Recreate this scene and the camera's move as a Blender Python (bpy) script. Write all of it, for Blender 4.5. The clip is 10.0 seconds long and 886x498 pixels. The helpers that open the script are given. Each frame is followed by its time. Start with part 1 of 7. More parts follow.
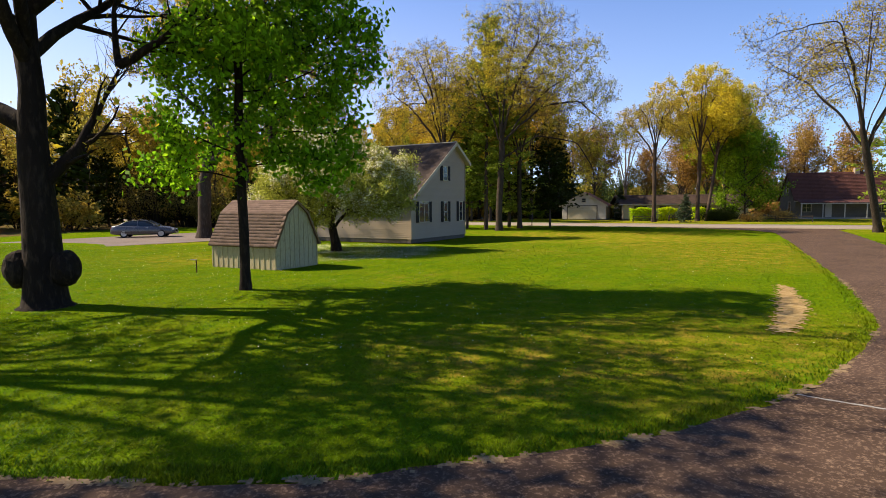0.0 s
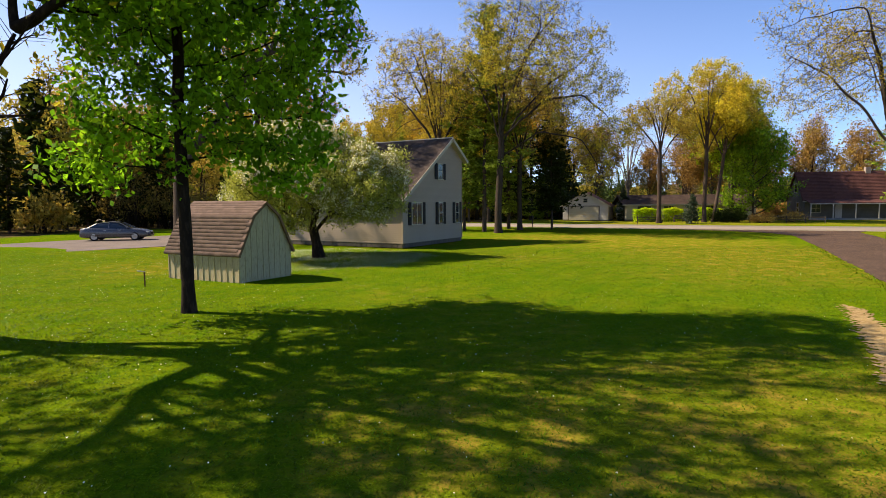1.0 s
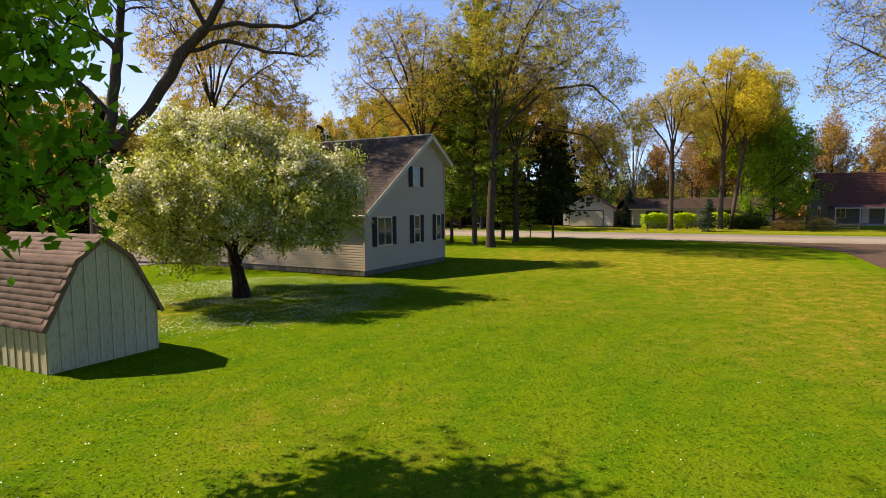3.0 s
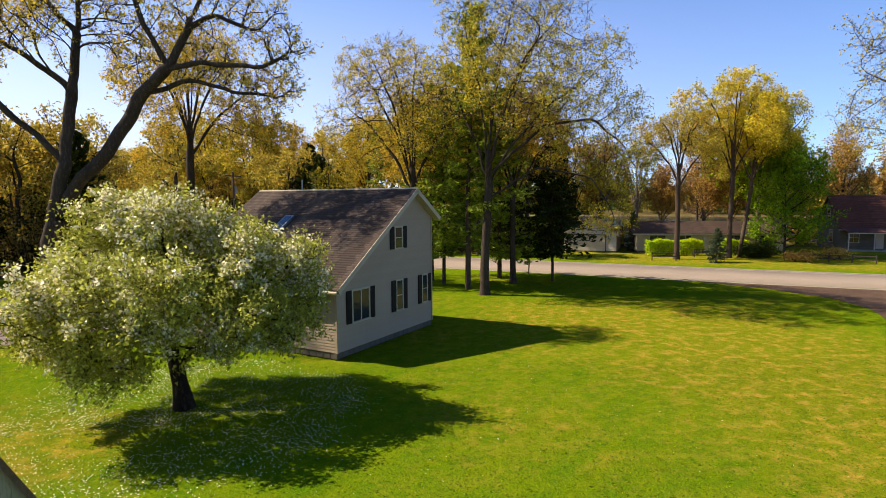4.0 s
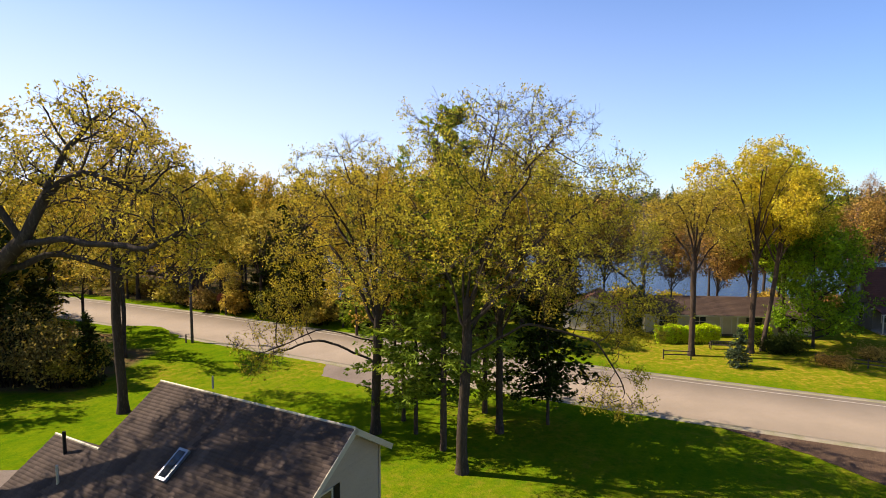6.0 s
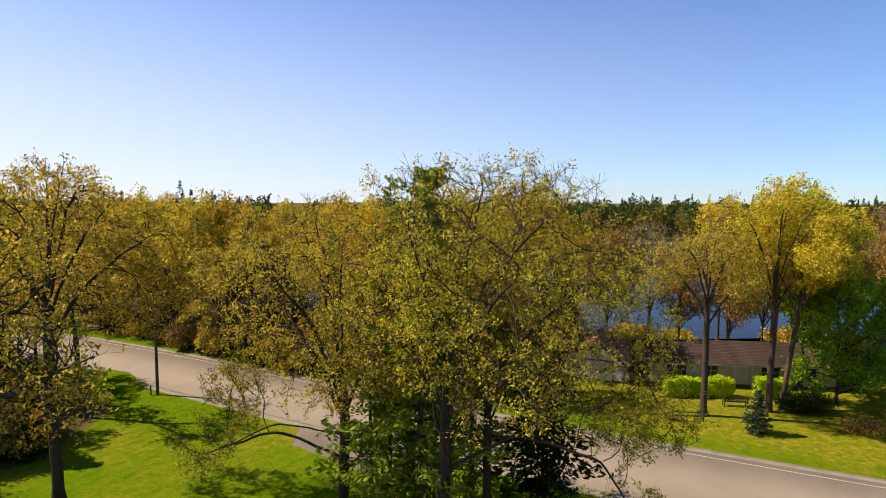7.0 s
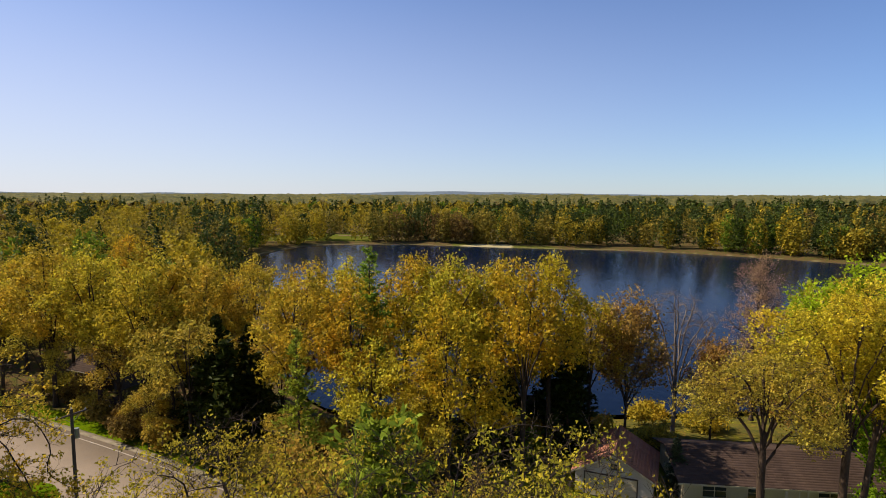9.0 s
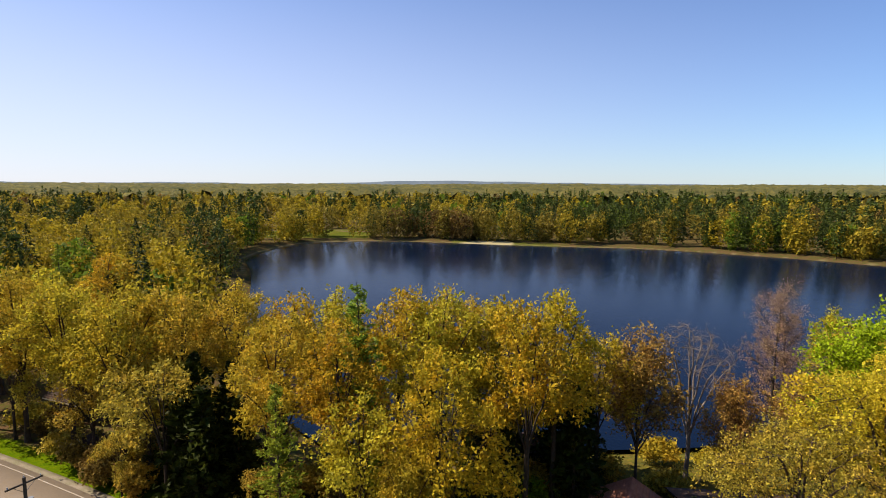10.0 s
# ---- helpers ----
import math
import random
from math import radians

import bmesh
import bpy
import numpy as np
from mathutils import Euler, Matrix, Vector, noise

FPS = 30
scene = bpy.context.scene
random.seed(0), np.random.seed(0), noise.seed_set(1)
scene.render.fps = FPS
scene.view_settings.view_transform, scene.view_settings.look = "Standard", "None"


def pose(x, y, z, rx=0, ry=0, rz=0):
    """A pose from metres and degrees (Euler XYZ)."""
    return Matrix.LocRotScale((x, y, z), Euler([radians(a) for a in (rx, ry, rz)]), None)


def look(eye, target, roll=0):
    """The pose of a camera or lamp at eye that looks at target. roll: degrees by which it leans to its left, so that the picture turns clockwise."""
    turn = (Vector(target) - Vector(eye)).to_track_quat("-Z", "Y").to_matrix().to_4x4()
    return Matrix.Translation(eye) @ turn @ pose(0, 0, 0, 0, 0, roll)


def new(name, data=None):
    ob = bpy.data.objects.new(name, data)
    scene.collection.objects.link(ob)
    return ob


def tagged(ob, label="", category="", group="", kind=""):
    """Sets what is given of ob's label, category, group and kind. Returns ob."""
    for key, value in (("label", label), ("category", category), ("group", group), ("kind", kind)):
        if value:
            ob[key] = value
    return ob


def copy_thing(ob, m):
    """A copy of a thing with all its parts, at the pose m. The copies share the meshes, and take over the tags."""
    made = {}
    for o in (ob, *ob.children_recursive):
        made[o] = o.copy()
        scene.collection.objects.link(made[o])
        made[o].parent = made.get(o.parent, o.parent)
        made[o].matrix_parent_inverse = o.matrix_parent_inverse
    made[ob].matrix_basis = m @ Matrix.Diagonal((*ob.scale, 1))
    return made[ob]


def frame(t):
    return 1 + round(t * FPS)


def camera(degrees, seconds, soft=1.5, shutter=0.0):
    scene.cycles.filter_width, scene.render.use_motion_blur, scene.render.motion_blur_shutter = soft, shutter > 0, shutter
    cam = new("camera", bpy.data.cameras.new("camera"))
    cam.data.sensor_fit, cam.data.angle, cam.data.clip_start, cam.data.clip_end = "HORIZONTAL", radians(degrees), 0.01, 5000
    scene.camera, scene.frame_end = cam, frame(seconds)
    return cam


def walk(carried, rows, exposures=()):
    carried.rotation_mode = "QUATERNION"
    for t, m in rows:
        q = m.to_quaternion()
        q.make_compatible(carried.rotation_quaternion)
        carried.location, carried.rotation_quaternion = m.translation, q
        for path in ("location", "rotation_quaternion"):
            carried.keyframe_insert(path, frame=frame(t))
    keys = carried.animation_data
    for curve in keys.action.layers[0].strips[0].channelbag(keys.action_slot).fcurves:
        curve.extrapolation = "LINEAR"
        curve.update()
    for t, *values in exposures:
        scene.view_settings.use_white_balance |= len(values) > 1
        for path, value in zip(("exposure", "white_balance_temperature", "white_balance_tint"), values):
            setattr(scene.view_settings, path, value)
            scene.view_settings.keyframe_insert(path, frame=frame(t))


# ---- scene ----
cam = camera(75.9, 10.0, soft=0.9)
PATH = [
    (0.0, (0.034, -0.149, 2.633), (0.046, 9.820, 1.848), -0.37),
    (0.5, (0.115, 1.395, 2.671), (0.166, 11.364, 1.882), -0.37),
    (1.0, (0.231, 3.187, 2.694), (0.285, 13.156, 1.907), -0.37),
    (1.5, (0.365, 5.084, 2.792), (0.457, 15.052, 1.994), -0.40),
    (2.0, (0.572, 7.112, 2.930), (0.678, 17.078, 2.118), -0.45),
    (3.5, (1.818, 12.979, 4.658), (1.936, 22.945, 3.839), -0.37),
    (4.0, (2.195, 14.694, 6.624), (2.291, 24.660, 5.807), -0.27),
    (4.5, (2.531, 16.789, 8.903), (2.631, 26.755, 8.075), -0.21),
    (5.0, (3.017, 18.993, 11.345), (3.115, 28.957, 10.503), -0.18),
    (5.5, (3.580, 21.177, 13.574), (3.671, 31.139, 12.711), -0.05),
    (7.0, (5.484, 29.029, 19.232), (5.548, 38.997, 18.431), 0.22),
    (7.5, (6.111, 32.092, 21.181), (6.152, 42.061, 20.404), 0.18),
    (8.0, (6.471, 35.061, 23.282), (6.508, 45.030, 22.496), 0.17),
    (8.5, (6.449, 37.912, 25.709), (6.495, 47.874, 24.836), 0.22),
    (9.0, (6.705, 40.833, 27.667), (6.753, 50.785, 26.689), 0.19),
    (9.5, (6.956, 43.559, 29.563), (7.005, 53.501, 28.485), 0.18),
    (10.0, (7.108, 46.166, 31.521), (7.155, 56.097, 30.352), 0.16),
]
walk(cam, [(t, look(eye, target, roll)) for t, eye, target, roll in PATH], exposures=[(0.0, 1.10), (4.0, 1.14), (5.5, 1.20), (7.0, 0.86), (8.0, 0.60), (9.0, 0.53), (9.5, 0.62), (10.0, 0.75)])

# ---- light ----
SUN_ELEV, SUN_AZ = 45.0, 168.0          # degrees; azimuth counter-clockwise from +x, the way to the sun
world = bpy.data.worlds.new("sky")
scene.world = world
world.use_nodes = True
wt = world.node_tree
wt.nodes.clear()
w_out = wt.nodes.new("ShaderNodeOutputWorld")
w_bg = wt.nodes.new("ShaderNodeBackground")
w_sky = wt.nodes.new("ShaderNodeTexSky")
w_sky.sky_type = "NISHITA"
w_sky.sun_disc = False
w_sky.sun_elevation = radians(SUN_ELEV)
w_sky.sun_rotation = radians(90.0 - SUN_AZ)
w_sky.air_density, w_sky.dust_density, w_sky.ozone_density = 1.0, 0.05, 6.0
w_bg.inputs["Strength"].default_value = 0.070
w_tint = wt.nodes.new("ShaderNodeMix")
w_tint.data_type, w_tint.blend_type = "RGBA", "MULTIPLY"
w_tint.inputs["Factor"].default_value = 1.0
w_tint.inputs["B"].default_value = (0.79, 1.0, 1.29, 1.0)
wt.links.new(w_sky.outputs[0], w_tint.inputs["A"])
# pale spring haze low over the horizon, all the way round
w_co = wt.nodes.new("ShaderNodeTexCoord")
w_sep = wt.nodes.new("ShaderNodeSeparateXYZ")
wt.links.new(w_co.outputs["Generated"], w_sep.inputs[0])
w_low = wt.nodes.new("ShaderNodeMapRange")
w_low.interpolation_type = "SMOOTHSTEP"
w_low.inputs["From Min"].default_value, w_low.inputs["From Max"].default_value = -0.02, 0.52
w_low.inputs["To Min"].default_value, w_low.inputs["To Max"].default_value = 0.72, 0.0
wt.links.new(w_sep.outputs["Z"], w_low.inputs["Value"])
w_haze = wt.nodes.new("ShaderNodeMix")
w_haze.data_type = "RGBA"
w_haze.inputs["B"].default_value = (8.0, 7.6, 8.3, 1.0)
# the haze is thicker towards the sun
w_side = wt.nodes.new("ShaderNodeMath")
w_side.operation = "MULTIPLY_ADD"
wt.links.new(w_sep.outputs["X"], w_side.inputs[0])
w_side.inputs[1].default_value, w_side.inputs[2].default_value = -0.60, 0.60
w_fac = wt.nodes.new("ShaderNodeMath")
w_fac.operation = "MULTIPLY"
wt.links.new(w_side.outputs[0], w_fac.inputs[0])
wt.links.new(w_low.outputs[0], w_fac.inputs[1])
wt.links.new(w_fac.outputs[0], w_haze.inputs["Factor"])
wt.links.new(w_tint.outputs["Result"], w_haze.inputs["A"])
wt.links.new(w_haze.outputs["Result"], w_bg.inputs[0])
wt.links.new(w_bg.outputs[0], w_out.inputs[0])
sun_data = bpy.data.lights.new("sun", "SUN")
sun_data.energy, sun_data.angle, sun_data.color = 5.0, radians(0.53), (1.0, 0.88, 0.70)
sun = new("sun", sun_data)
_az, _el = radians(SUN_AZ), radians(SUN_ELEV)
SUN_WAY = Vector((math.cos(_az) * math.cos(_el), math.sin(_az) * math.cos(_el), math.sin(_el)))
sun.matrix_basis = look(SUN_WAY * 80, (0, 0, 0))


# ---- materials ----
def nodes_of(name):
    m = bpy.data.materials.new(name)
    m.use_nodes = True
    nt = m.node_tree
    nt.nodes.clear()
    return m, nt, nt.nodes, nt.links


def noise_node(N, L, coord, scale, detail=4.0, rough=0.55, stretch=None):
    if stretch:
        mp = N.new("ShaderNodeMapping")
        mp.inputs["Scale"].default_value = stretch
        L.new(coord, mp.inputs[0])
        coord = mp.outputs[0]
    n = N.new("ShaderNodeTexNoise")
    n.inputs["Scale"].default_value, n.inputs["Detail"].default_value = scale, detail
    n.inputs["Roughness"].default_value = rough
    L.new(coord, n.inputs["Vector"])
    return n.outputs["Fac"]


def ramp(N, L, fac, lo, hi):
    r = N.new("ShaderNodeMapRange")
    r.inputs["From Min"].default_value, r.inputs["From Max"].default_value = lo, hi
    r.clamp = True
    L.new(fac, r.inputs["Value"])
    return r.outputs[0]


def mix(N, L, fac, a, b, blend="MIX"):
    m = N.new("ShaderNodeMix")
    m.data_type, m.blend_type = "RGBA", blend
    for sock, val in ((m.inputs["Factor"], fac), (m.inputs["A"], a), (m.inputs["B"], b)):
        if isinstance(val, (int, float)):
            sock.default_value = val
        elif isinstance(val, tuple):
            sock.default_value = (*val, 1.0)
        else:
            L.new(val, sock)
    return m.outputs["Result"]


def surf(name, c1, c2, c3=None, scale=2.0, fine=40.0, rough=0.7, bump=0.3, dist=0.02, metal=0.0, vary=0.12, stretch=None, island=False, gloss=0.15):
    """A surface with large blotches (c1 to c2), fine grain (towards c3) and relief."""
    m, nt, N, L = nodes_of(name)
    co = N.new("ShaderNodeTexCoord").outputs["Object"]
    big = noise_node(N, L, co, scale, 5.0, 0.6, stretch)
    small = noise_node(N, L, co, fine, 3.0, 0.6, stretch)
    col = mix(N, L, ramp(N, L, big, 0.35, 0.65), c1, c2)
    col = mix(N, L, ramp(N, L, small, 0.5, 0.75), col, c3 or tuple(0.6 * a for a in c1))
    if vary:
        if island:
            rnd = N.new("ShaderNodeNewGeometry").outputs["Random Per Island"]
        else:
            rnd = N.new("ShaderNodeObjectInfo").outputs["Random"]
        hs = N.new("ShaderNodeHueSaturation")
        L.new(ramp_out(N, L, rnd, 1.0 - vary, 1.0 + vary), hs.inputs["Value"])
        L.new(col, hs.inputs["Color"])
        col = hs.outputs[0]
    p = N.new("ShaderNodeBsdfPrincipled")
    L.new(col, p.inputs["Base Color"])
    p.inputs["Metallic"].default_value = metal
    p.inputs["Specular IOR Level"].default_value = gloss
    rr = N.new("ShaderNodeMapRange")
    rr.inputs["To Min"].default_value, rr.inputs["To Max"].default_value = max(0.02, rough - 0.1), min(1.0, rough + 0.1)
    L.new(small, rr.inputs["Value"])
    L.new(rr.outputs[0], p.inputs["Roughness"])
    if bump:
        b = N.new("ShaderNodeBump")
        b.inputs["Strength"].default_value, b.inputs["Distance"].default_value = bump, dist
        L.new(small, b.inputs["Height"])
        L.new(b.outputs[0], p.inputs["Normal"])
    out = N.new("ShaderNodeOutputMaterial")
    L.new(p.outputs[0], out.inputs[0])
    return m


def ramp_out(N, L, fac, lo, hi):
    r = N.new("ShaderNodeMapRange")
    r.inputs["To Min"].default_value, r.inputs["To Max"].default_value = lo, hi
    L.new(fac, r.inputs["Value"])
    return r.outputs[0]


def leaf(name, c1, c2, c3, through_part=0.4, hue=0.015, gloss=0.06):
    """Leaves: three tints from leaf to leaf, each tree a little different, light shining through them."""
    m, nt, N, L = nodes_of(name)
    isl = N.new("ShaderNodeNewGeometry").outputs["Random Per Island"]
    obj = N.new("ShaderNodeObjectInfo").outputs["Random"]
    co = N.new("ShaderNodeTexCoord").outputs["Object"]
    big = noise_node(N, L, co, 0.45, 2.0)
    col = mix(N, L, isl, c1, c2)
    col = mix(N, L, ramp(N, L, big, 0.45, 0.7), col, c3)
    hs = N.new("ShaderNodeHueSaturation")
    L.new(ramp_out(N, L, obj, 0.5 - hue, 0.5 + hue), hs.inputs["Hue"])
    scatter = N.new("ShaderNodeTexWhiteNoise")
    scatter.noise_dimensions = "1D"
    L.new(isl, scatter.inputs["W"])
    L.new(ramp_out(N, L, scatter.outputs["Value"], 0.5, 1.45), hs.inputs["Value"])
    L.new(col, hs.inputs["Color"])
    d = N.new("ShaderNodeBsdfPrincipled")
    d.inputs["Roughness"].default_value = 0.55
    d.inputs["Specular IOR Level"].default_value = gloss
    t = N.new("ShaderNodeBsdfTranslucent")
    L.new(hs.outputs[0], d.inputs["Base Color"])
    L.new(hs.outputs[0], t.inputs["Color"])
    mx = N.new("ShaderNodeMixShader")
    mx.inputs[0].default_value = through_part
    L.new(d.outputs[0], mx.inputs[1])
    L.new(t.outputs[0], mx.inputs[2])
    out = N.new("ShaderNodeOutputMaterial")
    L.new(mx.outputs[0], out.inputs[0])
    return m


def glass_pane(name, tint=(0.02, 0.025, 0.03)):
    m, nt, N, L = nodes_of(name)
    p = N.new("ShaderNodeBsdfPrincipled")
    p.inputs["Base Color"].default_value = (*tint, 1)
    p.inputs["Roughness"].default_value = 0.04
    p.inputs["IOR"].default_value = 1.5
    out = N.new("ShaderNodeOutputMaterial")
    L.new(p.outputs[0], out.inputs[0])
    return m


def ground_material():
    """Mown lawn with yellowing patches; leaf litter where the 'woods' mask of the sheet says so, pale shore where 'shore' does."""
    m, nt, N, L = nodes_of("ground_cover")
    co = N.new("ShaderNodeTexCoord").outputs["Object"]
    big = noise_node(N, L, co, 0.09, 4.0)
    mid = noise_node(N, L, co, 0.7, 5.0, 0.65)
    fine = noise_node(N, L, co, 14.0, 4.0, 0.7)
    lawn = mix(N, L, ramp(N, L, mid, 0.35, 0.65), (0.0498, 0.1086, 0.0027), (0.0943, 0.1354, 0.0036))
    tussock = noise_node(N, L, co, 3.4, 5.0, 0.7)
    lawn = mix(N, L, ramp(N, L, tussock, 0.54, 0.74), lawn, (0.0320, 0.0730, 0.0018))
    lawn = mix(N, L, ramp_out(N, L, ramp(N, L, tussock, 0.46, 0.34), 0.0, 0.6), lawn, (0.1514, 0.1621, 0.0053))
    tuft = noise_node(N, L, co, 1.5, 7.0, 0.74)
    mow = N.new("ShaderNodeTexWave")
    mow.inputs["Scale"].default_value, mow.inputs["Distortion"].default_value = 0.26, 1.2
    turned = N.new("ShaderNodeMapping")
    turned.inputs["Rotation"].default_value = (0, 0, radians(33))
    L.new(co, turned.inputs[0])
    L.new(turned.outputs[0], mow.inputs["Vector"])
    lawn = mix(N, L, ramp_out(N, L, mow.outputs["Fac"], 0.0, 0.26), lawn, (0.1265, 0.1496, 0.0018))
    dat = N.new("ShaderNodeAttribute")
    dat.attribute_name = "dry"
    dsum = N.new("ShaderNodeMath")
    dsum.operation = "MULTIPLY_ADD"
    L.new(dat.outputs["Fac"], dsum.inputs[0])
    dsum.inputs[1].default_value = 0.30
    L.new(big, dsum.inputs[2])
    dryness = N.new("ShaderNodeMath")
    dryness.operation = "MULTIPLY"
    L.new(ramp(N, L, dsum.outputs[0], 0.50, 0.76), dryness.inputs[0])
    L.new(ramp(N, L, tuft, 0.47, 0.74), dryness.inputs[1])
    lawn = mix(N, L, ramp_out(N, L, ramp(N, L, dsum.outputs[0], 0.54, 0.84), 0.0, 0.36), lawn, (0.1914, 0.1425, 0.0107))
    lawn = mix(N, L, dryness.outputs[0], lawn, (0.3740, 0.2092, 0.0356))
    lawn = mix(N, L, ramp(N, L, fine, 0.54, 0.80), lawn, (0.0303, 0.0623, 0.0008))
    tips = noise_node(N, L, co, 34.0, 3.0, 0.7)
    lawn = mix(N, L, ramp(N, L, tips, 0.54, 0.68), lawn, (0.1469, 0.1870, 0.0036))
    litter = mix(N, L, ramp(N, L, mid, 0.4, 0.62), (0.10, 0.060, 0.030), (0.060, 0.070, 0.015))
    litter = mix(N, L, ramp(N, L, fine, 0.5, 0.75), litter, (0.20, 0.10, 0.05))
    at = N.new("ShaderNodeAttribute")
    at.attribute_name = "woods"
    wf = N.new("ShaderNodeMath")
    wf.operation = "ADD"
    L.new(at.outputs["Fac"], wf.inputs[0])
    jitter = ramp_out(N, L, mid, -0.45, 0.45)
    L.new(jitter, wf.inputs[1])
    col = mix(N, L, ramp(N, L, wf.outputs[0], 0.35, 0.65), lawn, litter)
    at2 = N.new("ShaderNodeAttribute")
    at2.attribute_name = "shore"
    col = mix(N, L, ramp(N, L, at2.outputs["Fac"], 0.3, 0.7), col, (0.36, 0.30, 0.16))
    p = N.new("ShaderNodeBsdfPrincipled")
    p.inputs["Roughness"].default_value = 0.9
    p.inputs["Specular IOR Level"].default_value = 0.0
    L.new(col, p.inputs["Base Color"])
    b = N.new("ShaderNodeBump")
    b.inputs["Strength"].default_value, b.inputs["Distance"].default_value = 0.8, 0.06
    L.new(fine, b.inputs["Height"])
    L.new(b.outputs[0], p.inputs["Normal"])
    out = N.new("ShaderNodeOutputMaterial")
    L.new(p.outputs[0], out.inputs[0])
    return m


def water_material():
    m, nt, N, L = nodes_of("lake_water")
    co = N.new("ShaderNodeTexCoord").outputs["Object"]
    ripple = noise_node(N, L, co, 1.3, 4.0, 0.6, (1.0, 0.45, 1.0))
    p = N.new("ShaderNodeBsdfPrincipled")
    p.inputs["Base Color"].default_value = (0.003, 0.008, 0.024, 1)
    p.inputs["Roughness"].default_value = 0.08
    p.inputs["IOR"].default_value = 1.33
    p.inputs["Specular IOR Level"].default_value = 0.08
    b = N.new("ShaderNodeBump")
    b.inputs["Strength"].default_value, b.inputs["Distance"].default_value = 0.4, 0.14
    L.new(ripple, b.inputs["Height"])
    L.new(b.outputs[0], p.inputs["Normal"])
    out = N.new("ShaderNodeOutputMaterial")
    L.new(p.outputs[0], out.inputs[0])
    return m


GROUND = ground_material()
WATER = water_material()
DRIVE = surf("driveway_asphalt", (0.047, 0.029, 0.019), (0.075, 0.046, 0.031), (0.208, 0.133, 0.086), scale=0.5, fine=24, rough=0.9, bump=0.6, dist=0.012, vary=0, gloss=0.05)
DRIVE_SIDE = surf("side_drive_asphalt", (0.144, 0.112, 0.091), (0.186, 0.144, 0.119), (0.102, 0.079, 0.065), scale=0.4, fine=25, rough=0.9, bump=0.4, dist=0.01, vary=0, gloss=0.05)
SOIL = surf("sandy_soil", (0.216, 0.144, 0.079), (0.115, 0.079, 0.039), (0.288, 0.208, 0.123), scale=1.6, fine=22, rough=0.95, bump=0.7, vary=0, gloss=0.05)
ROAD = surf("road_asphalt", (0.228, 0.177, 0.132), (0.265, 0.206, 0.154), (0.177, 0.136, 0.100), scale=0.25, fine=35, rough=0.85, bump=0.3, dist=0.01, vary=0)
GRAVEL = surf("gravel_shoulder", (0.245, 0.194, 0.144), (0.159, 0.144, 0.072), (0.324, 0.288, 0.237), scale=0.8, fine=25, rough=0.9, bump=0.6, vary=0)
PAINT_LINE = surf("road_paint", (0.404, 0.360, 0.310), (0.331, 0.273, 0.223), (0.273, 0.208, 0.166), scale=1.5, fine=30, rough=0.7, bump=0.1, vary=0)
STRAW = surf("bare_straw", (0.331, 0.223, 0.086), (0.231, 0.144, 0.054), (0.404, 0.296, 0.144), scale=3, fine=16, rough=0.95, bump=0.9, dist=0.05, stretch=(0.5, 1.0, 1.0), vary=0, gloss=0.05)
BARK = surf("oak_bark", (0.024, 0.016, 0.010), (0.015, 0.010, 0.007), (0.049, 0.033, 0.021), scale=1.4, fine=9, rough=0.95, bump=0.9, dist=0.05, stretch=(1.0, 1.0, 0.28), gloss=0.08)
BARK_GREY = surf("grey_bark", (0.058, 0.042, 0.030), (0.037, 0.027, 0.020), (0.093, 0.069, 0.050), scale=1.4, fine=10, rough=0.95, bump=0.8, dist=0.04, stretch=(1.0, 1.0, 0.3), gloss=0.08)
BARK_PINE = surf("pine_bark", (0.08, 0.054, 0.038), (0.052, 0.035, 0.025), (0.12, 0.083, 0.06), scale=1.6, fine=10, rough=0.95, bump=0.8, dist=0.04, stretch=(1.0, 1.0, 0.3), gloss=0.08)
DEAD_WOOD = surf("bleached_dead_wood", (0.19, 0.15, 0.125), (0.14, 0.11, 0.092), (0.25, 0.205, 0.17), scale=1.4, fine=10, rough=0.95, bump=0.6, dist=0.03, gloss=0.08)
L_MAPLE = leaf("maple_leaves", (0.17, 0.38, 0.01), (0.1, 0.27, 0.008), (0.25, 0.45, 0.012), 0.6)
L_APPLE = leaf("apple_leaves", (0.36, 0.38, 0.05), (0.44, 0.43, 0.09), (0.28, 0.28, 0.035), 0.42)
L_BLOSSOM = leaf("white_blossom", (0.85, 0.77, 0.53), (0.9, 0.84, 0.65), (0.77, 0.69, 0.42), 0.35, 0.01)
L_OAK = leaf("young_oak_leaves", (0.52, 0.39, 0.032), (0.32, 0.265, 0.026), (0.55, 0.36, 0.028), 0.5)
F_OAK = leaf("far_oak_leaves", (0.35, 0.265, 0.022), (0.265, 0.21, 0.02), (0.39, 0.265, 0.022), 0.35)
F_GOLD = leaf("far_golden_leaves", (0.4, 0.295, 0.019), (0.31, 0.25, 0.019), (0.42, 0.285, 0.019), 0.35)
F_OLIVE = leaf("far_olive_leaves", (0.27, 0.21, 0.03), (0.2, 0.165, 0.026), (0.3, 0.205, 0.03), 0.35)
F_RUST = leaf("far_rust_buds", (0.22, 0.135, 0.035), (0.16, 0.10, 0.030), (0.25, 0.15, 0.035), 0.3)
F_GREEN = leaf("far_green_leaves", (0.13, 0.19, 0.014), (0.10, 0.15, 0.013), (0.17, 0.21, 0.014), 0.35)
F_PINE = leaf("far_pine_needles", (0.066, 0.088, 0.016), (0.048, 0.066, 0.014), (0.09, 0.112, 0.018), 0.2)
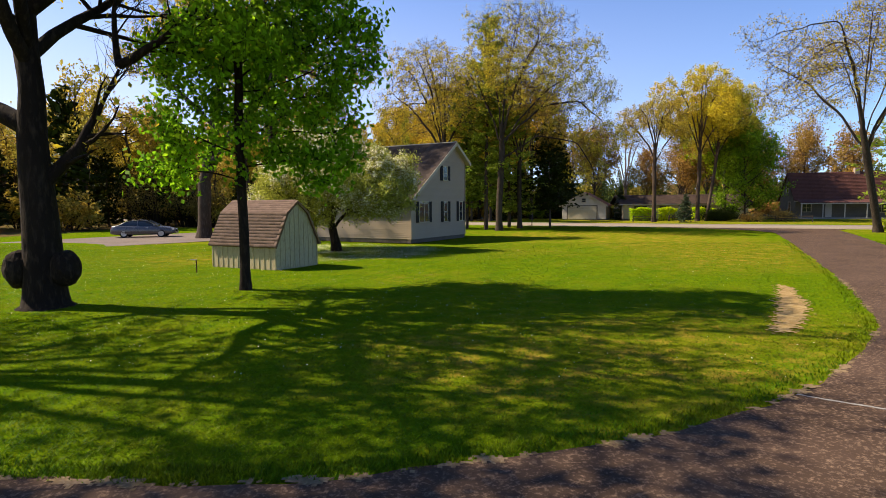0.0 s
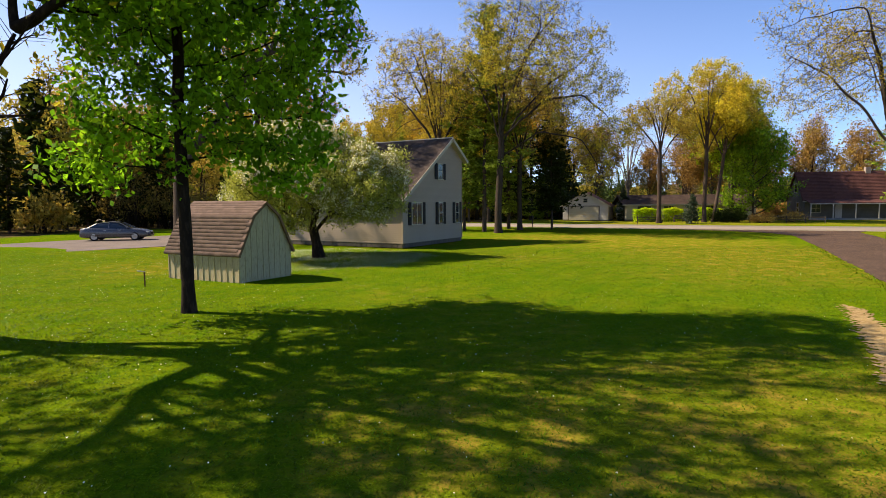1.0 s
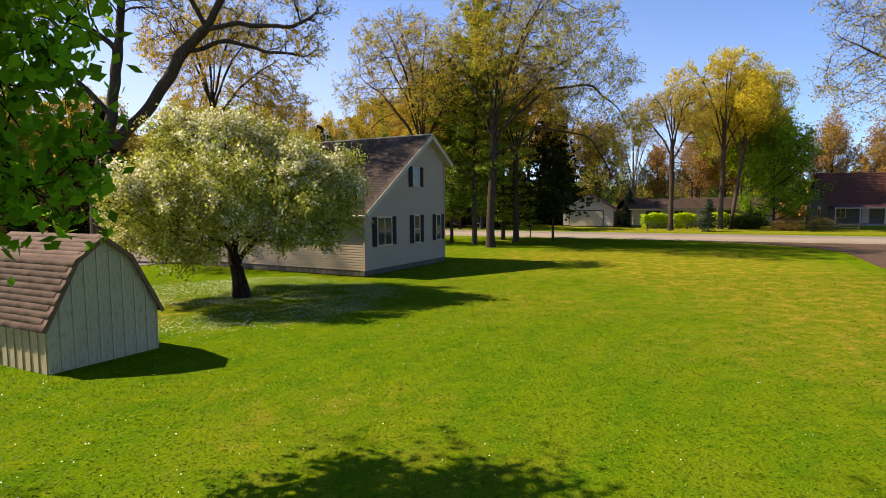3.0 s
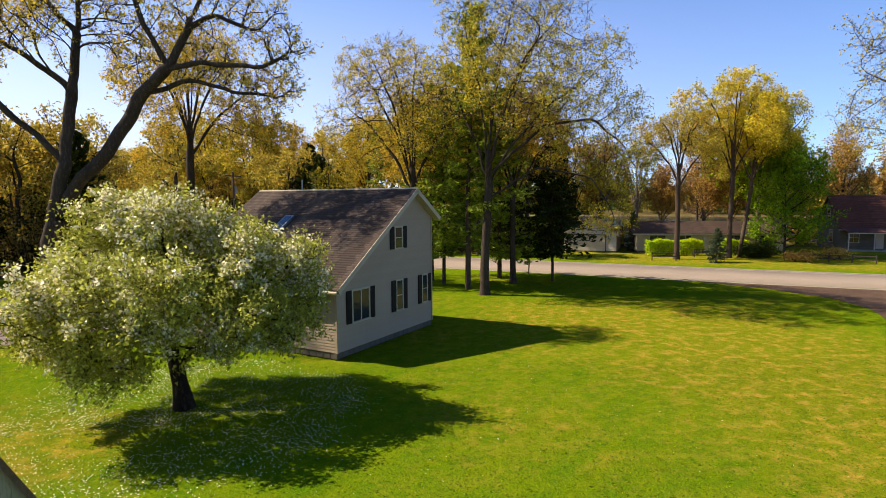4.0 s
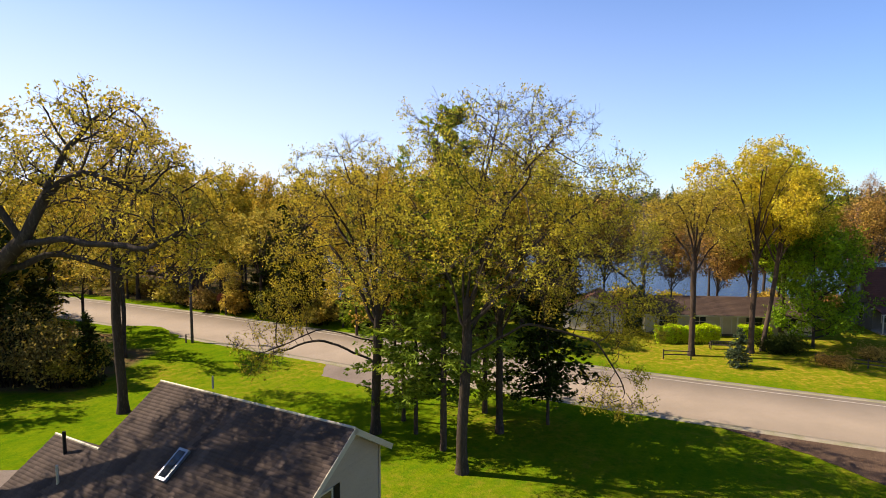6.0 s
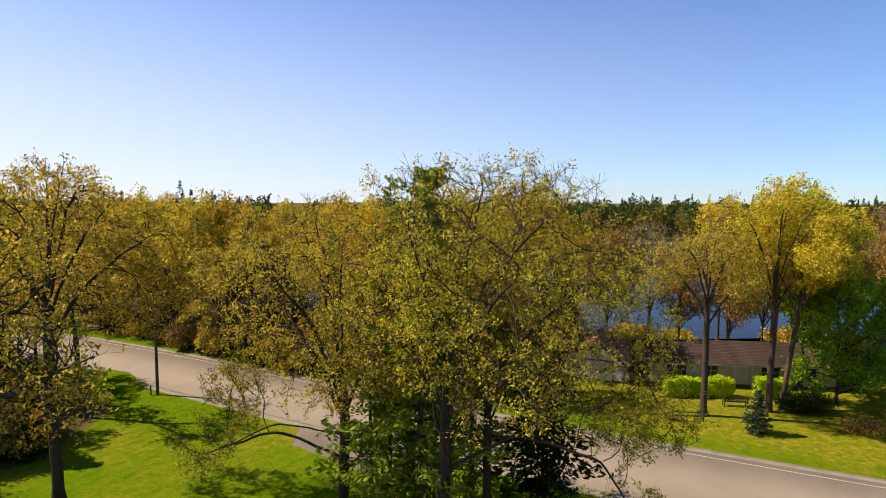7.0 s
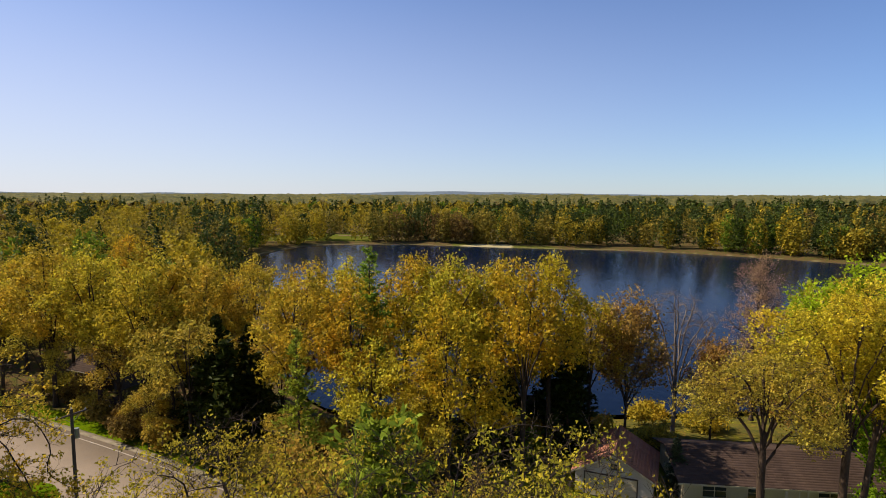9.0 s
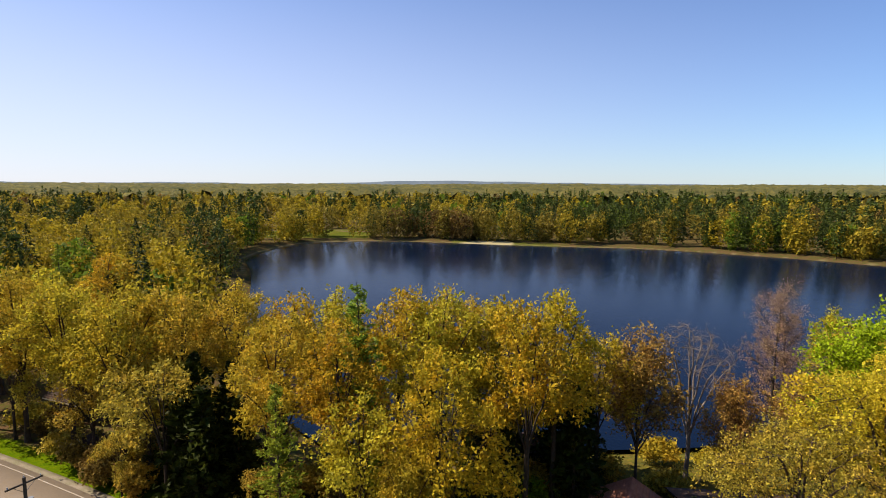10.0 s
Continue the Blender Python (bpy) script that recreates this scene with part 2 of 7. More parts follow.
F_SPRUCE = leaf("far_spruce_needles", (0.036, 0.05, 0.01), (0.027, 0.038, 0.009), (0.05, 0.066, 0.012), 0.15)
L_GOLD = leaf("golden_spring_leaves", (0.64, 0.46, 0.03), (0.5, 0.39, 0.03), (0.66, 0.42, 0.03), 0.46)
L_LIME = leaf("lime_leaves", (0.34, 0.43, 0.012), (0.26, 0.34, 0.012), (0.4, 0.44, 0.014), 0.45)
L_RUST = leaf("rust_buds", (0.38, 0.21, 0.045), (0.27, 0.16, 0.04), (0.42, 0.27, 0.045), 0.35)
L_BROWN = leaf("brown_thicket_leaves", (0.25, 0.165, 0.038), (0.175, 0.118, 0.03), (0.31, 0.21, 0.038), 0.35)
L_ROSE = leaf("rosy_buds", (0.46, 0.25, 0.14), (0.37, 0.21, 0.12), (0.44, 0.27, 0.12), 0.35)
L_OLIVE = leaf("olive_leaves", (0.46, 0.345, 0.045), (0.33, 0.265, 0.035), (0.5, 0.32, 0.04), 0.4)
L_GREEN = leaf("green_leaves", (0.22, 0.31, 0.010), (0.16, 0.24, 0.010), (0.28, 0.33, 0.012), 0.45)
S_GOLD = leaf("shore_golden_leaves", (0.52, 0.365, 0.02), (0.385, 0.295, 0.02), (0.56, 0.335, 0.02), 0.44)
S_OAK = leaf("shore_oak_leaves", (0.52, 0.405, 0.03), (0.38, 0.315, 0.028), (0.56, 0.385, 0.03), 0.42)
L_PINE = leaf("pine_needles", (0.23, 0.29, 0.026), (0.165, 0.225, 0.02), (0.29, 0.33, 0.028), 0.4)
L_SPRUCE = leaf("spruce_needles", (0.028, 0.036, 0.004), (0.021, 0.028, 0.003), (0.040, 0.047, 0.004), 0.15)
L_BLUE = leaf("blue_spruce_needles", (0.062, 0.080, 0.040), (0.045, 0.060, 0.030), (0.075, 0.092, 0.044), 0.15)
L_GRASS = leaf("grass_blades", (0.064, 0.135, 0.001), (0.116, 0.165, 0.001), (0.142, 0.155, 0.002), 0.3)
L_HEDGE = leaf("hedge_leaves", (0.46, 0.60, 0.008), (0.36, 0.52, 0.008), (0.52, 0.60, 0.010), 0.45)
L_FLOWER = leaf("clover_flowers", (0.80, 0.80, 0.70), (0.75, 0.72, 0.30), (0.80, 0.80, 0.72), 0.2, 0.01)
VINYL = surf("white_vinyl_siding", (0.34, 0.258, 0.178), (0.315, 0.238, 0.165), (0.26, 0.197, 0.138), scale=0.7, fine=25, rough=0.5, bump=0.05, vary=0.03)
TRIM = surf("cream_trim", (0.446, 0.375, 0.262), (0.404, 0.339, 0.237), (0.345, 0.288, 0.201), scale=1.5, fine=30, rough=0.5, bump=0.05, vary=0)
SHUTTER = surf("black_shutter", (0.007, 0.006, 0.006), (0.010, 0.008, 0.008), (0.005, 0.004, 0.004), scale=3, fine=30, rough=0.55, bump=0.1, vary=0)
SHINGLE = surf("brown_asphalt_shingle", (0.07, 0.048, 0.037), (0.047, 0.033, 0.026), (0.1, 0.073, 0.058), scale=0.6, fine=30, rough=0.9, bump=0.4, dist=0.01, vary=0.34, island=True)
SHINGLE_SHED = surf("rose_brown_shingle", (0.154, 0.098, 0.072), (0.119, 0.075, 0.058), (0.201, 0.137, 0.108), scale=1.5, fine=40, rough=0.9, bump=0.4, dist=0.008, vary=0.15)
SHINGLE_RED = surf("dark_red_shingle", (0.107, 0.042, 0.030), (0.074, 0.029, 0.022), (0.144, 0.065, 0.048), scale=0.6, fine=30, rough=0.9, bump=0.3, vary=0.15, island=True)
SHINGLE_RUST = surf("rust_red_shingle", (0.33, 0.135, 0.085), (0.26, 0.108, 0.072), (0.39, 0.195, 0.135), scale=0.6, fine=30, rough=0.9, bump=0.3, vary=0.15, island=True)
SHINGLE_GREY = surf("grey_brown_shingle", (0.073, 0.046, 0.034), (0.052, 0.033, 0.026), (0.098, 0.065, 0.051), scale=0.6, fine=30, rough=0.9, bump=0.3, vary=0.15, island=True)
SHED_WOOD = surf("cream_painted_boards", (0.437, 0.358, 0.200), (0.381, 0.312, 0.177), (0.251, 0.191, 0.112), scale=1.2, fine=18, rough=0.75, bump=0.25, vary=0.06, stretch=(1.0, 1.0, 0.25))
CONCRETE = surf("concrete", (0.245, 0.223, 0.194), (0.188, 0.169, 0.144), (0.303, 0.281, 0.245), scale=1.5, fine=25, rough=0.9, bump=0.4, vary=0)
BLOCK = surf("foundation_block", (0.123, 0.100, 0.075), (0.093, 0.078, 0.059), (0.072, 0.060, 0.046), scale=2.5, fine=22, rough=0.9, bump=0.4, vary=0.12)
WOOD_DARK = surf("weathered_dark_wood", (0.061, 0.045, 0.034), (0.086, 0.065, 0.051), (0.036, 0.027, 0.021), scale=2.0, fine=14, rough=0.85, bump=0.4, stretch=(1, 1, 0.2), vary=0.1)
WOOD_BROWN = surf("brown_wood_siding", (0.159, 0.090, 0.044), (0.123, 0.069, 0.033), (0.201, 0.123, 0.065), scale=1.5, fine=14, rough=0.8, bump=0.3, vary=0.1)
WOOD_POLE = surf("pole_wood", (0.086, 0.065, 0.051), (0.061, 0.047, 0.036), (0.123, 0.098, 0.079), scale=1.0, fine=14, rough=0.9, bump=0.4, stretch=(1, 1, 0.15), vary=0.1)
WALL_TAN = surf("pale_tan_siding", (0.432, 0.367, 0.237), (0.389, 0.331, 0.216), (0.345, 0.296, 0.188), scale=0.8, fine=20, rough=0.7, bump=0.1, vary=0.04)
WALL_WHITE = surf("white_painted_wall", (0.489, 0.425, 0.345), (0.446, 0.389, 0.317), (0.375, 0.324, 0.267), scale=0.8, fine=20, rough=0.65, bump=0.1, vary=0.04)
WALL_GREY = surf("grey_green_siding", (0.129, 0.112, 0.083), (0.100, 0.086, 0.065), (0.072, 0.061, 0.047), scale=0.8, fine=20, rough=0.75, bump=0.15, vary=0.04)
BRICK_TAN = surf("tan_brick", (0.324, 0.245, 0.180), (0.273, 0.201, 0.144), (0.216, 0.159, 0.115), scale=2.5, fine=18, rough=0.85, bump=0.3, vary=0.1)
GLASS = glass_pane("window_glass")
CURTAIN = surf("pale_curtain", (0.375, 0.352, 0.310), (0.317, 0.296, 0.259), (0.273, 0.252, 0.216), scale=3, fine=20, rough=0.9, bump=0.2, vary=0)
CAR_PAINT = surf("blue_grey_car_paint", (0.123, 0.119, 0.119), (0.119, 0.115, 0.115), (0.129, 0.126, 0.126), scale=2, fine=60, rough=0.28, bump=0.0, metal=0.55, vary=0)
TYRE = surf("tyre_rubber", (0.013, 0.013, 0.013), (0.017, 0.017, 0.017), (0.021, 0.021, 0.021), scale=8, fine=40, rough=0.85, bump=0.2, vary=0)
ALLOY = surf("alloy", (0.396, 0.404, 0.418), (0.360, 0.367, 0.381), (0.324, 0.331, 0.345), scale=6, fine=40, rough=0.35, bump=0.0, metal=0.9, vary=0)
LAMP_RED = surf("red_lens", (0.216, 0.015, 0.015), (0.188, 0.010, 0.010), (0.245, 0.021, 0.021), scale=6, fine=40, rough=0.2, bump=0, vary=0)
LAMP_CLEAR = surf("clear_lens", (0.432, 0.446, 0.460), (0.396, 0.411, 0.432), (0.468, 0.475, 0.489), scale=6, fine=40, rough=0.15, bump=0, vary=0)
STEEL = surf("galvanised_steel", (0.324, 0.331, 0.339), (0.273, 0.281, 0.288), (0.216, 0.223, 0.231), scale=4, fine=30, rough=0.45, bump=0.05, metal=0.8, vary=0)
RUST = surf("rusty_iron", (0.079, 0.039, 0.021), (0.054, 0.029, 0.019), (0.115, 0.061, 0.033), scale=6, fine=30, rough=0.85, bump=0.3, vary=0)
SIGN_RED = surf("red_stained_board", (0.216, 0.061, 0.029), (0.173, 0.051, 0.025), (0.259, 0.093, 0.051), scale=3, fine=18, rough=0.75, bump=0.2, vary=0)
CANOPY_FAR = surf("distant_canopy", (0.153, 0.126, 0.030), (0.056, 0.061, 0.020), (0.042, 0.047, 0.017), scale=0.009, fine=0.16, rough=0.95, bump=1.0, dist=3.0, vary=0, gloss=0.1)

# blue-grey base colour stands in for the haze in front of the hills
HILLS = surf("haze_tinted_hills", (0.149, 0.177, 0.205), (0.121, 0.149, 0.177), (0.093, 0.121, 0.149), scale=0.004, fine=0.03, rough=1.0, bump=0.0, vary=0, gloss=0.0)


# ---- mesh helpers ----
def mesh_from(name, verts, faces, mats, slots=None):
    """A mesh from an array of corners and lists of faces (all of one count of corners)."""
    me = bpy.data.meshes.new(name)
    verts = np.asarray(verts, np.float32).reshape(-1, 3)
    faces = [np.asarray(f, np.int32) for f in faces if len(f)]
    me.vertices.add(len(verts))
    me.vertices.foreach_set("co", verts.ravel())
    loops = np.concatenate([f.ravel() for f in faces])
    counts = np.concatenate([np.full(len(f), f.shape[1], np.int32) for f in faces])
    me.loops.add(len(loops))
    me.loops.foreach_set("vertex_index", loops)
    me.polygons.add(len(counts))
    me.polygons.foreach_set("loop_start", np.concatenate([[0], np.cumsum(counts)[:-1]]).astype(np.int32))
    for m in mats:
        me.materials.append(m)
    if slots is not None:
        me.polygons.foreach_set("material_index", np.asarray(slots, np.int32))
    me.update(calc_edges=True)
    return me


def empty(name, m, label, category, group="", kind=""):
    ob = new(name)
    ob.matrix_basis = m
    return tagged(ob, label, category, group, kind)


def part(name, bm, material, parent, label=""):
    """Links a bmesh as one mesh object under a thing or under a part."""
    me = bpy.data.meshes.new(name)
    bmesh.ops.recalc_face_normals(bm, faces=bm.faces)
    bm.to_mesh(me)
    bm.free()
    me.materials.append(material)
    ob = new(name, me)
    ob.parent = parent
    return tagged(ob, label)


def piece(name, me, parent, m):
    ob = new(name, me)
    ob.parent = parent
    ob.matrix_basis = m
    return ob


def box(lo, hi, bevel=0.0, bm=None):
    bm = bm or bmesh.new()
    lo, hi = Vector(lo), Vector(hi)
    made = bmesh.ops.create_cube(bm, size=1.0, matrix=Matrix.Translation((lo + hi) / 2) @ Matrix.Diagonal((*(hi - lo), 1)))
    if bevel:
        edges = list({e for v in made["verts"] for e in v.link_edges})
        bmesh.ops.bevel(bm, geom=edges, offset=bevel, segments=1, affect="EDGES")
    return bm


def prism(outline, axis, lo, hi, bm=None):
    """A flat outline (pairs) pushed along an axis ('x', 'y' or 'z') from lo to hi."""
    bm = bm or bmesh.new()

    def at(p, d):
        return {"x": (d, p[0], p[1]), "y": (p[0], d, p[1]), "z": (p[0], p[1], d)}[axis]
    a = [bm.verts.new(at(p, lo)) for p in outline]
    b = [bm.verts.new(at(p, hi)) for p in outline]
    bm.faces.new(a)
    bm.faces.new(b[::-1])
    for i in range(len(a)):
        j = (i + 1) % len(a)
        bm.faces.new((a[i], b[i], b[j], a[j]))
    return bm


def rod(p, q, r, sides=8, r2=None, bm=None):
    bm = bm or bmesh.new()
    p, q = Vector(p), Vector(q)
    m = Matrix.Translation((p + q) / 2) @ (q - p).to_track_quat("Z", "Y").to_matrix().to_4x4()
    bmesh.ops.create_cone(bm, cap_ends=True, segments=sides, radius1=r, radius2=r if r2 is None else r2, depth=(q - p).length, matrix=m)
    return bm


def slab(corners, thick, bm=None):
    """A board with the given four upper corners, thick metres deep along its own normal."""
    bm = bm or bmesh.new()
    c = [Vector(p) for p in corners]
    n = (c[1] - c[0]).cross(c[3] - c[0]).normalized() * thick
    if n.z < 0:
        n = -n
    top = [bm.verts.new(p) for p in c]
    low = [bm.verts.new(p - n) for p in c]
    bm.faces.new(top)
    bm.faces.new(low[::-1])
    for i in range(4):
        j = (i + 1) % 4
        bm.faces.new((top[i], low[i], low[j], top[j]))
    bmesh.ops.recalc_face_normals(bm, faces=bm.faces)
    return bm


# ---- trees ----
def unit(v):
    return v / (np.linalg.norm(v, axis=-1, keepdims=True) + 1e-9)


class Wood:
    """Gathers tubes into one mesh."""

    def __init__(self):
        self.v, self.f, self.n = [], [], 0

    def tube(self, pts, rad, sides):
        k = len(pts)
        tan = unit(np.gradient(pts, axis=0))
        ref = np.where(np.abs(tan[:, 2:3]) > 0.9, np.array([[1.0, 0, 0]]), np.array([[0, 0, 1.0]]))
        a = unit(np.cross(tan, ref))
        b = np.cross(tan, a)
        ang = np.arange(sides) * 2 * np.pi / sides
        ring = np.cos(ang)[None, :, None] * a[:, None] + np.sin(ang)[None, :, None] * b[:, None]
        self.v.append((pts[:, None] + ring * np.asarray(rad)[:, None, None]).reshape(-1, 3))
        i = np.arange(k - 1)[:, None] * sides
        j = np.arange(sides)[None, :]
        j2 = (j + 1) % sides
        self.f.append(np.stack([i + j, i + j2, i + sides + j2, i + sides + j], -1).reshape(-1, 4) + self.n)
        self.n += k * sides

    def mesh(self, name, material):
        return mesh_from(name, np.concatenate(self.v), [np.concatenate(self.f)], [material])


def curve(p0, p1, bend, k, wob, rng):
    """k points from p0 to p1 by way of a bend, with an uneven run."""
    s = np.linspace(0, 1, k)[:, None]
    pts = (1 - s) ** 2 * p0 + 2 * s * (1 - s) * bend + s ** 2 * p1
    d = np.cumsum(rng.normal(0, wob, (k, 3)), axis=0) * s * (1.15 - s)
    return pts + d


def along(pts, s):
    x = s * (len(pts) - 1)
    i = min(int(x), len(pts) - 2)
    return pts[i] + (pts[i + 1] - pts[i]) * (x - i), unit(pts[i + 1] - pts[i])


def grow(rng, H, R, z0, r0, n1=10, n2=7, n3=5, twig=0.9, lean=(0.0, 0.0), limbs=None, sides=8, flat=0.0, upright=0.0, bare_top=False, trunk_to=0.9, fine=True, dome=False, low=95.0):
    """A branching skeleton: trunk, limbs, branches and twigs. Returns the wood and the points at which leaves sit, with the way out of the twig."""
    w = Wood()
    end = np.array([lean[0], lean[1], H * trunk_to])
    k = 10
    s = np.linspace(0, 1, k)
    trunk = s[:, None] * end * np.array([1, 1, 1]) + np.cumsum(rng.normal(0, 0.008 * H, (k, 3)), axis=0) * np.array([1, 1, 0]) * s[:, None]
    trunk[:, :2] = trunk[:, :2] * (s[:, None] ** 0.8)
    trad = r0 * (1 - 0.86 * s) ** 0.85
    full = np.concatenate([[trunk[0] - [0, 0, 0.3]], [trunk[0]], [trunk[0] + (trunk[1] - trunk[0]) * 0.12], [trunk[0] + (trunk[1] - trunk[0]) * 0.35], trunk[1:]])
    frad = np.concatenate([[r0 * 1.75, r0 * 1.5, r0 * 1.12, r0 * 1.02], trad[1:]])
    w.tube(full, frad, sides)
    anchors, ways = [], []
    spec = []
    if limbs:
        for zz, ex, ey, ez, rr in limbs:
            p, _ = along(trunk, min(0.98, zz / (H * trunk_to)))
            spec.append((p, np.array([ex, ey, ez]), rr))
    tz = z0 / H
    for i in range(n1 if dome else 0):
        th = radians(6 + (low - 6) * ((i + rng.random()) / n1) ** 0.72)
        az = i * 2.39996 + rng.uniform(-0.4, 0.4)
        zc = z0 + 0.42 * (H - z0)
        f = rng.uniform(0.82, 1.04)
        top_xy = trunk[-1, :2]
        e = np.array([top_xy[0] + R * f * math.sin(th) * math.cos(az), top_xy[1] + R * f * math.sin(th) * math.sin(az), zc + (H - zc) * f * math.cos(th)])
        zs = z0 * 0.9 + (H * trunk_to - z0 * 0.9) * min(1.0, max(0.0, 1.15 - th / radians(low) + rng.uniform(-0.2, 0.1)))
        p, _ = along(trunk, min(0.99, zs / (H * trunk_to)))
        spec.append((p, e, None))
    for i in range(0 if dome else n1):
        t0 = tz + (0.97 - tz) * ((i + 0.4 + 0.4 * rng.random()) / n1)
        p, _ = along(trunk, min(0.99, t0 / trunk_to))
        az = i * 2.39996 + rng.uniform(-0.5, 0.5)
        q = (t0 - tz) / (1 - tz)
        shape = math.sin(math.pi * min(1, 0.30 + 0.66 * q)) ** 0.8
        Re = R * shape * rng.uniform(0.75, 1.08)
        el = radians(rng.uniform(12, 34) + (32 + 20 * upright) * q + 25 * upright - 12 * flat)
        zt = min(H * 1.0, p[2] + Re * math.tan(min(el, 1.25)))
        e = np.array([p[0] + math.cos(az) * Re, p[1] + math.sin(az) * Re, zt])
        spec.append((p, e, None))
    for p, e, rr in spec:
        d = e - p
        ln = np.linalg.norm(d)
        tr = np.interp(p[2], trunk[:, 2], trad)
        r1 = rr or max(0.03, min(tr * 0.66, 0.02 + ln * 0.021))
        bend = p + d * 0.5 + np.array([d[0] * 0.12, d[1] * 0.12, -0.10 * ln])
        if dome and rr is None:
            bend = p + d * np.array([0.38, 0.38, 0.55]) + np.array([0, 0, 0.04 * ln])
        lk = 8
        lp = curve(p, e, bend, lk, ln * (0.030 if rr is None else 0.055), rng)
        w.tube(lp, r1 * (1 - 0.85 * np.linspace(0, 1, lk)) + 0.006, 6 if r1 > 0.08 else 5)
        subs = max(3, int(n2 * min(2.0, ln / (0.75 * R))))
        for jx in range(subs):
            sj = 0.22 + 0.78 * (jx + rng.random() * 0.8) / subs
            q0, tg = along(lp, min(sj, 0.99))
            side = unit(rng.normal(0, 1, 3) * np.array([1, 1, 0.6]))
            dr = unit(tg * 0.75 + side * 0.95 + np.array([0, 0, 0.22 - 0.3 * flat]))
            l2 = max(0.8, ln * (0.50 - 0.22 * sj) * rng.uniform(0.6, 1.2))
            e2 = q0 + dr * l2
            b2 = q0 + dr * l2 * 0.5 + np.array([0, 0, -0.06 * l2]) + rng.normal(0, 0.07 * l2, 3)
            sp = curve(q0, e2, b2, 5, l2 * 0.05, rng)
            r2 = max(0.012, r1 * (1 - 0.85 * sj) * 0.55)
            w.tube(sp, r2 * (1 - 0.8 * np.linspace(0, 1, 5)) + 0.004, 4)
            for kx in range(n3):
                sk = 0.25 + 0.75 * (kx + rng.random()) / n3
                q3, tg3 = along(sp, min(sk, 0.99))
                dr3 = unit(tg3 * 0.8 + unit(rng.normal(0, 1, 3)) * 0.95 + np.array([0, 0, 0.2]))
                l3 = twig * rng.uniform(0.55, 1.3)
                tp = np.stack([q3, q3 + dr3 * l3 * 0.5 + rng.normal(0, 0.06, 3) * l3, q3 + dr3 * l3 + np.array([0, 0, 0.06 * l3])])
                if fine:
                    w.tube(tp, [0.010, 0.007, 0.003], 3)
                for u_ in (0.45, 0.75, 1.0):
                    anchors.append(q3 + (tp[2] - q3) * u_)
                    ways.append(dr3)
            anchors.append(sp[-1])
            ways.append(dr)
    return w, np.array(anchors), np.array(ways)


def leaves(rng, anchors, per, size, spread, droop=0.0, narrow=0.62, tri=False):
    """Small leaves round the anchors, four-cornered or (far off) three-cornered: corner array and faces."""
    n = len(anchors) * per
    c = np.repeat(anchors, per, axis=0) + rng.normal(0, spread, (n, 3))
    a = unit(rng.normal(0, 1, (n, 3)) + np.array([0, 0, -droop]))
    b = unit(np.cross(a, rng.normal(0, 1, (n, 3))))
    s = size * rng.uniform(0.6, 1.25, (n, 1))
    if tri:
        v = np.stack([c - a * s * 0.5 - b * s * 0.36, c - a * s * 0.4 + b * s * 0.40, c + a * s * 0.55], 1)
        return v.reshape(-1, 3), np.arange(n * 3).reshape(n, 3)
    v = np.stack([c - a * s * 0.5, c + b * s * 0.5 * narrow - a * s * 0.05, c + a * s * 0.5, c - b * s * 0.5 * narrow - a * s * 0.05], 1)
    return v.reshape(-1, 3), np.arange(n * 4).reshape(n, 4)


def tree_parts(root, wood, wood_mat, crowns):
    t = new("trunk", wood.mesh("trunk", wood_mat))
    t.parent = root
    for nm, (v, f), m in crowns:
        c = new(nm, mesh_from(nm, v, [f], [m]))
        c.parent = root


def broadleaf(x, y, H, R, z0, r0, seed, leaf_mat, label, category="tree", group="", per=2, size=0.16, spread=0.12, droop=0.4, wood_mat=None, keep=1.0, extra=None, turn=0.0, name="tree", clump=0.0, tri=False, **kw):
    rng = np.random.default_rng(seed)
    w, an, wy = grow(rng, H, R, z0, r0, **kw)
    if keep < 1.0:
        an = an[rng.random(len(an)) < keep]
    if clump:
        fld = np.sin(an[:, 0] * 1.1 + seed) * np.cos(an[:, 1] * 1.0 + 2.0 * seed) + 0.7 * np.sin(an[:, 2] * 0.9 + an[:, 0] * 0.5 + seed) + 0.5 * np.sin(2.3 * (an[:, 0] - an[:, 1]) + an[:, 2])
        an = an[rng.random(len(an)) < np.clip(0.55 + clump * fld, 0.10, 1.0)]
    root = empty(name, pose(x, y, 0, 0, 0, turn), label, category, group)
    crowns = [("crown", leaves(rng, an, per, size, spread, droop, tri=tri), leaf_mat)]
    if extra:
        nm, part_keep, per2, size2, spread2, m2 = extra
        crowns.append((nm, leaves(rng, an[rng.random(len(an)) < part_keep], per2, size2, spread2, 0.0, 0.9), m2))
    tree_parts(root, w, wood_mat or BARK_GREY, crowns)
    return root


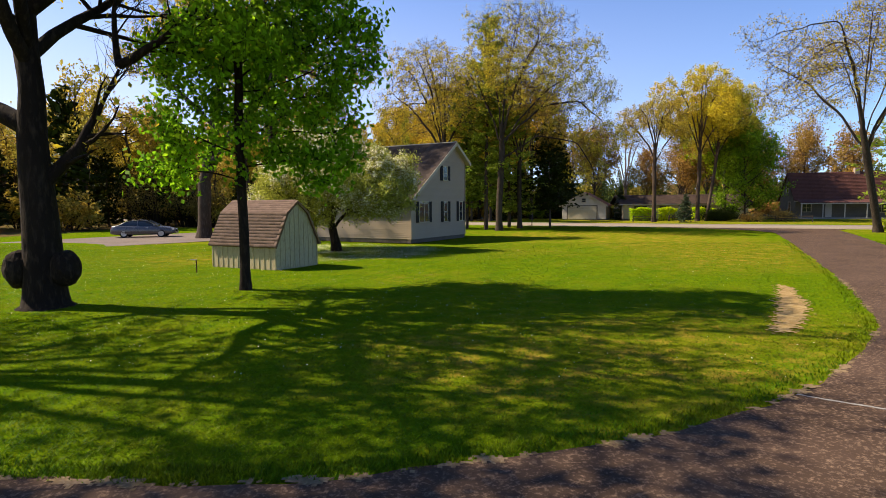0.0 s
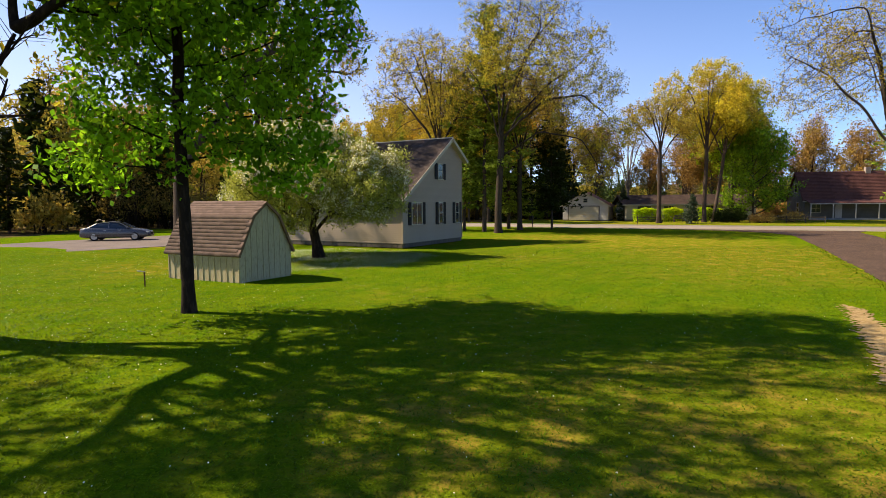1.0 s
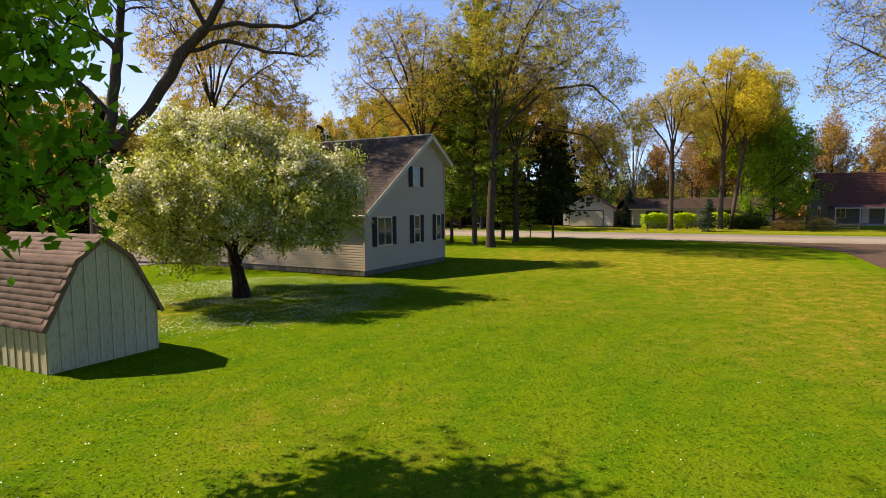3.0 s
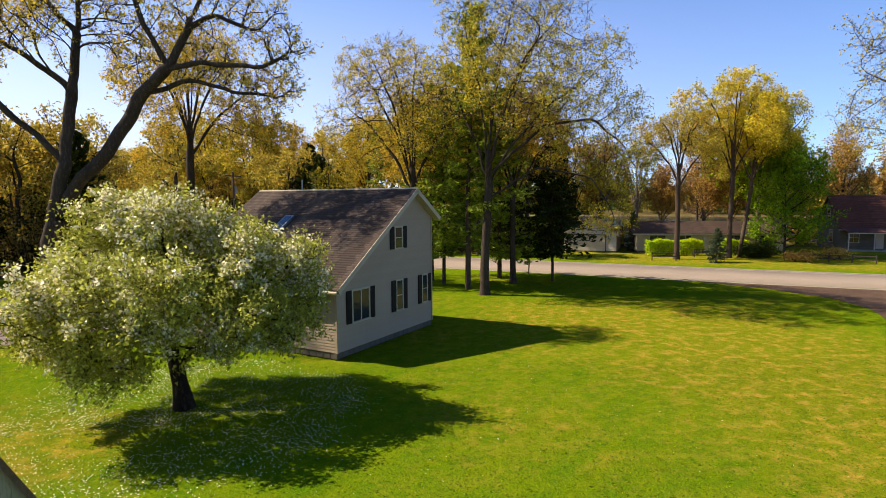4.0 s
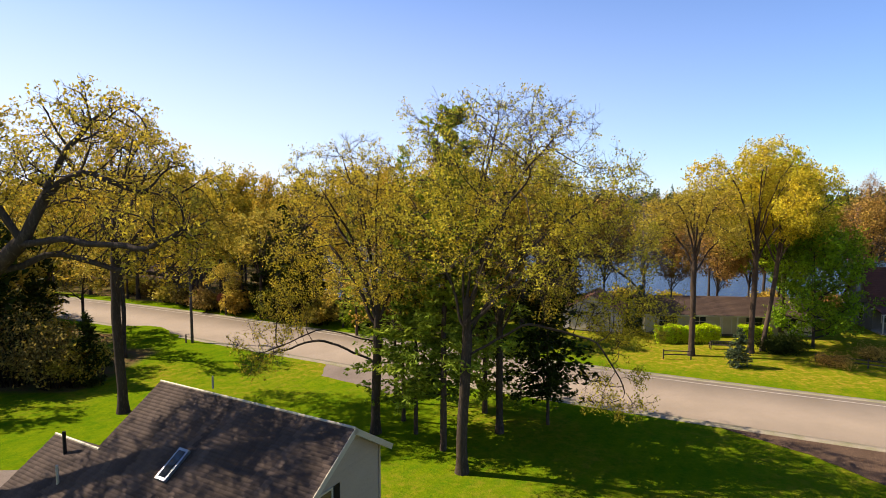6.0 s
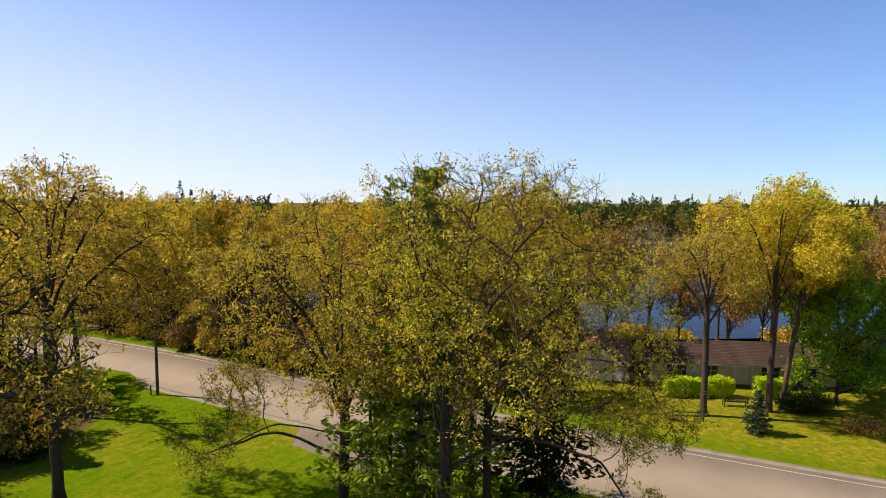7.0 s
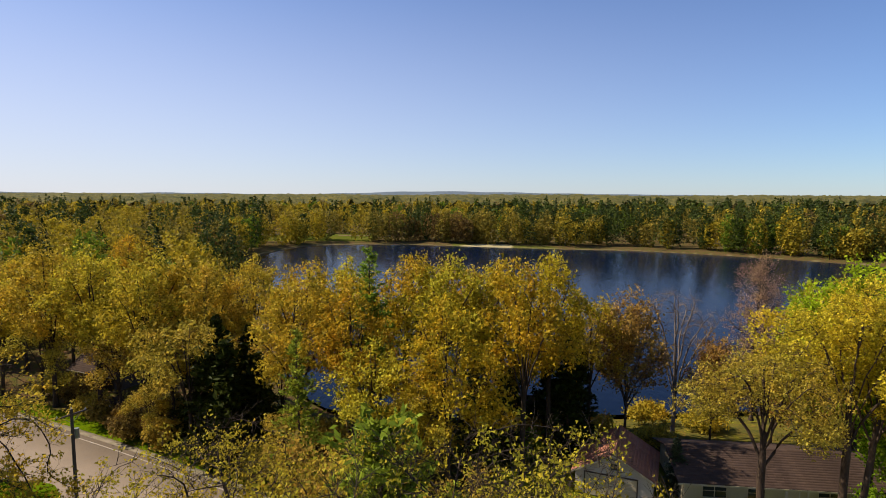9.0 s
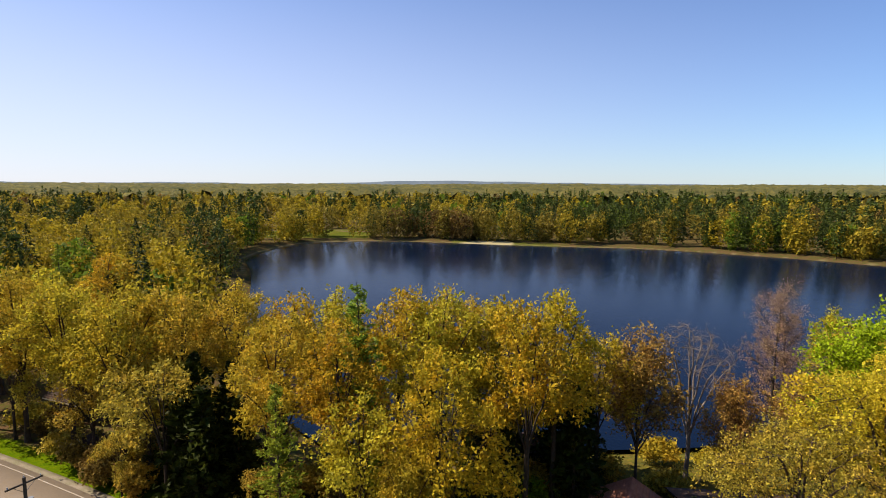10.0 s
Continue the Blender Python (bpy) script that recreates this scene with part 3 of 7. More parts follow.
def conifer(x, y, H, R, z0, r0, seed, leaf_mat, label, category="tree", group="", whorl=0.55, per_whorl=7, cards=9, card=0.42, taper=1.0, ragged=0.25, up=0.1, name="conifer", thin=0.22):
    """A needle tree: a straight trunk with rings of boughs, each clothed in narrow sprays of needles."""
    rng = np.random.default_rng(seed)
    w = Wood()
    k = 9
    s = np.linspace(0, 1, k)
    tr = np.stack([np.cumsum(rng.normal(0, 0.006 * H, k)) * s, np.cumsum(rng.normal(0, 0.006 * H, k)) * s, s * H], -1)
    tr[0, 2] = -0.3
    w.tube(tr, r0 * (1 - 0.95 * s) + 0.01, 7)
    cs, ds = [], []
    z = z0
    while z < H * 0.985:
        q = (z - z0) / (H - z0)
        L0 = R * (1 - q) ** taper * min(1.0, 0.55 + 2.2 * q) + 0.15
        for i in range(per_whorl if q < 0.75 else max(4, per_whorl - 2)):
            az = rng.uniform(0, 2 * math.pi)
            L = L0 * rng.uniform(1 - 1.6 * ragged, 1 + ragged)
            p, _ = along(tr, min(0.99, z / H))
            el = up - 0.22 + 0.75 * q * q + rng.normal(0, 0.08)
            dr = np.array([math.cos(az) * math.cos(el), math.sin(az) * math.cos(el), math.sin(el)])
            e = p + dr * L
            bp = curve(p, e, p + dr * L * 0.5 + np.array([0, 0, -0.08 * L]), 4, L * 0.02, rng)
            w.tube(bp, np.array([0.035, 0.024, 0.014, 0.004]) * max(0.4, r0 / 0.2) * 0.8, 3)
            nc = max(3, int(cards * L / R) + 2)
            for c in range(nc):
                sc = 0.22 + 0.8 * (c + rng.random() * 0.7) / nc
                q0, tg = along(bp, min(0.99, sc))
                cs.append(q0 + rng.normal(0, 0.05 + 0.05 * L, 3) * np.array([1, 1, 0.55]))
                ds.append(unit(tg + rng.normal(0, 0.55, 3) * np.array([1, 1, 0.5])))
        z += whorl * rng.uniform(0.7, 1.2) * (1.0 - 0.35 * q)
    cs, ds = np.array(cs), np.array(ds)
    n = 3
    c = np.repeat(cs, n, 0) + rng.normal(0, card * 0.22, (len(cs) * n, 3))
    a = unit(np.repeat(ds, n, 0) + rng.normal(0, 0.4, (len(cs) * n, 3)))
    b = unit(np.cross(a, rng.normal(0, 1, (len(c), 3))))
    sz = card * rng.uniform(0.65, 1.25, (len(c), 1))
    v = np.stack([c - a * sz * 0.5, c + b * sz * thin, c + a * sz * 0.55, c - b * sz * thin], 1).reshape(-1, 3)
    root = empty(name, pose(x, y, 0), label, category, group)
    tree_parts(root, w, BARK_PINE, [("needles", (v, np.arange(len(v)).reshape(-1, 4)), leaf_mat)])
    return root

def colony(rng, P, par, blobs, n, step, kill, zmin, droop=0.0):
    """Boughs that grow from a trunk towards scattered points of a lobed crown. Returns nodes and their parents."""
    wt_ = np.array([b[3] ** 2.2 for b in blobs])
    pick = rng.choice(len(blobs), n, p=wt_ / wt_.sum())
    c = np.array([b[:3] for b in blobs])[pick]
    rad = np.array([b[3] for b in blobs])[pick]
    A = c + unit(rng.normal(0, 1, (n, 3))) * (rad * rng.random(n) ** 0.40)[:, None] * np.array([1.0, 1.0, 0.8])
    A = A[A[:, 2] > zmin]
    D = [unit(P[i] - P[par[i]]) if par[i] >= 0 else np.array([0, 0, 1.0]) for i in range(len(P))]
    kids = [sum(1 for q in par if q == i) for i in range(len(P))]
    d = np.linalg.norm(A[:, None] - np.array(P)[None], axis=2) + np.where(np.array(P)[:, 2] < zmin * 0.62, 50, 0)[None]
    near, dist = d.argmin(1), d.min(1)
    for it in range(130):
        if len(A) < 4:
            break
        acc = np.zeros((len(P), 3))
        np.add.at(acc, near, unit(A - np.array(P)[near]))
        new_p = []
        for i in np.unique(near):
            if kids[i] > 2:
                continue
            g_ = unit(unit(acc[i]) + 0.45 * D[i] + rng.normal(0, 0.27, 3) + np.array([0, 0, 0.22 - droop]))
            q = P[i] + g_ * step
            kids[i] += 1
            P.append(q)
            D.append(g_)
            par.append(int(i))
            kids.append(0)
            new_p.append(q)
        if not new_p:
            break
        dn = np.linalg.norm(A[:, None] - np.array(new_p)[None], axis=2)
        j, m = dn.argmin(1), dn.min(1)
        better = m < dist
        near = np.where(better, j + len(P) - len(new_p), near)
        dist = np.where(better, m, dist)
        live = dist > kill
        A, near, dist = A[live], near[live], dist[live]
    return np.array(P), np.array(par)


def oak_wood(rng, H, R, z0, r0, lean=(0.0, 0.0), fork=0.42, n=700, step=0.5, kill=1.0, lobes=9, blobs=(), twigs=3, twig=0.6, fine=True, sides=8, only=False, guides=(), boughs=0, crown=(0.0, 0.0), ex=1.85):
    top = np.array([lean[0], lean[1], H * fork])
    k = max(6, int(H * fork / step))
    s = np.linspace(0, 1, k)
    trunk = s[:, None] * top + np.cumsum(rng.normal(0, 0.0035 * H, (k, 3)), axis=0) * np.array([1, 1, 0]) * (s * (1.2 - s))[:, None]
    zc = z0 + 0.45 * (H - z0)
    bl = list(blobs)
    if not only:
        for i in range(lobes):
            az = i * 2.39996 + rng.uniform(-0.35, 0.35)
            el = radians(-14 + 98 * (i + 0.5) / lobes)
            f = rng.uniform(0.48, 0.80)
            bl.append((lean[0] + crown[0] + R * f * math.cos(el) * math.cos(az), lean[1] + crown[1] + R * f * math.cos(el) * math.sin(az), zc + (H - zc) * f * math.sin(el), R * rng.uniform(0.28, 0.46)))
    first, fpar = [p for p in trunk], [-1] + list(range(k - 1))
    guides = list(guides)
    for i in range(boughs):
        az = i * 2.39996 + rng.uniform(-0.4, 0.4)
        q = (i + rng.uniform(0.2, 0.8)) / boughs
        el = radians(20 + 64 * q)
        zs = H * fork * (0.76 + 0.23 * q)
        f = rng.uniform(0.72, 0.95)
        e = np.array([lean[0] + crown[0] + R * f * math.cos(el) * math.cos(az), lean[1] + crown[1] + R * f * math.cos(el) * math.sin(az), zc + (H - zc) * f * math.sin(el)])
        p = np.array([lean[0] * zs / (H * fork), lean[1] * zs / (H * fork), zs])
        d = e - p
        guides.append([p, p + d * np.array([0.22, 0.22, 0.36]), p + d * np.array([0.58, 0.58, 0.74]), e])
    for gd in guides:
        gp = np.array(gd, float)
        last = int(np.linalg.norm(np.array(first) - gp[0], axis=1).argmin())
        for a_, b_ in zip(gp[:-1], gp[1:]):
            m_ = max(1, int(np.linalg.norm(b_ - a_) / step))
            for q_ in range(m_):
                first.append(a_ + (b_ - a_) * (q_ + 1) / m_ + rng.normal(0, 0.07, 3))
                fpar.append(last)
                last = len(first) - 1
    P, par = colony(rng, first, fpar, bl, n, step, kill, z0 * 0.9)
    N = len(P)
    kids = [[] for _ in range(N)]
    for i in range(1, N):
        kids[par[i]].append(i)
    area = np.zeros(N)
    for i in range(N - 1, -1, -1):
        if not kids[i]:
            area[i] = 1.0
        if par[i] >= 0:
            area[par[i]] += area[i]
    rad = (area / area[0]) ** (1 / ex) * r0 * 0.9
    rad = np.maximum(rad, 0.011)
    rad[:len(trunk)] = np.maximum(rad[:len(trunk)], r0 * (1 - 0.32 * s))
    rad[0] = r0 * 1.5
    rad[1] = max(rad[1], r0 * 1.1)
    w = Wood()
    todo = [(0, -1)]
    while todo:
        i, p = todo.pop()
        chain = [p, i] if p >= 0 else [i]
        while kids[i]:
            order = sorted(kids[i], key=lambda j: -area[j] - (1e6 if j < len(trunk) else 0))
            todo += [(j, i) for j in order[1:]]
            i = order[0]
            chain.append(i)
        if len(chain) > 1:
            rr = rad[chain].copy()
            if p >= 0:
                rr[0] = rr[1] * 1.15
            pts = P[chain].copy()
            pts[1:-1] = 0.5 * pts[1:-1] + 0.25 * (pts[:-2] + pts[2:])
            if p < 0:
                pts[0, 2] -= 0.3
            m = rr[min(1, len(rr) - 1)]
            w.tube(pts, rr, sides if p < 0 else 6 if m > 0.07 else 4 if m > 0.02 else 3)
    an = []
    thin = [i for i in range(len(trunk), N) if area[i] <= 3]
    ctr = np.array([lean[0], lean[1], zc])
    for i in thin:
        out = unit(P[i] - P[par[i]])
        for t_ in range(twigs if area[i] > 1 else twigs + 1):
            dr = unit(out * 0.7 + unit(rng.normal(0, 1, 3)) + np.array([0, 0, 0.15]))
            l_ = twig * rng.uniform(0.5, 1.25)
            mid = P[i] + dr * l_ * 0.5 + rng.normal(0, 0.08, 3) * l_
            tip = P[i] + dr * l_ + np.array([0, 0, 0.05])
            if fine:
                w.tube(np.stack([P[i], mid, tip]), [0.011, 0.007, 0.003], 3)
                dr2 = unit(dr + unit(rng.normal(0, 1, 3)) * 0.9)
                side = mid + dr2 * l_ * 0.6
                w.tube(np.stack([mid, side]), [0.007, 0.003], 3)
                an.append(side)
            an += [mid, tip]
    return w, np.array(an)


def oak(x, y, H, R, z0, r0, seed, leaf_mat, label, group="", per=3, size=0.16, spread=0.12, keep=1.0, droop=0.5, tri=False, wood_mat=None, turn=0.0, extra=None, name="tree", bare_top=0.0, **kw):
    rng = np.random.default_rng(seed)
    w, an = oak_wood(rng, H, R, z0, r0, **kw)
    if keep < 1.0:
        fld = np.sin(an[:, 0] * 0.9 + seed) * np.cos(an[:, 1] * 0.8 + 2 * seed) + 0.6 * np.sin(an[:, 2] * 0.8 + seed)
        thin = 1 - bare_top * np.clip((an[:, 2] - z0) / (H - z0), 0, 1)
        an = an[rng.random(len(an)) < np.clip(keep + 0.35 * fld, 0.05, 1) * thin]
    root = empty(name, pose(x, y, 0, 0, 0, turn), label, "tree", group)
    crowns = [("crown", leaves(rng, an, per, size, spread, droop, tri=tri), leaf_mat)]
    if extra:
        nm, part_keep, per2, size2, spread2, m2 = extra
        fld = np.sin(an[:, 0] * 2.1 + seed) * np.cos(an[:, 1] * 1.9) + np.sin(an[:, 2] * 2.3 + an[:, 0]) + 0.25 * (an[:, 2] - an[:, 2].mean())
        crowns.append((nm, leaves(rng, an[rng.random(len(an)) < np.clip(part_keep + 0.4 * fld, 0.02, 1)], per2, size2, spread2, 0.0, 0.9), m2))
    tree_parts(root, w, wood_mat or BARK_GREY, crowns)
    return root


def shrub(x, y, H, R, seed, leaf_mat, label, category="bush", group="", per=5, size=0.16, n=60, name="bush", twiggy=True, squash=(1.0, 1.0), tri=False):
    """Many stems from the ground with leaves to the foot."""
    rng = np.random.default_rng(seed)
    w = Wood()
    an = []
    for i in range(n):
        az, rr, q = rng.uniform(0, 2 * math.pi), math.sqrt(rng.random()), rng.uniform(0.45, 1.0)
        e = np.array([math.cos(az) * rr * R * squash[0], math.sin(az) * rr * R * squash[1], H * q * math.sqrt(max(0.1, 1 - 0.75 * rr * rr))])
        p = e * np.array([0.35, 0.35, 0]) + np.array([0, 0, -0.1])
        bp = curve(p, e, p * 0.6 + e * 0.4 + np.array([0, 0, 0.25 * H]), 4, 0.04 * H, rng)
        w.tube(bp, np.array([0.022, 0.016, 0.010, 0.004]) * (0.6 + 0.25 * H), 3)
        for s_ in (0.45, 0.65, 0.8, 0.92, 1.0):
            for _ in range(3):
                an.append(along(bp, min(0.99, s_))[0] + rng.normal(0, 0.13 * R, 3) * np.array([1, 1, 0.7]))
    an = np.array(an)
    an[:, 2] = np.maximum(an[:, 2], 0.06)
    root = empty(name, pose(x, y, 0), label, category, group)
    tree_parts(root, w, BARK, [("foliage", leaves(rng, an, per, size, 0.07 * R + 0.03, tri=tri), leaf_mat)])
    return root


def hedge_row(x, y, length, depth, height, turn, seed, label):
    """A clipped hedge: a box of small leaves on many upright stems, its faces a little wavy."""
    rng = np.random.default_rng(seed)
    w = Wood()
    for i in range(int(length * 9)):
        p = np.array([rng.uniform(0.1, length - 0.1), rng.uniform(-0.35, 0.35) * depth, -0.1])
        e = p + np.array([rng.normal(0, 0.15), rng.normal(0, 0.15), height * rng.uniform(0.75, 0.95)])
        w.tube(curve(p, e, (p + e) / 2, 4, 0.03, rng), np.array([0.022, 0.016, 0.010, 0.004]), 3)
    n = int(length * 520)
    a = np.stack([rng.uniform(0, length, n), rng.uniform(-0.5, 0.5, n) * depth, rng.random(n) ** 0.8 * height], -1)
    face = rng.integers(0, 4, n)
    a[face == 0, 1] = -0.5 * depth
    a[face == 1, 2] = height
    a[:, 2] *= 1 + 0.07 * np.sin(a[:, 0] * 2.1 + seed) + 0.04 * np.sin(a[:, 0] * 5.3)
    a[:, 1] += 0.07 * np.sin(a[:, 0] * 3.1 + a[:, 2] * 2.0)
    a[:, 2] = np.maximum(a[:, 2] + rng.normal(0, 0.04, n), 0.05)
    root = empty("hedge", pose(x, y, 0, 0, 0, turn), label, "hedge", "hedges before the bungalow")
    tree_parts(root, w, BARK, [("foliage", leaves(rng, a, 3, 0.17, 0.05), L_HEDGE)])
    return root


def spot(x, y, turn=0.0, s=1.0, sz=None, z=0.0):
    return Matrix.LocRotScale((x, y, z), Euler((0, 0, radians(turn))), (s, s, sz or s))


# ---- plan of the land ----
LAKE_Z = -1.2
LAKE = [(-14, 118), (0, 110), (16, 112), (34, 113), (48, 114), (75, 116), (120, 118), (190, 132), (245, 175), (225, 232), (183, 267), (160, 292), (109, 327), (70, 333),
        (13, 352), (-30, 362), (-66, 352), (-74, 320), (-77, 286), (-62, 252), (-50, 215), (-36, 165)]
ROAD_MID = [(-130, 138), (-85, 121), (-60, 110.6), (-34, 98.4), (-12.7, 86.4), (3.3, 77.6), (16.5, 70.9), (30, 64.3), (45, 57.4), (80, 41.5), (140, 14), (220, -24)]
DRIVE_EDGE = [(-30, 5.6), (-14, 5.2), (-4.3, 5.15), (-2.5, 5.0), (-0.9, 5.1), (0.4, 5.45), (1.7, 5.8), (2.75, 6.2), (4.2, 7.0), (5.5, 7.9), (7.25, 9.4), (9.3, 11.7), (12.2, 16.5), (17.0, 25.6), (22.7, 36.6), (28.6, 48.5), (29.0, 52.5), (27.0, 57.0), (23.5, 61.3), (28.0, 63.5)]
DRIVE_FAR = [(41.5, 58.0), (39.5, 55.0), (36.5, 52.0), (33.3, 45.7), (26.6, 33.7), (21.5, 24.5), (17.5, 15.5), (16.0, 6.0), (15.5, -10), (-30, -10)]
DRIVEWAY = DRIVE_EDGE + DRIVE_FAR
SIDE_DRIVE = [(-75, 12), (-48, 19), (-36, 24.5), (-25.8, 32.9), (-17.6, 41.7), (-14.4, 45.6), (-12.6, 50.8), (-15.0, 55.0), (-24.0, 55.4), (-29.0, 48.5), (-33.5, 40.5), (-52, 27.5), (-78, 20)]
BACK_DRIVE = [(-8.4, 58.0), (-7.2, 64.7), (-5.8, 68.9), (-6.5, 76.5), (3.0, 71.8), (0.6, 68.5), (-2.6, 62.0), (-4.2, 56.2)]
PATCH = [(10.9, 17.9), (10.75, 17.0), (10.35, 16.2), (9.75, 14.9), (9.2, 13.85), (8.3, 12.5), (7.6, 11.6), (7.1, 11.1), (6.65, 11.1), (7.05, 11.8), (7.55, 12.6), (8.3, 13.9), (9.2, 15.3), (10.1, 16.8), (10.6, 17.8)]


def inside(px, py, poly):
    px, py = np.asarray(px, float), np.asarray(py, float)
    hit = np.zeros(px.shape, bool)
    for (x0, y0), (x1, y1) in zip(poly, poly[1:] + poly[:1]):
        cross = ((y0 > py) != (y1 > py)) & (px < (x1 - x0) * (py - y0) / (y1 - y0 + 1e-12) + x0)
        hit ^= cross
    return hit


def edge_distance(px, py, poly, closed=True):
    px, py = np.asarray(px, float), np.asarray(py, float)
    best = np.full(px.shape, 1e9)
    pairs = list(zip(poly, poly[1:] + (poly[:1] if closed else [])))
    if not closed:
        pairs = list(zip(poly[:-1], poly[1:]))
    for (x0, y0), (x1, y1) in pairs:
        dx, dy = x1 - x0, y1 - y0
        t = np.clip(((px - x0) * dx + (py - y0) * dy) / (dx * dx + dy * dy), 0, 1)
        best = np.minimum(best, np.hypot(px - x0 - t * dx, py - y0 - t * dy))
    return best


def smooth(v, lo, hi):
    t = np.clip((v - lo) / (hi - lo), 0, 1)
    return t * t * (3 - 2 * t)


def rounded(poly, n=3):
    """Chaikin corner cutting of a closed outline."""
    p = np.array(poly, float)
    for _ in range(n):
        q = np.roll(p, -1, axis=0)
        p = np.stack([0.75 * p + 0.25 * q, 0.25 * p + 0.75 * q], 1).reshape(-1, 2)
    return [tuple(a) for a in p]


LAKE_R = rounded(LAKE, 2)


def woods_mask(x, y):
    """How wooded the ground is: 1 in the woods, 0 on mown grass."""
    d_road = edge_distance(x, y, ROAD_MID, closed=False)
    north = smooth(y - np.interp(x, [p[0] for p in ROAD_MID], [p[1] for p in ROAD_MID]), 9, 14)
    w_north = north * np.clip(smooth(-x, -14, -8) + smooth(x, 66, 80) + 0.55 * smooth(y, 92, 97), 0, 1)
    w_west = smooth(-x - 0.25 * (60 - y), 32, 42) * smooth(y - (x + 75) * 0.62, 12, 20) * (1 - smooth(y, 88, 93) * smooth(x, -40, -30))
    w_gap = smooth(-x, 23, 26) * smooth(y, 67, 70) * (1 - smooth(y, 80, 84))
    w_east = smooth(x - 0.5 * y, 33, 40) * (1 - north)
    return np.clip(np.maximum(np.maximum(w_north, w_west), np.maximum(w_gap, 0.5 * w_east)) * smooth(d_road, 7, 9.5), 0, 1)


def clearing(x, y):
    """The open park on the far bank."""
    return smooth(x, -116, -104) * (1 - smooth(x, -36, -26)) * smooth(y, 362, 368) * (1 - smooth(y, 424, 432))


def axis_steps(dense_lo, dense_hi, step, far, growth=1.16):
    mid = list(np.arange(dense_lo, dense_hi + 0.01, step))
    up, down, d = [mid[-1]], [mid[0]], step
    while up[-1] < far:
        d *= growth
        up.append(up[-1] + d)
    d = step
    while down[-1] > -far:
        d *= growth
        down.append(down[-1] - d)
    return np.array(down[:0:-1] + mid + up[1:])


def build_ground():
    xs = axis_steps(-80, 110, 2.0, 4800)
    ys = axis_steps(-12, 380, 2.0, 4800)
    X, Y = np.meshgrid(xs, ys, indexing="ij")
    ins = inside(X, Y, LAKE_R)
    dist = edge_distance(X, Y, LAKE_R)
    sd = np.where(ins, -dist, dist)
    Z = -2.6 + 2.6 * smooth(sd, -5, 9)
    Z += (noise_grid(X, Y, 0.045) * 0.10) * smooth(edge_distance(X, Y, DRIVEWAY), 2, 12)
    Z += smooth(np.hypot(X, Y - 300), 1200, 4000) * (2 + 6 * noise_grid(X, Y, 0.0011))
    nx, ny = X.shape
    idx = np.arange(nx * ny).reshape(nx, ny)
    F = np.stack([idx[:-1, :-1], idx[1:, :-1], idx[1:, 1:], idx[:-1, 1:]], -1).reshape(-1, 4)
    me = mesh_from("ground", np.stack([X, Y, Z], -1), [F], [GROUND])
    wm = woods_mask(X, Y)
    wm = np.maximum(wm, smooth(Y, 118, 124) * smooth(sd, 5, 8)) * (1 - 0.5 * clearing(X, Y))
    far_bank = 0.42 * smooth(sd, 0.5, 2.0) * (1 - smooth(sd, 3.0, 5.5)) * smooth(Y, 235, 255) + smooth(6.5 - np.hypot((X - 28) / 3.2, Y - 347), 0, 2)
    dry = 1.1 * np.exp(-(((X + 10.2) / 3.0) ** 2 + ((Y - 29.5) / 3.0) ** 2)) + np.exp(-(((X - 17) / 11) ** 2 + ((Y - 33) / 17) ** 2)) + 0.8 * np.exp(-(((X - 9) / 8) ** 2 + ((Y - 46) / 7) ** 2)) + 0.9 * np.exp(-(((X - 3) / 7) ** 2 + ((Y - 9.5) / 3.2) ** 2)) + 1.2 * smooth(Y - np.interp(X, [p[0] for p in ROAD_MID], [p[1] for p in ROAD_MID]), 7, 11) * smooth(X, 8, 20) * (1 - smooth(X, 60, 70)) * (1 - smooth(Y, 110, 120)) + 0.5 * np.exp(-(((X + 14) / 9) ** 2 + ((Y - 72) / 8) ** 2))
    for nm, val in (("woods", wm), ("shore", far_bank), ("dry", dry)):
        at = me.attributes.new(nm, "FLOAT", "POINT")
        at.data.foreach_set("value", val.ravel().astype(np.float32))
    for p in me.polygons:
        p.use_smooth = True
    return tagged(new("ground", me), "mown green lawn with dry patches running into leaf-littered woods", "ground", kind="structure")


def noise_grid(X, Y, f):
    """A soft rolling field of sines, about -1 to 1."""
    return (np.sin(X * f * 3.1 + 1.3 * np.sin(Y * f * 2.3)) + np.sin(Y * f * 2.7 + 1.7 * np.sin(X * f * 1.9 + 0.6)) + 0.6 * np.sin((X + Y) * f * 5.3 + 0.4)) / 2.6


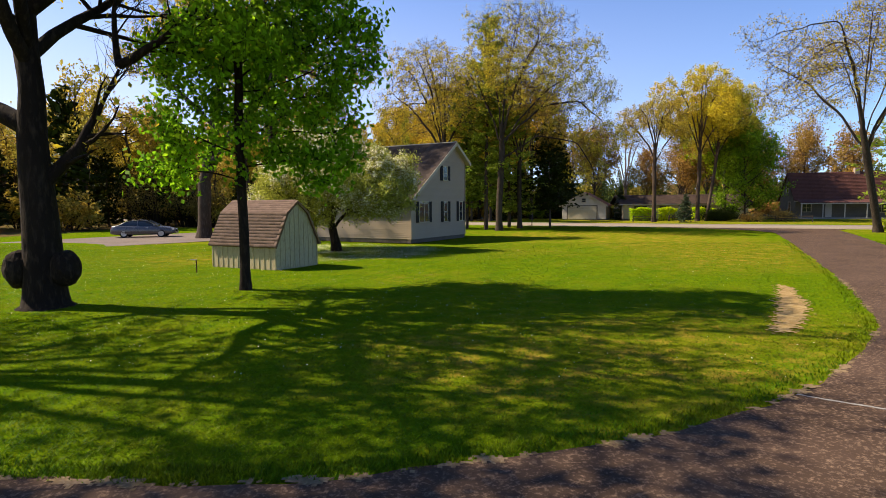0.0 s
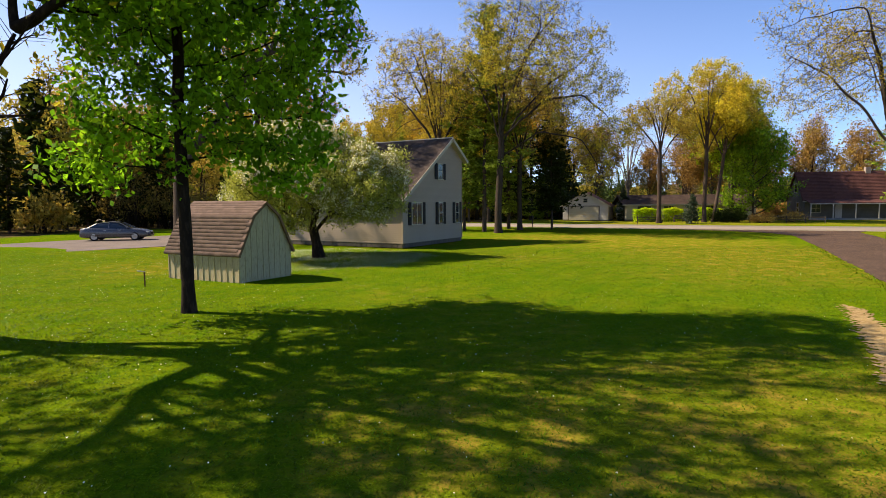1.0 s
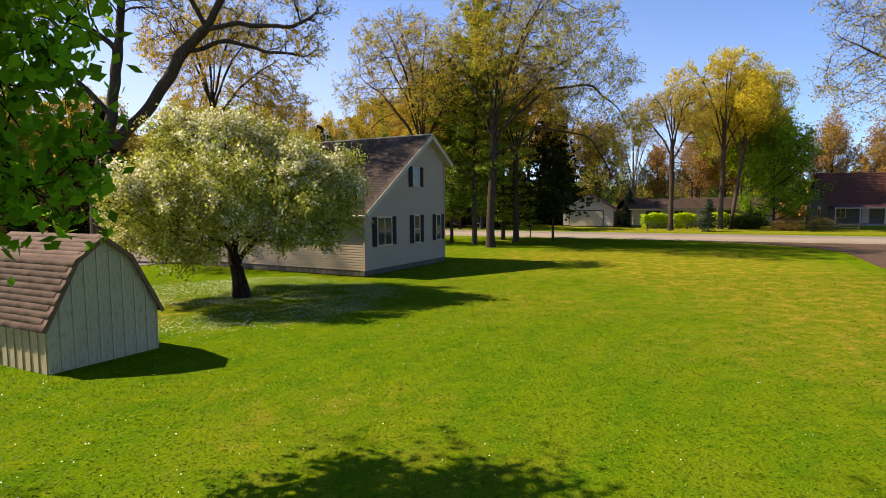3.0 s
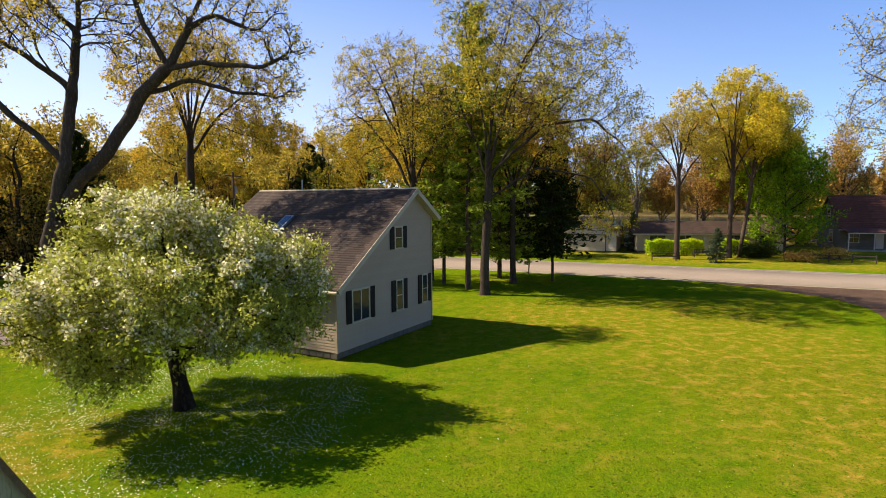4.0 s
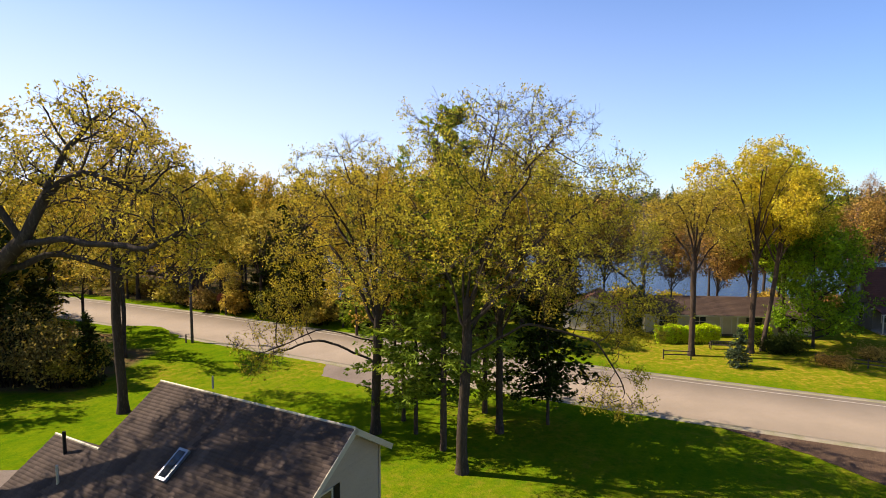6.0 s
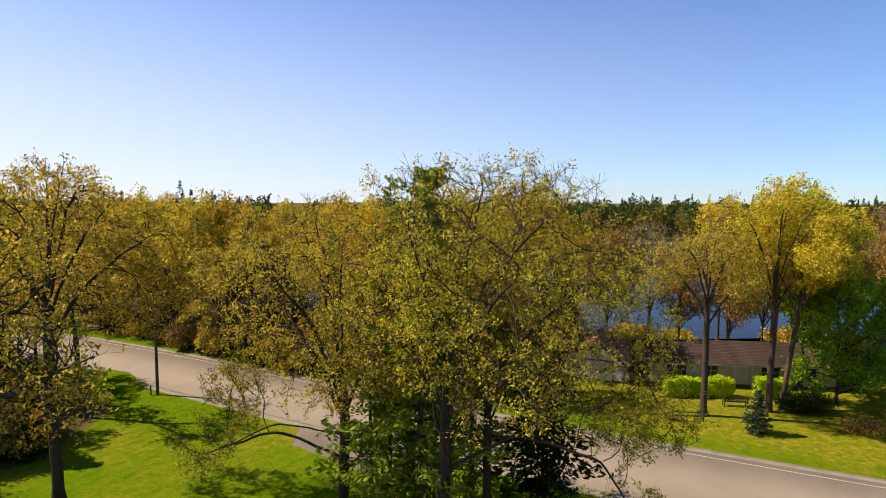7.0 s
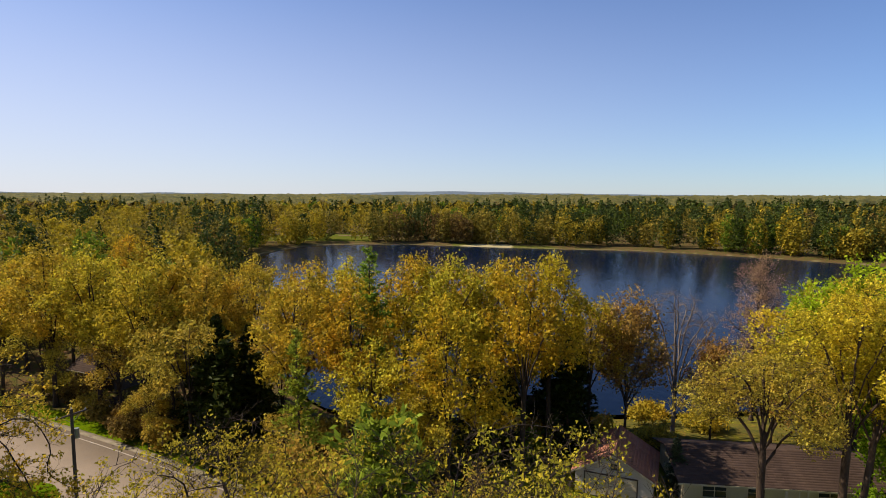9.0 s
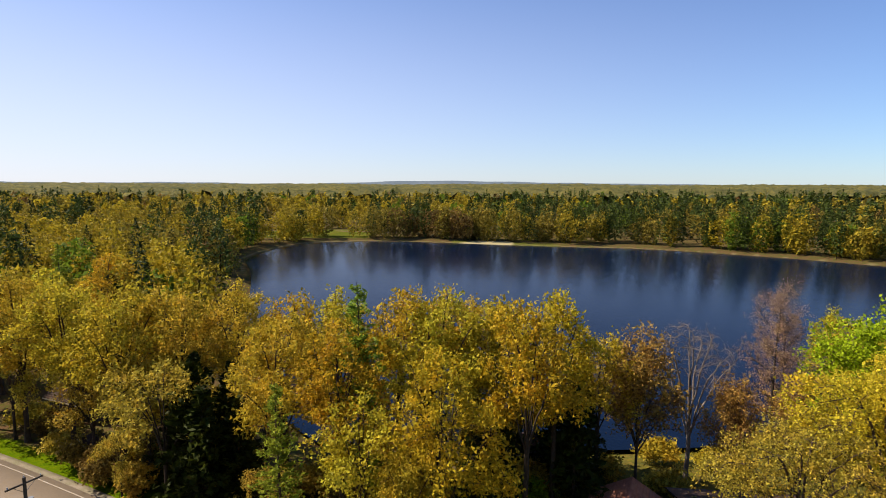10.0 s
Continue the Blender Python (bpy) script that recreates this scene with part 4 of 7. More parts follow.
def sheet(name, outline, z, material, label, category, thick=0.05, rough_edge=0.0, seed=0, kind="structure"):
    """A thin flat sheet with a ragged outline, its upper face at z."""
    rng = np.random.default_rng(seed)
    pts = []
    n = len(outline)
    for i in range(n):
        a, b = np.array(outline[i], float), np.array(outline[(i + 1) % n], float)
        k = max(1, int(np.linalg.norm(b - a) / 0.5)) if rough_edge else 1
        for s_ in range(k):
            pts.append(a + (b - a) * s_ / k + (rng.normal(0, rough_edge, 2) if rough_edge else 0))
    bm = bmesh.new()
    top = [bm.verts.new((p[0], p[1], z)) for p in pts]
    low = [bm.verts.new((p[0], p[1], z - thick)) for p in pts]
    f = bm.faces.new(top)
    if f.normal.z < 0:
        f.normal_flip()
    for i in range(len(pts)):
        j = (i + 1) % len(pts)
        bm.faces.new((top[i], low[i], low[j], top[j]))
    bmesh.ops.triangulate(bm, faces=[f])
    bmesh.ops.recalc_face_normals(bm, faces=bm.faces)
    me = bpy.data.meshes.new(name)
    bm.to_mesh(me)
    bm.free()
    me.materials.append(material)
    return tagged(new(name, me), label, category, kind=kind)


def strip(mid, off0, off1, n=8):
    """The outline of a band beside a line, between two offsets to its left."""
    p = np.array(mid, float)
    for _ in range(2):
        q = np.stack([0.75 * p[:-1] + 0.25 * p[1:], 0.25 * p[:-1] + 0.75 * p[1:]], 1).reshape(-1, 2)
        p = np.concatenate([p[:1], q, p[-1:]])
    t = unit(np.gradient(p, axis=0))
    nrm = np.stack([-t[:, 1], t[:, 0]], -1)
    return [tuple(a) for a in p + nrm * off0] + [tuple(a) for a in (p + nrm * off1)[::-1]]


def band(name, mid, off0, off1, z, material, label, category, thick=0.15):
    """A band along a line as a row of quads with sides."""
    o = np.array(strip(mid, off0, off1))
    n = len(o) // 2
    a, b = o[:n], o[n:][::-1]
    top = np.concatenate([np.c_[a, np.full(n, z)], np.c_[b, np.full(n, z)]])
    low_ = top - [0, 0, thick]
    i = np.arange(n - 1)
    F = np.concatenate([np.stack([i, i + 1, n + i + 1, n + i], -1), np.stack([i, 2 * n + i, 2 * n + i + 1, i + 1], -1), np.stack([n + i + 1, 3 * n + i + 1, 3 * n + i, n + i], -1)])
    me = mesh_from(name, np.concatenate([top, low_]), [F], [material])
    return tagged(new(name, me), label, category, kind="structure")


# ---- land, road, water ----
build_ground()
sheet("water", LAKE_R, LAKE_Z, WATER, "dark blue lake with a light ripple", "lake", thick=0.02)
sheet("driveway", DRIVEWAY, 0.022, DRIVE, "worn dark asphalt driveway with ragged grass edges", "driveway", thick=0.16, rough_edge=0.035, seed=2)
sheet("side_driveway", SIDE_DRIVE, 0.020, DRIVE_SIDE, "pale grey side driveway beside the house", "driveway", thick=0.16, rough_edge=0.05, seed=3)
sheet("back_driveway", BACK_DRIVE, 0.018, DRIVE_SIDE, "short asphalt driveway from the house to the road", "driveway", thick=0.16, rough_edge=0.05, seed=4)
band("road_shoulder", ROAD_MID, -5.6, -4.72, 0.026, GRAVEL, "sandy gravel shoulder along the road", "shoulder")
band("road_shoulder", ROAD_MID, 4.72, 5.6, 0.026, GRAVEL, "sandy gravel shoulder along the road", "shoulder")
band("road", ROAD_MID, -4.75, 4.75, 0.036, ROAD, "sun-bleached two-lane asphalt road", "road")
band("edge_line", ROAD_MID, 4.0, 4.13, 0.041, PAINT_LINE, "worn white edge line on the road", "road marking", 0.004)

band("park_road", [(-135, 416), (-106, 414), (-74, 415), (-38, 408), (-20, 402)], -2.6, 2.6, 0.05, SOIL, "pale sandy park road on the far bank", "road", 0.1)


def crumbs(name, px, py, ok, cell, z, material, label):
    """Loose soil: small quads on a grid, kept where ok says so, lying just over the ground with an uneven top."""
    x, y = px[ok], py[ok]
    if z is None:
        zz = 0.10 * noise_grid(x, y, 0.045) * smooth(edge_distance(x, y, DRIVEWAY), 2, 12) + 0.016
    else:
        zz = np.full(x.shape, z)
    h = cell * 0.56
    rng = np.random.default_rng(8)
    c = np.stack([np.stack([x + sx * h, y + sy * h, zz + 0.005 * np.sin(31 * (x + sx * h)) * np.sin(27 * (y + sy * h))], -1) for sx, sy in ((-1, -1), (1, -1), (1, 1), (-1, 1))], 1).reshape(-1, 3)
    me = mesh_from(name, c, [np.arange(len(c)).reshape(-1, 4)], [material])
    return tagged(new(name, me), label, "soil", kind="structure")


gx, gy = [a.ravel() for a in np.meshgrid(np.arange(6.0, 12.0, 0.06), np.arange(10.4, 18.4, 0.06), indexing="ij")]
ragged = 0.07 * np.sin(gx * 9 + 2 * np.sin(gy * 7)) * np.sin(gy * 11 + gx * 5) + 0.06 * np.sin(gx * 23 + gy * 17) + np.random.default_rng(4).normal(0, 0.05, gx.shape)
dpatch = np.where(inside(gx, gy, PATCH), 1, -1) * edge_distance(gx, gy, PATCH)
crumbs("bare_patch", gx, gy, dpatch + ragged > 0.07, 0.06, None, STRAW, "dry straw-coloured bare strip in the lawn")
gx, gy = [a.ravel() for a in np.meshgrid(np.arange(-5.0, 14.0, 0.045), np.arange(4.6, 20.0, 0.045), indexing="ij")]
dd = edge_distance(gx, gy, DRIVE_EDGE, closed=False)
ragged = 0.05 * np.sin(gx * 3.1 + 1.4 * np.sin(gy * 2.3)) + 0.04 * np.sin(gx * 11 + gy * 13) + np.random.default_rng(6).normal(0, 0.025, gx.shape)
crumbs("soil_edge", gx, gy, dd < 0.015 + ragged, 0.045, 0.027, SOIL, "sandy soil along the worn edge of the driveway")
CRACK = [(4.85, 7.40), (5.05, 7.22), (5.25, 7.08), (5.46, 6.93), (5.66, 6.78), (6.3, 6.36), (7.4, 5.6)]
sheet("crack_filler", strip(CRACK, -0.018, 0.022), 0.027, CONCRETE, "pale filled crack across the driveway", "crack", thick=0.02, rough_edge=0.006, seed=31)


# ---- the white house ----
def window_unit(parent, a0, a1, z0, z1, face, lights=1, rail=True, shutters=True, shutter_w=0.36, name="window"):
    """A framed window on a wall. face(a, out, z) turns wall coordinates into the thing's own."""
    def fbox(p0, p1, q0, q1, r0, r1):
        c = [Vector(face(a, o, z)) for a in (p0, p1) for o in (q0, q1) for z in (r0, r1)]
        return box([min(v[i] for v in c) for i in range(3)], [max(v[i] for v in c) for i in range(3)])
    w = new(name)
    w.parent = parent
    fr = 0.07
    bm = fbox(a0 - fr, a1 + fr, 0.0, 0.05, z1, z1 + fr)
    for lo, hi in ((a0 - fr, a0), (a1, a1 + fr)):
        c = [Vector(face(a, o, z)) for a in (lo, hi) for o in (0.0, 0.05) for z in (z0, z1)]
        box([min(v[i] for v in c) for i in range(3)], [max(v[i] for v in c) for i in range(3)], bm=bm)
    part("window_frame", bm, TRIM, w)
    part("window_sill", fbox(a0 - fr - 0.02, a1 + fr + 0.02, 0.0, 0.09, z0 - 0.06, z0), TRIM, w)
    step = (a1 - a0) / lights
    for i in range(lights):
        p0, p1 = a0 + i * step, a0 + (i + 1) * step
        if i:
            part("mullion", fbox(p0 - 0.03, p0 + 0.03, 0.0, 0.045, z0, z1), TRIM, w)
        zs = (z0, (z0 + z1) / 2, z1) if rail else (z0, z1)
        for za, zb in zip(zs[:-1], zs[1:]):
            part("pane", fbox(p0 + 0.02, p1 - 0.02, 0.024, 0.03, za + 0.02, zb - 0.02), GLASS, w)
        if rail:
            part("meeting_rail", fbox(p0, p1, 0.0, 0.042, (z0 + z1) / 2 - 0.02, (z0 + z1) / 2 + 0.02), TRIM, w)
    part("curtain", fbox(a0, a1, 0.023, 0.0236, z0 + 0.35 * (z1 - z0), z1), CURTAIN, w)
    if shutters:
        for lo, hi in ((a0 - fr - 0.02 - shutter_w, a0 - fr - 0.02), (a1 + fr + 0.02, a1 + fr + 0.02 + shutter_w)):
            sh = part("shutter", fbox(lo, hi, 0.015, 0.045, z0 - 0.04, z1 + 0.05), SHUTTER, w, "black louvred shutter")
            n = 14
            for i in range(n):
                zz = z0 + (z1 - z0) * (i + 0.5) / n
                part("louvre", fbox(lo + 0.05, hi - 0.05, 0.045, 0.056, zz - 0.018, zz + 0.012), SHUTTER, sh)
    return w


def clapboard(length, h, top=0.004, low=0.020):
    """A lap board of unit run along local x, outer face towards -y."""
    bm = prism([(0.0, 0.0), (-low, 0.0), (-low, 0.012), (-top, h), (0.0, h)], "x", 0.0, length)
    me = bpy.data.meshes.new("clapboard")
    bmesh.ops.recalc_face_normals(bm, faces=bm.faces)
    bm.to_mesh(me)
    bm.free()
    me.materials.append(VINYL)
    return me


def course_mesh(length, depth, rng, tab=0.32, thick=0.010, material=None):
    """One course of roof shingles: tabs side by side along x, each with its own edge and lift, sloping up along y."""
    V, F = [], []
    x = -rng.uniform(0, tab)
    n = 0
    while x < length:
        w_ = tab * rng.uniform(0.9, 1.1)
        a, b = max(0.0, x + 0.004), min(length, x + w_ - 0.004)
        if b - a > 0.03:
            lift, dy = thick * rng.uniform(0.7, 1.5), rng.uniform(-0.008, 0.008)
            V += [(a, dy, lift), (b, dy, lift), (b, depth * 1.15, 0.004), (a, depth * 1.15, 0.004), (a, dy, -0.003), (b, dy, -0.003)]
            F += [(n, n + 1, n + 2, n + 3), (n + 4, n + 5, n + 1, n)]
            n += 6
        x += w_
    return mesh_from("shingle_course", V, [np.array(F)], [material])


def lay_courses(parent, p_low, along_dir, up_dir, length, rise_len, course, material, seed, tab=0.32, name="shingle_course"):
    rng = np.random.default_rng(seed)
    x, y = Vector(along_dir).normalized(), Vector(up_dir).normalized()
    z = x.cross(y)
    rot = Matrix((x, y, z)).transposed().to_4x4()
    meshes = [course_mesh(length, course, rng, tab, material=material) for _ in range(5)]
    n = int(rise_len / course)
    for i in range(n):
        o = Vector(p_low) + y * (i * rise_len / n) + z * 0.006
        piece(name, meshes[(i * 3) % 5], parent, Matrix.Translation(o) @ rot)


def build_house():
    root = empty("house", pose(-2.07, 38.35, 0, 0, 0, 60.54), "white clapboard house with black shutters and a steep brown roof", "house")
    W, LM, LX = 8.0, 10.6, 13.6                   # width, main length, length with the low wing
    k1, k2 = 0.678, 0.636                           # slopes of the front and back roof
    zr, ar = 7.33, 6.08                            # ridge
    ze = zr - k1 * ar                             # front wall head
    zb = zr - k2 * (W - ar)
    part("wall", prism([(0.02, 0.25), (W - 0.02, 0.25), (W - 0.02, zb - 0.12), (ar, zr - 0.14), (0.02, ze - 0.12)], "y", 0.02, LM), VINYL, root)
    ax, zx = 3.1, ze + k1 * 3.1
    part("wing_wall", prism([(0.02, 0.25), (6.0, 0.25), (6.0, zx - 0.12 - k1 * 2.9), (ax, zx - 0.14), (0.02, ze - 0.12)], "y", LM, LX), VINYL, root)
    # foundation blocks
    blk = bpy.data.meshes.new("foundation_block")
    bm = box((0, 0, 0), (0.39, 0.2, 0.295), 0.012)
    bm.to_mesh(blk)
    bm.free()
    blk.materials.append(BLOCK)
    for i in range(20):
        piece("foundation_block", blk, root, pose(i * 0.4, 0.03, -0.02))
    for i in range(34):
        piece("foundation_block", blk, root, pose(0.03, (i + 1) * 0.4, -0.02, 0, 0, -90))
    # siding boards: gable end, then front
    h = 0.127
    n = 0
    z = 0.27
    while z < zr - 0.3:
        zt = z + h
        lo = 0.0 if zt < ze - 0.1 else (zt - ze + 0.14) / k1
        hi = W if zt < zb - 0.1 else ar + (zr - zt - 0.14) / k2
        if hi - lo > 0.2:
            piece("clapboard", clapboard(hi - lo, h * 1.02), root, pose(lo, 0.02, z))
        z += h
        n += 1
    front = clapboard(LX, h * 1.02)
    z = 0.27
    while z < ze - 0.15:
        piece("clapboard", front, root, pose(0.02, LX, z, 0, 0, -90))
        z += h
    for x_, y_ in ((-0.012, -0.012),):
        part("corner_post", box((x_ - 0.02, y_ - 0.02, 0.25), (x_ + 0.09, y_ + 0.0, ze - 0.1)), VINYL, root)
        part("corner_post", box((x_ - 0.02, y_ - 0.0, 0.25), (x_ + 0.0, y_ + 0.09, ze - 0.1)), VINYL, root)
    part("corner_post", box((W - 0.08, -0.03, 0.25), (W + 0.02, 0.0, zb - 0.1)), VINYL, root)
    # windows
    gable = lambda a, o, z_: (a, 0.0 - o, z_)
    window_unit(root, 1.08, 2.26, 1.42, 2.78, gable, lights=2, rail=False)
    window_unit(root, 4.55, 5.05, 1.36, 2.80, gable)
    window_unit(root, 7.00, 7.45, 1.38, 2.80, gable, shutter_w=0.34)
    window_unit(root, 4.46, 5.05, 4.42, 5.42, gable)
    frontf = lambda b, o, z_: (0.0 - o, b, z_)
    window_unit(root, 3.88, 4.50, 1.72, 2.55, frontf, shutters=False)
    window_unit(root, 7.72, 8.56, 1.72, 2.60, frontf, lights=2, shutters=False)
    # roof
    o_e, o_r = 0.30, 0.32
    pe, pr = (-o_e, ze - k1 * o_e), (ar, zr)
    t = 0.14
    roof = part("roof", slab([(pe[0], -o_r, pe[1]), (pr[0], -o_r, pr[1]), (pr[0], LM + 0.15, pr[1]), (pe[0], LM + 0.15, pe[1])][::-1], t), SHINGLE, root)
    part("roof", slab([(pr[0], -o_r, pr[1]), (W + 0.45, -o_r, zr - k2 * (W + 0.45 - ar)), (W + 0.45, LM + 0.15, zr - k2 * (W + 0.45 - ar)), (pr[0], LM + 0.15, pr[1])][::-1], t), SHINGLE, root)
    part("wing_roof", slab([(pe[0], LM + 0.15, pe[1]), (ax, LM + 0.15, zx), (ax, LX + 0.25, zx), (pe[0], LX + 0.25, pe[1])][::-1], t), SHINGLE, root)
    part("wing_roof", slab([(ax, LM + 0.0, zx), (6.4, LM + 0.0, zx - k1 * 3.3), (6.4, LX + 0.25, zx - k1 * 3.3), (ax, LX + 0.25, zx)][::-1], t), SHINGLE, root)
    ln = math.hypot(ar + o_e, k1 * (ar + o_e))
    lay_courses(root, (pe[0], LM + 0.15, pe[1]), (0, -1, 0), (1, 0, k1), LM + 0.15 + o_r, ln, 0.155, SHINGLE, 11)
    lay_courses(root, (pe[0], LX + 0.25, pe[1]), (0, -1, 0), (1, 0, k1), LX - LM + 0.1, math.hypot(ax + o_e, k1 * (ax + o_e)), 0.155, SHINGLE, 12)
    part("ridge_cap", rod((ar, -o_r, zr + 0.0), (ar, LM + 0.15, zr + 0.0), 0.055, 6), TRIM, root, "pale weathered ridge cap")
    part("ridge_cap", rod((ax, LM, zx + 0.01), (ax, LX + 0.25, zx + 0.01), 0.06, 6), TRIM, root)
    # fascia along the eave and the rakes
    part("fascia", box((pe[0] - 0.03, -o_r, pe[1] - 0.20), (pe[0] + 0.005, LX + 0.25, pe[1] - 0.035)), TRIM, root)
    part("gutter", rod((pe[0] - 0.06, -o_r, pe[1] - 0.10), (pe[0] - 0.06, LX + 0.2, pe[1] - 0.10), 0.055, 6), TRIM, root)
    part("soffit", box((pe[0], -o_r + 0.03, pe[1] - 0.20), (0.0, LX + 0.2, pe[1] - 0.18)), TRIM, root)
    for (x0, z0_), (x1, z1_) in (((pe[0], pe[1]), (pr[0], pr[1])), ((W + 0.45, zr - k2 * (W + 0.45 - ar)), (pr[0], pr[1]))):
        d = Vector((x1 - x0, 0, z1_ - z0_)).normalized()
        up = Vector((-d.z, 0, d.x)) if d.x > 0 else Vector((d.z, 0, -d.x))
        bmx = prism([(x0 + up.x * 0.02, z0_ + up.z * 0.02), (x1 + up.x * 0.02, z1_ + up.z * 0.02), (x1 - up.x * 0.2, z1_ - up.z * 0.2), (x0 - up.x * 0.2, z0_ - up.z * 0.2)], "y", -o_r - 0.03, -o_r)
        part("rake_board", bmx, TRIM, root, "cream rake board")
        bmx = prism([(x0 - up.x * 0.17, z0_ - up.z * 0.17), (x1 - up.x * 0.17, z1_ - up.z * 0.17), (x1 - up.x * 0.19, z1_ - up.z * 0.19), (x0 - up.x * 0.19, z0_ - up.z * 0.19)], "y", -o_r, 0.02)
        part("soffit", bmx, TRIM, root)
    # skylight and vents on the front slope
    def on_roof(a, b, lift):
        n_ = Vector((-k1, 0, 1)).normalized()
        return Vector((a, b, ze + k1 * a)) + n_ * lift
    sk = new("skylight")
    sk.parent = root
    a0, a1, b0, b1 = 2.85, 3.95, 5.95, 6.52
    part("skylight_frame", slab([on_roof(a0, b0, 0.13), on_roof(a0, b1, 0.13), on_roof(a1, b1, 0.13), on_roof(a1, b0, 0.13)][::-1], 0.12), STEEL, sk, "pale metal skylight kerb")
    part("skylight_pane", slab([on_roof(a0 + .09, b0 + .09, 0.145), on_roof(a0 + .09, b1 - .09, 0.145), on_roof(a1 - .09, b1 - .09, 0.145), on_roof(a1 - .09, b0 + .09, 0.145)][::-1], 0.012), GLASS, sk, "dark skylight pane")
    p = on_roof(1.7, 11.05, 0)
    part("vent_pipe", rod(p - Vector((0, 0, 0.1)), p + Vector((0, 0, 0.75)), 0.055, 10), TRIM, root, "white vent pipe")
    p = on_roof(2.6, 12.2, 0)
    part("flue", rod(p - Vector((0, 0, 0.1)), p + Vector((0, 0, 0.95)), 0.07, 10), SHUTTER, root, "black flue pipe")
    p = on_roof(6.35, 7.6, 0)
    part("vent_pipe", rod(p - Vector((0, 0, 0.1)), p + Vector((0, 0, 0.45)), 0.04, 8), STEEL, root)
    return root


def build_shed():
    root = empty("shed", pose(-6.74, 22.85, 0, 0, 0, 62.3), "cream board-and-batten garden shed with a gambrel roof", "shed")
    W, LN = 2.56, 3.68
    prof = [(0.0, 1.17), (0.62, 2.34), (1.28, 2.84), (1.94, 2.34), (2.56, 1.17)]
    part("wall", prism([(0.0, -0.05)] + [(a, z - 0.06) for a, z in prof] + [(W, -0.05)], "y", 0.0, LN), SHED_WOOD, root)
    bat = {}

    def batten(hh):
        key = round(hh, 2)
        if key not in bat:
            bm = box((-0.022, -0.022, 0), (0.022, 0, key), 0.004)
            me = bpy.data.meshes.new("batten")
            bm.to_mesh(me)
            bm.free()
            me.materials.append(SHED_WOOD)
            bat[key] = me
        return bat[key]
    pa, pz = [p[0] for p in prof], [p[1] for p in prof]
    for i in range(10):
        a = 0.0 + W * i / 9
        a = min(max(a, 0.024), W - 0.024)
        piece("batten", batten(np.interp(a, pa, pz) - 0.08), root, pose(a, 0, 0.0))
    for i in range(13):
        piece("batten", batten(1.09), root, pose(0, 0.024 + (LN - 0.048) * i / 12, 0.0, 0, 0, -90))
    # roof planes and shingles
    ov = 0.10
    e0 = (-0.13, 1.17 - 0.13 * 1.887)
    e1 = (W + 0.13, e0[1])
    outer = [e0, prof[1], prof[2], prof[3], e1]
    rng = np.random.default_rng(5)
    tab_me = []
    for v in range(4):
        V = [(0.003, 0, 0.010), (0.297, 0, 0.010), (0.297, 0.17, 0.003), (0.003, 0.17, 0.003), (0.003, 0, -0.004), (0.297, 0, -0.004)]
        V = [(a + rng.normal(0, 0.002), b + rng.normal(0, 0.003), c + abs(rng.normal(0, 0.002))) for a, b, c in V]
        tab_me.append(mesh_from("shingle", V, [np.array([(0, 1, 2, 3), (4, 5, 1, 0)])], [SHINGLE_SHED]))
    for i, (p, q) in enumerate(zip(outer[:-1], outer[1:])):
        c = [(p[0], -ov, p[1]), (q[0], -ov, q[1]), (q[0], LN + ov, q[1]), (p[0], LN + ov, p[1])]
        rp = part("roof", slab(c[::-1], 0.05), SHINGLE_SHED, root)
        lo, hi = (p, q) if q[1] > p[1] else (q, p)
        d = Vector((hi[0] - lo[0], 0, hi[1] - lo[1]))
        rise = d.length
        y = d.normalized()
        if i < 2:
            x, start = Vector((0, -1, 0)), Vector((lo[0], LN + ov, lo[1]))
        else:
            x, start = Vector((0, 1, 0)), Vector((lo[0], -ov, lo[1]))
        z = x.cross(y)
        if i < 2:
            n = max(1, round(rise / 0.145))
            rot = Matrix((x, y, z)).transposed().to_4x4()
            for r in range(n):
                off = 0.15 * (r % 2)
                for cidx in range(13):
                    xo = cidx * 0.3 - off + (0.15 if r % 2 and cidx == 0 else 0.0)
                    lift = 0.005
                    if xo + 0.3 > LN + 2 * ov + 0.02:
                        if xo > LN + 2 * ov - 0.06:
                            continue
                        xo, lift = LN + 2 * ov - 0.3, 0.008
                    o = start + x * xo + y * (r * rise / n) + z * lift
                    piece("shingle", tab_me[(r * 7 + cidx * 3) % 4], root, Matrix.Translation(o) @ rot)
        else:
            lay_courses(root, start, x, y, LN + 2 * ov, rise, 0.145, SHINGLE_SHED, 20 + i, 0.3)
    # edge trim of the gable
    for p, q in zip(outer[:-1], outer[1:]):
        d = Vector((q[0] - p[0], 0, q[1] - p[1])).normalized()
        up = Vector((-d.z, 0, d.x))
        bm = prism([(p[0], p[1]), (q[0], q[1]), (q[0] - up.x * 0.09, q[1] - up.z * 0.09), (p[0] - up.x * 0.09, p[1] - up.z * 0.09)], "y", -ov - 0.02, -ov)
        part("rake_board", bm, WOOD_BROWN, root, "brown edge board")
    return root


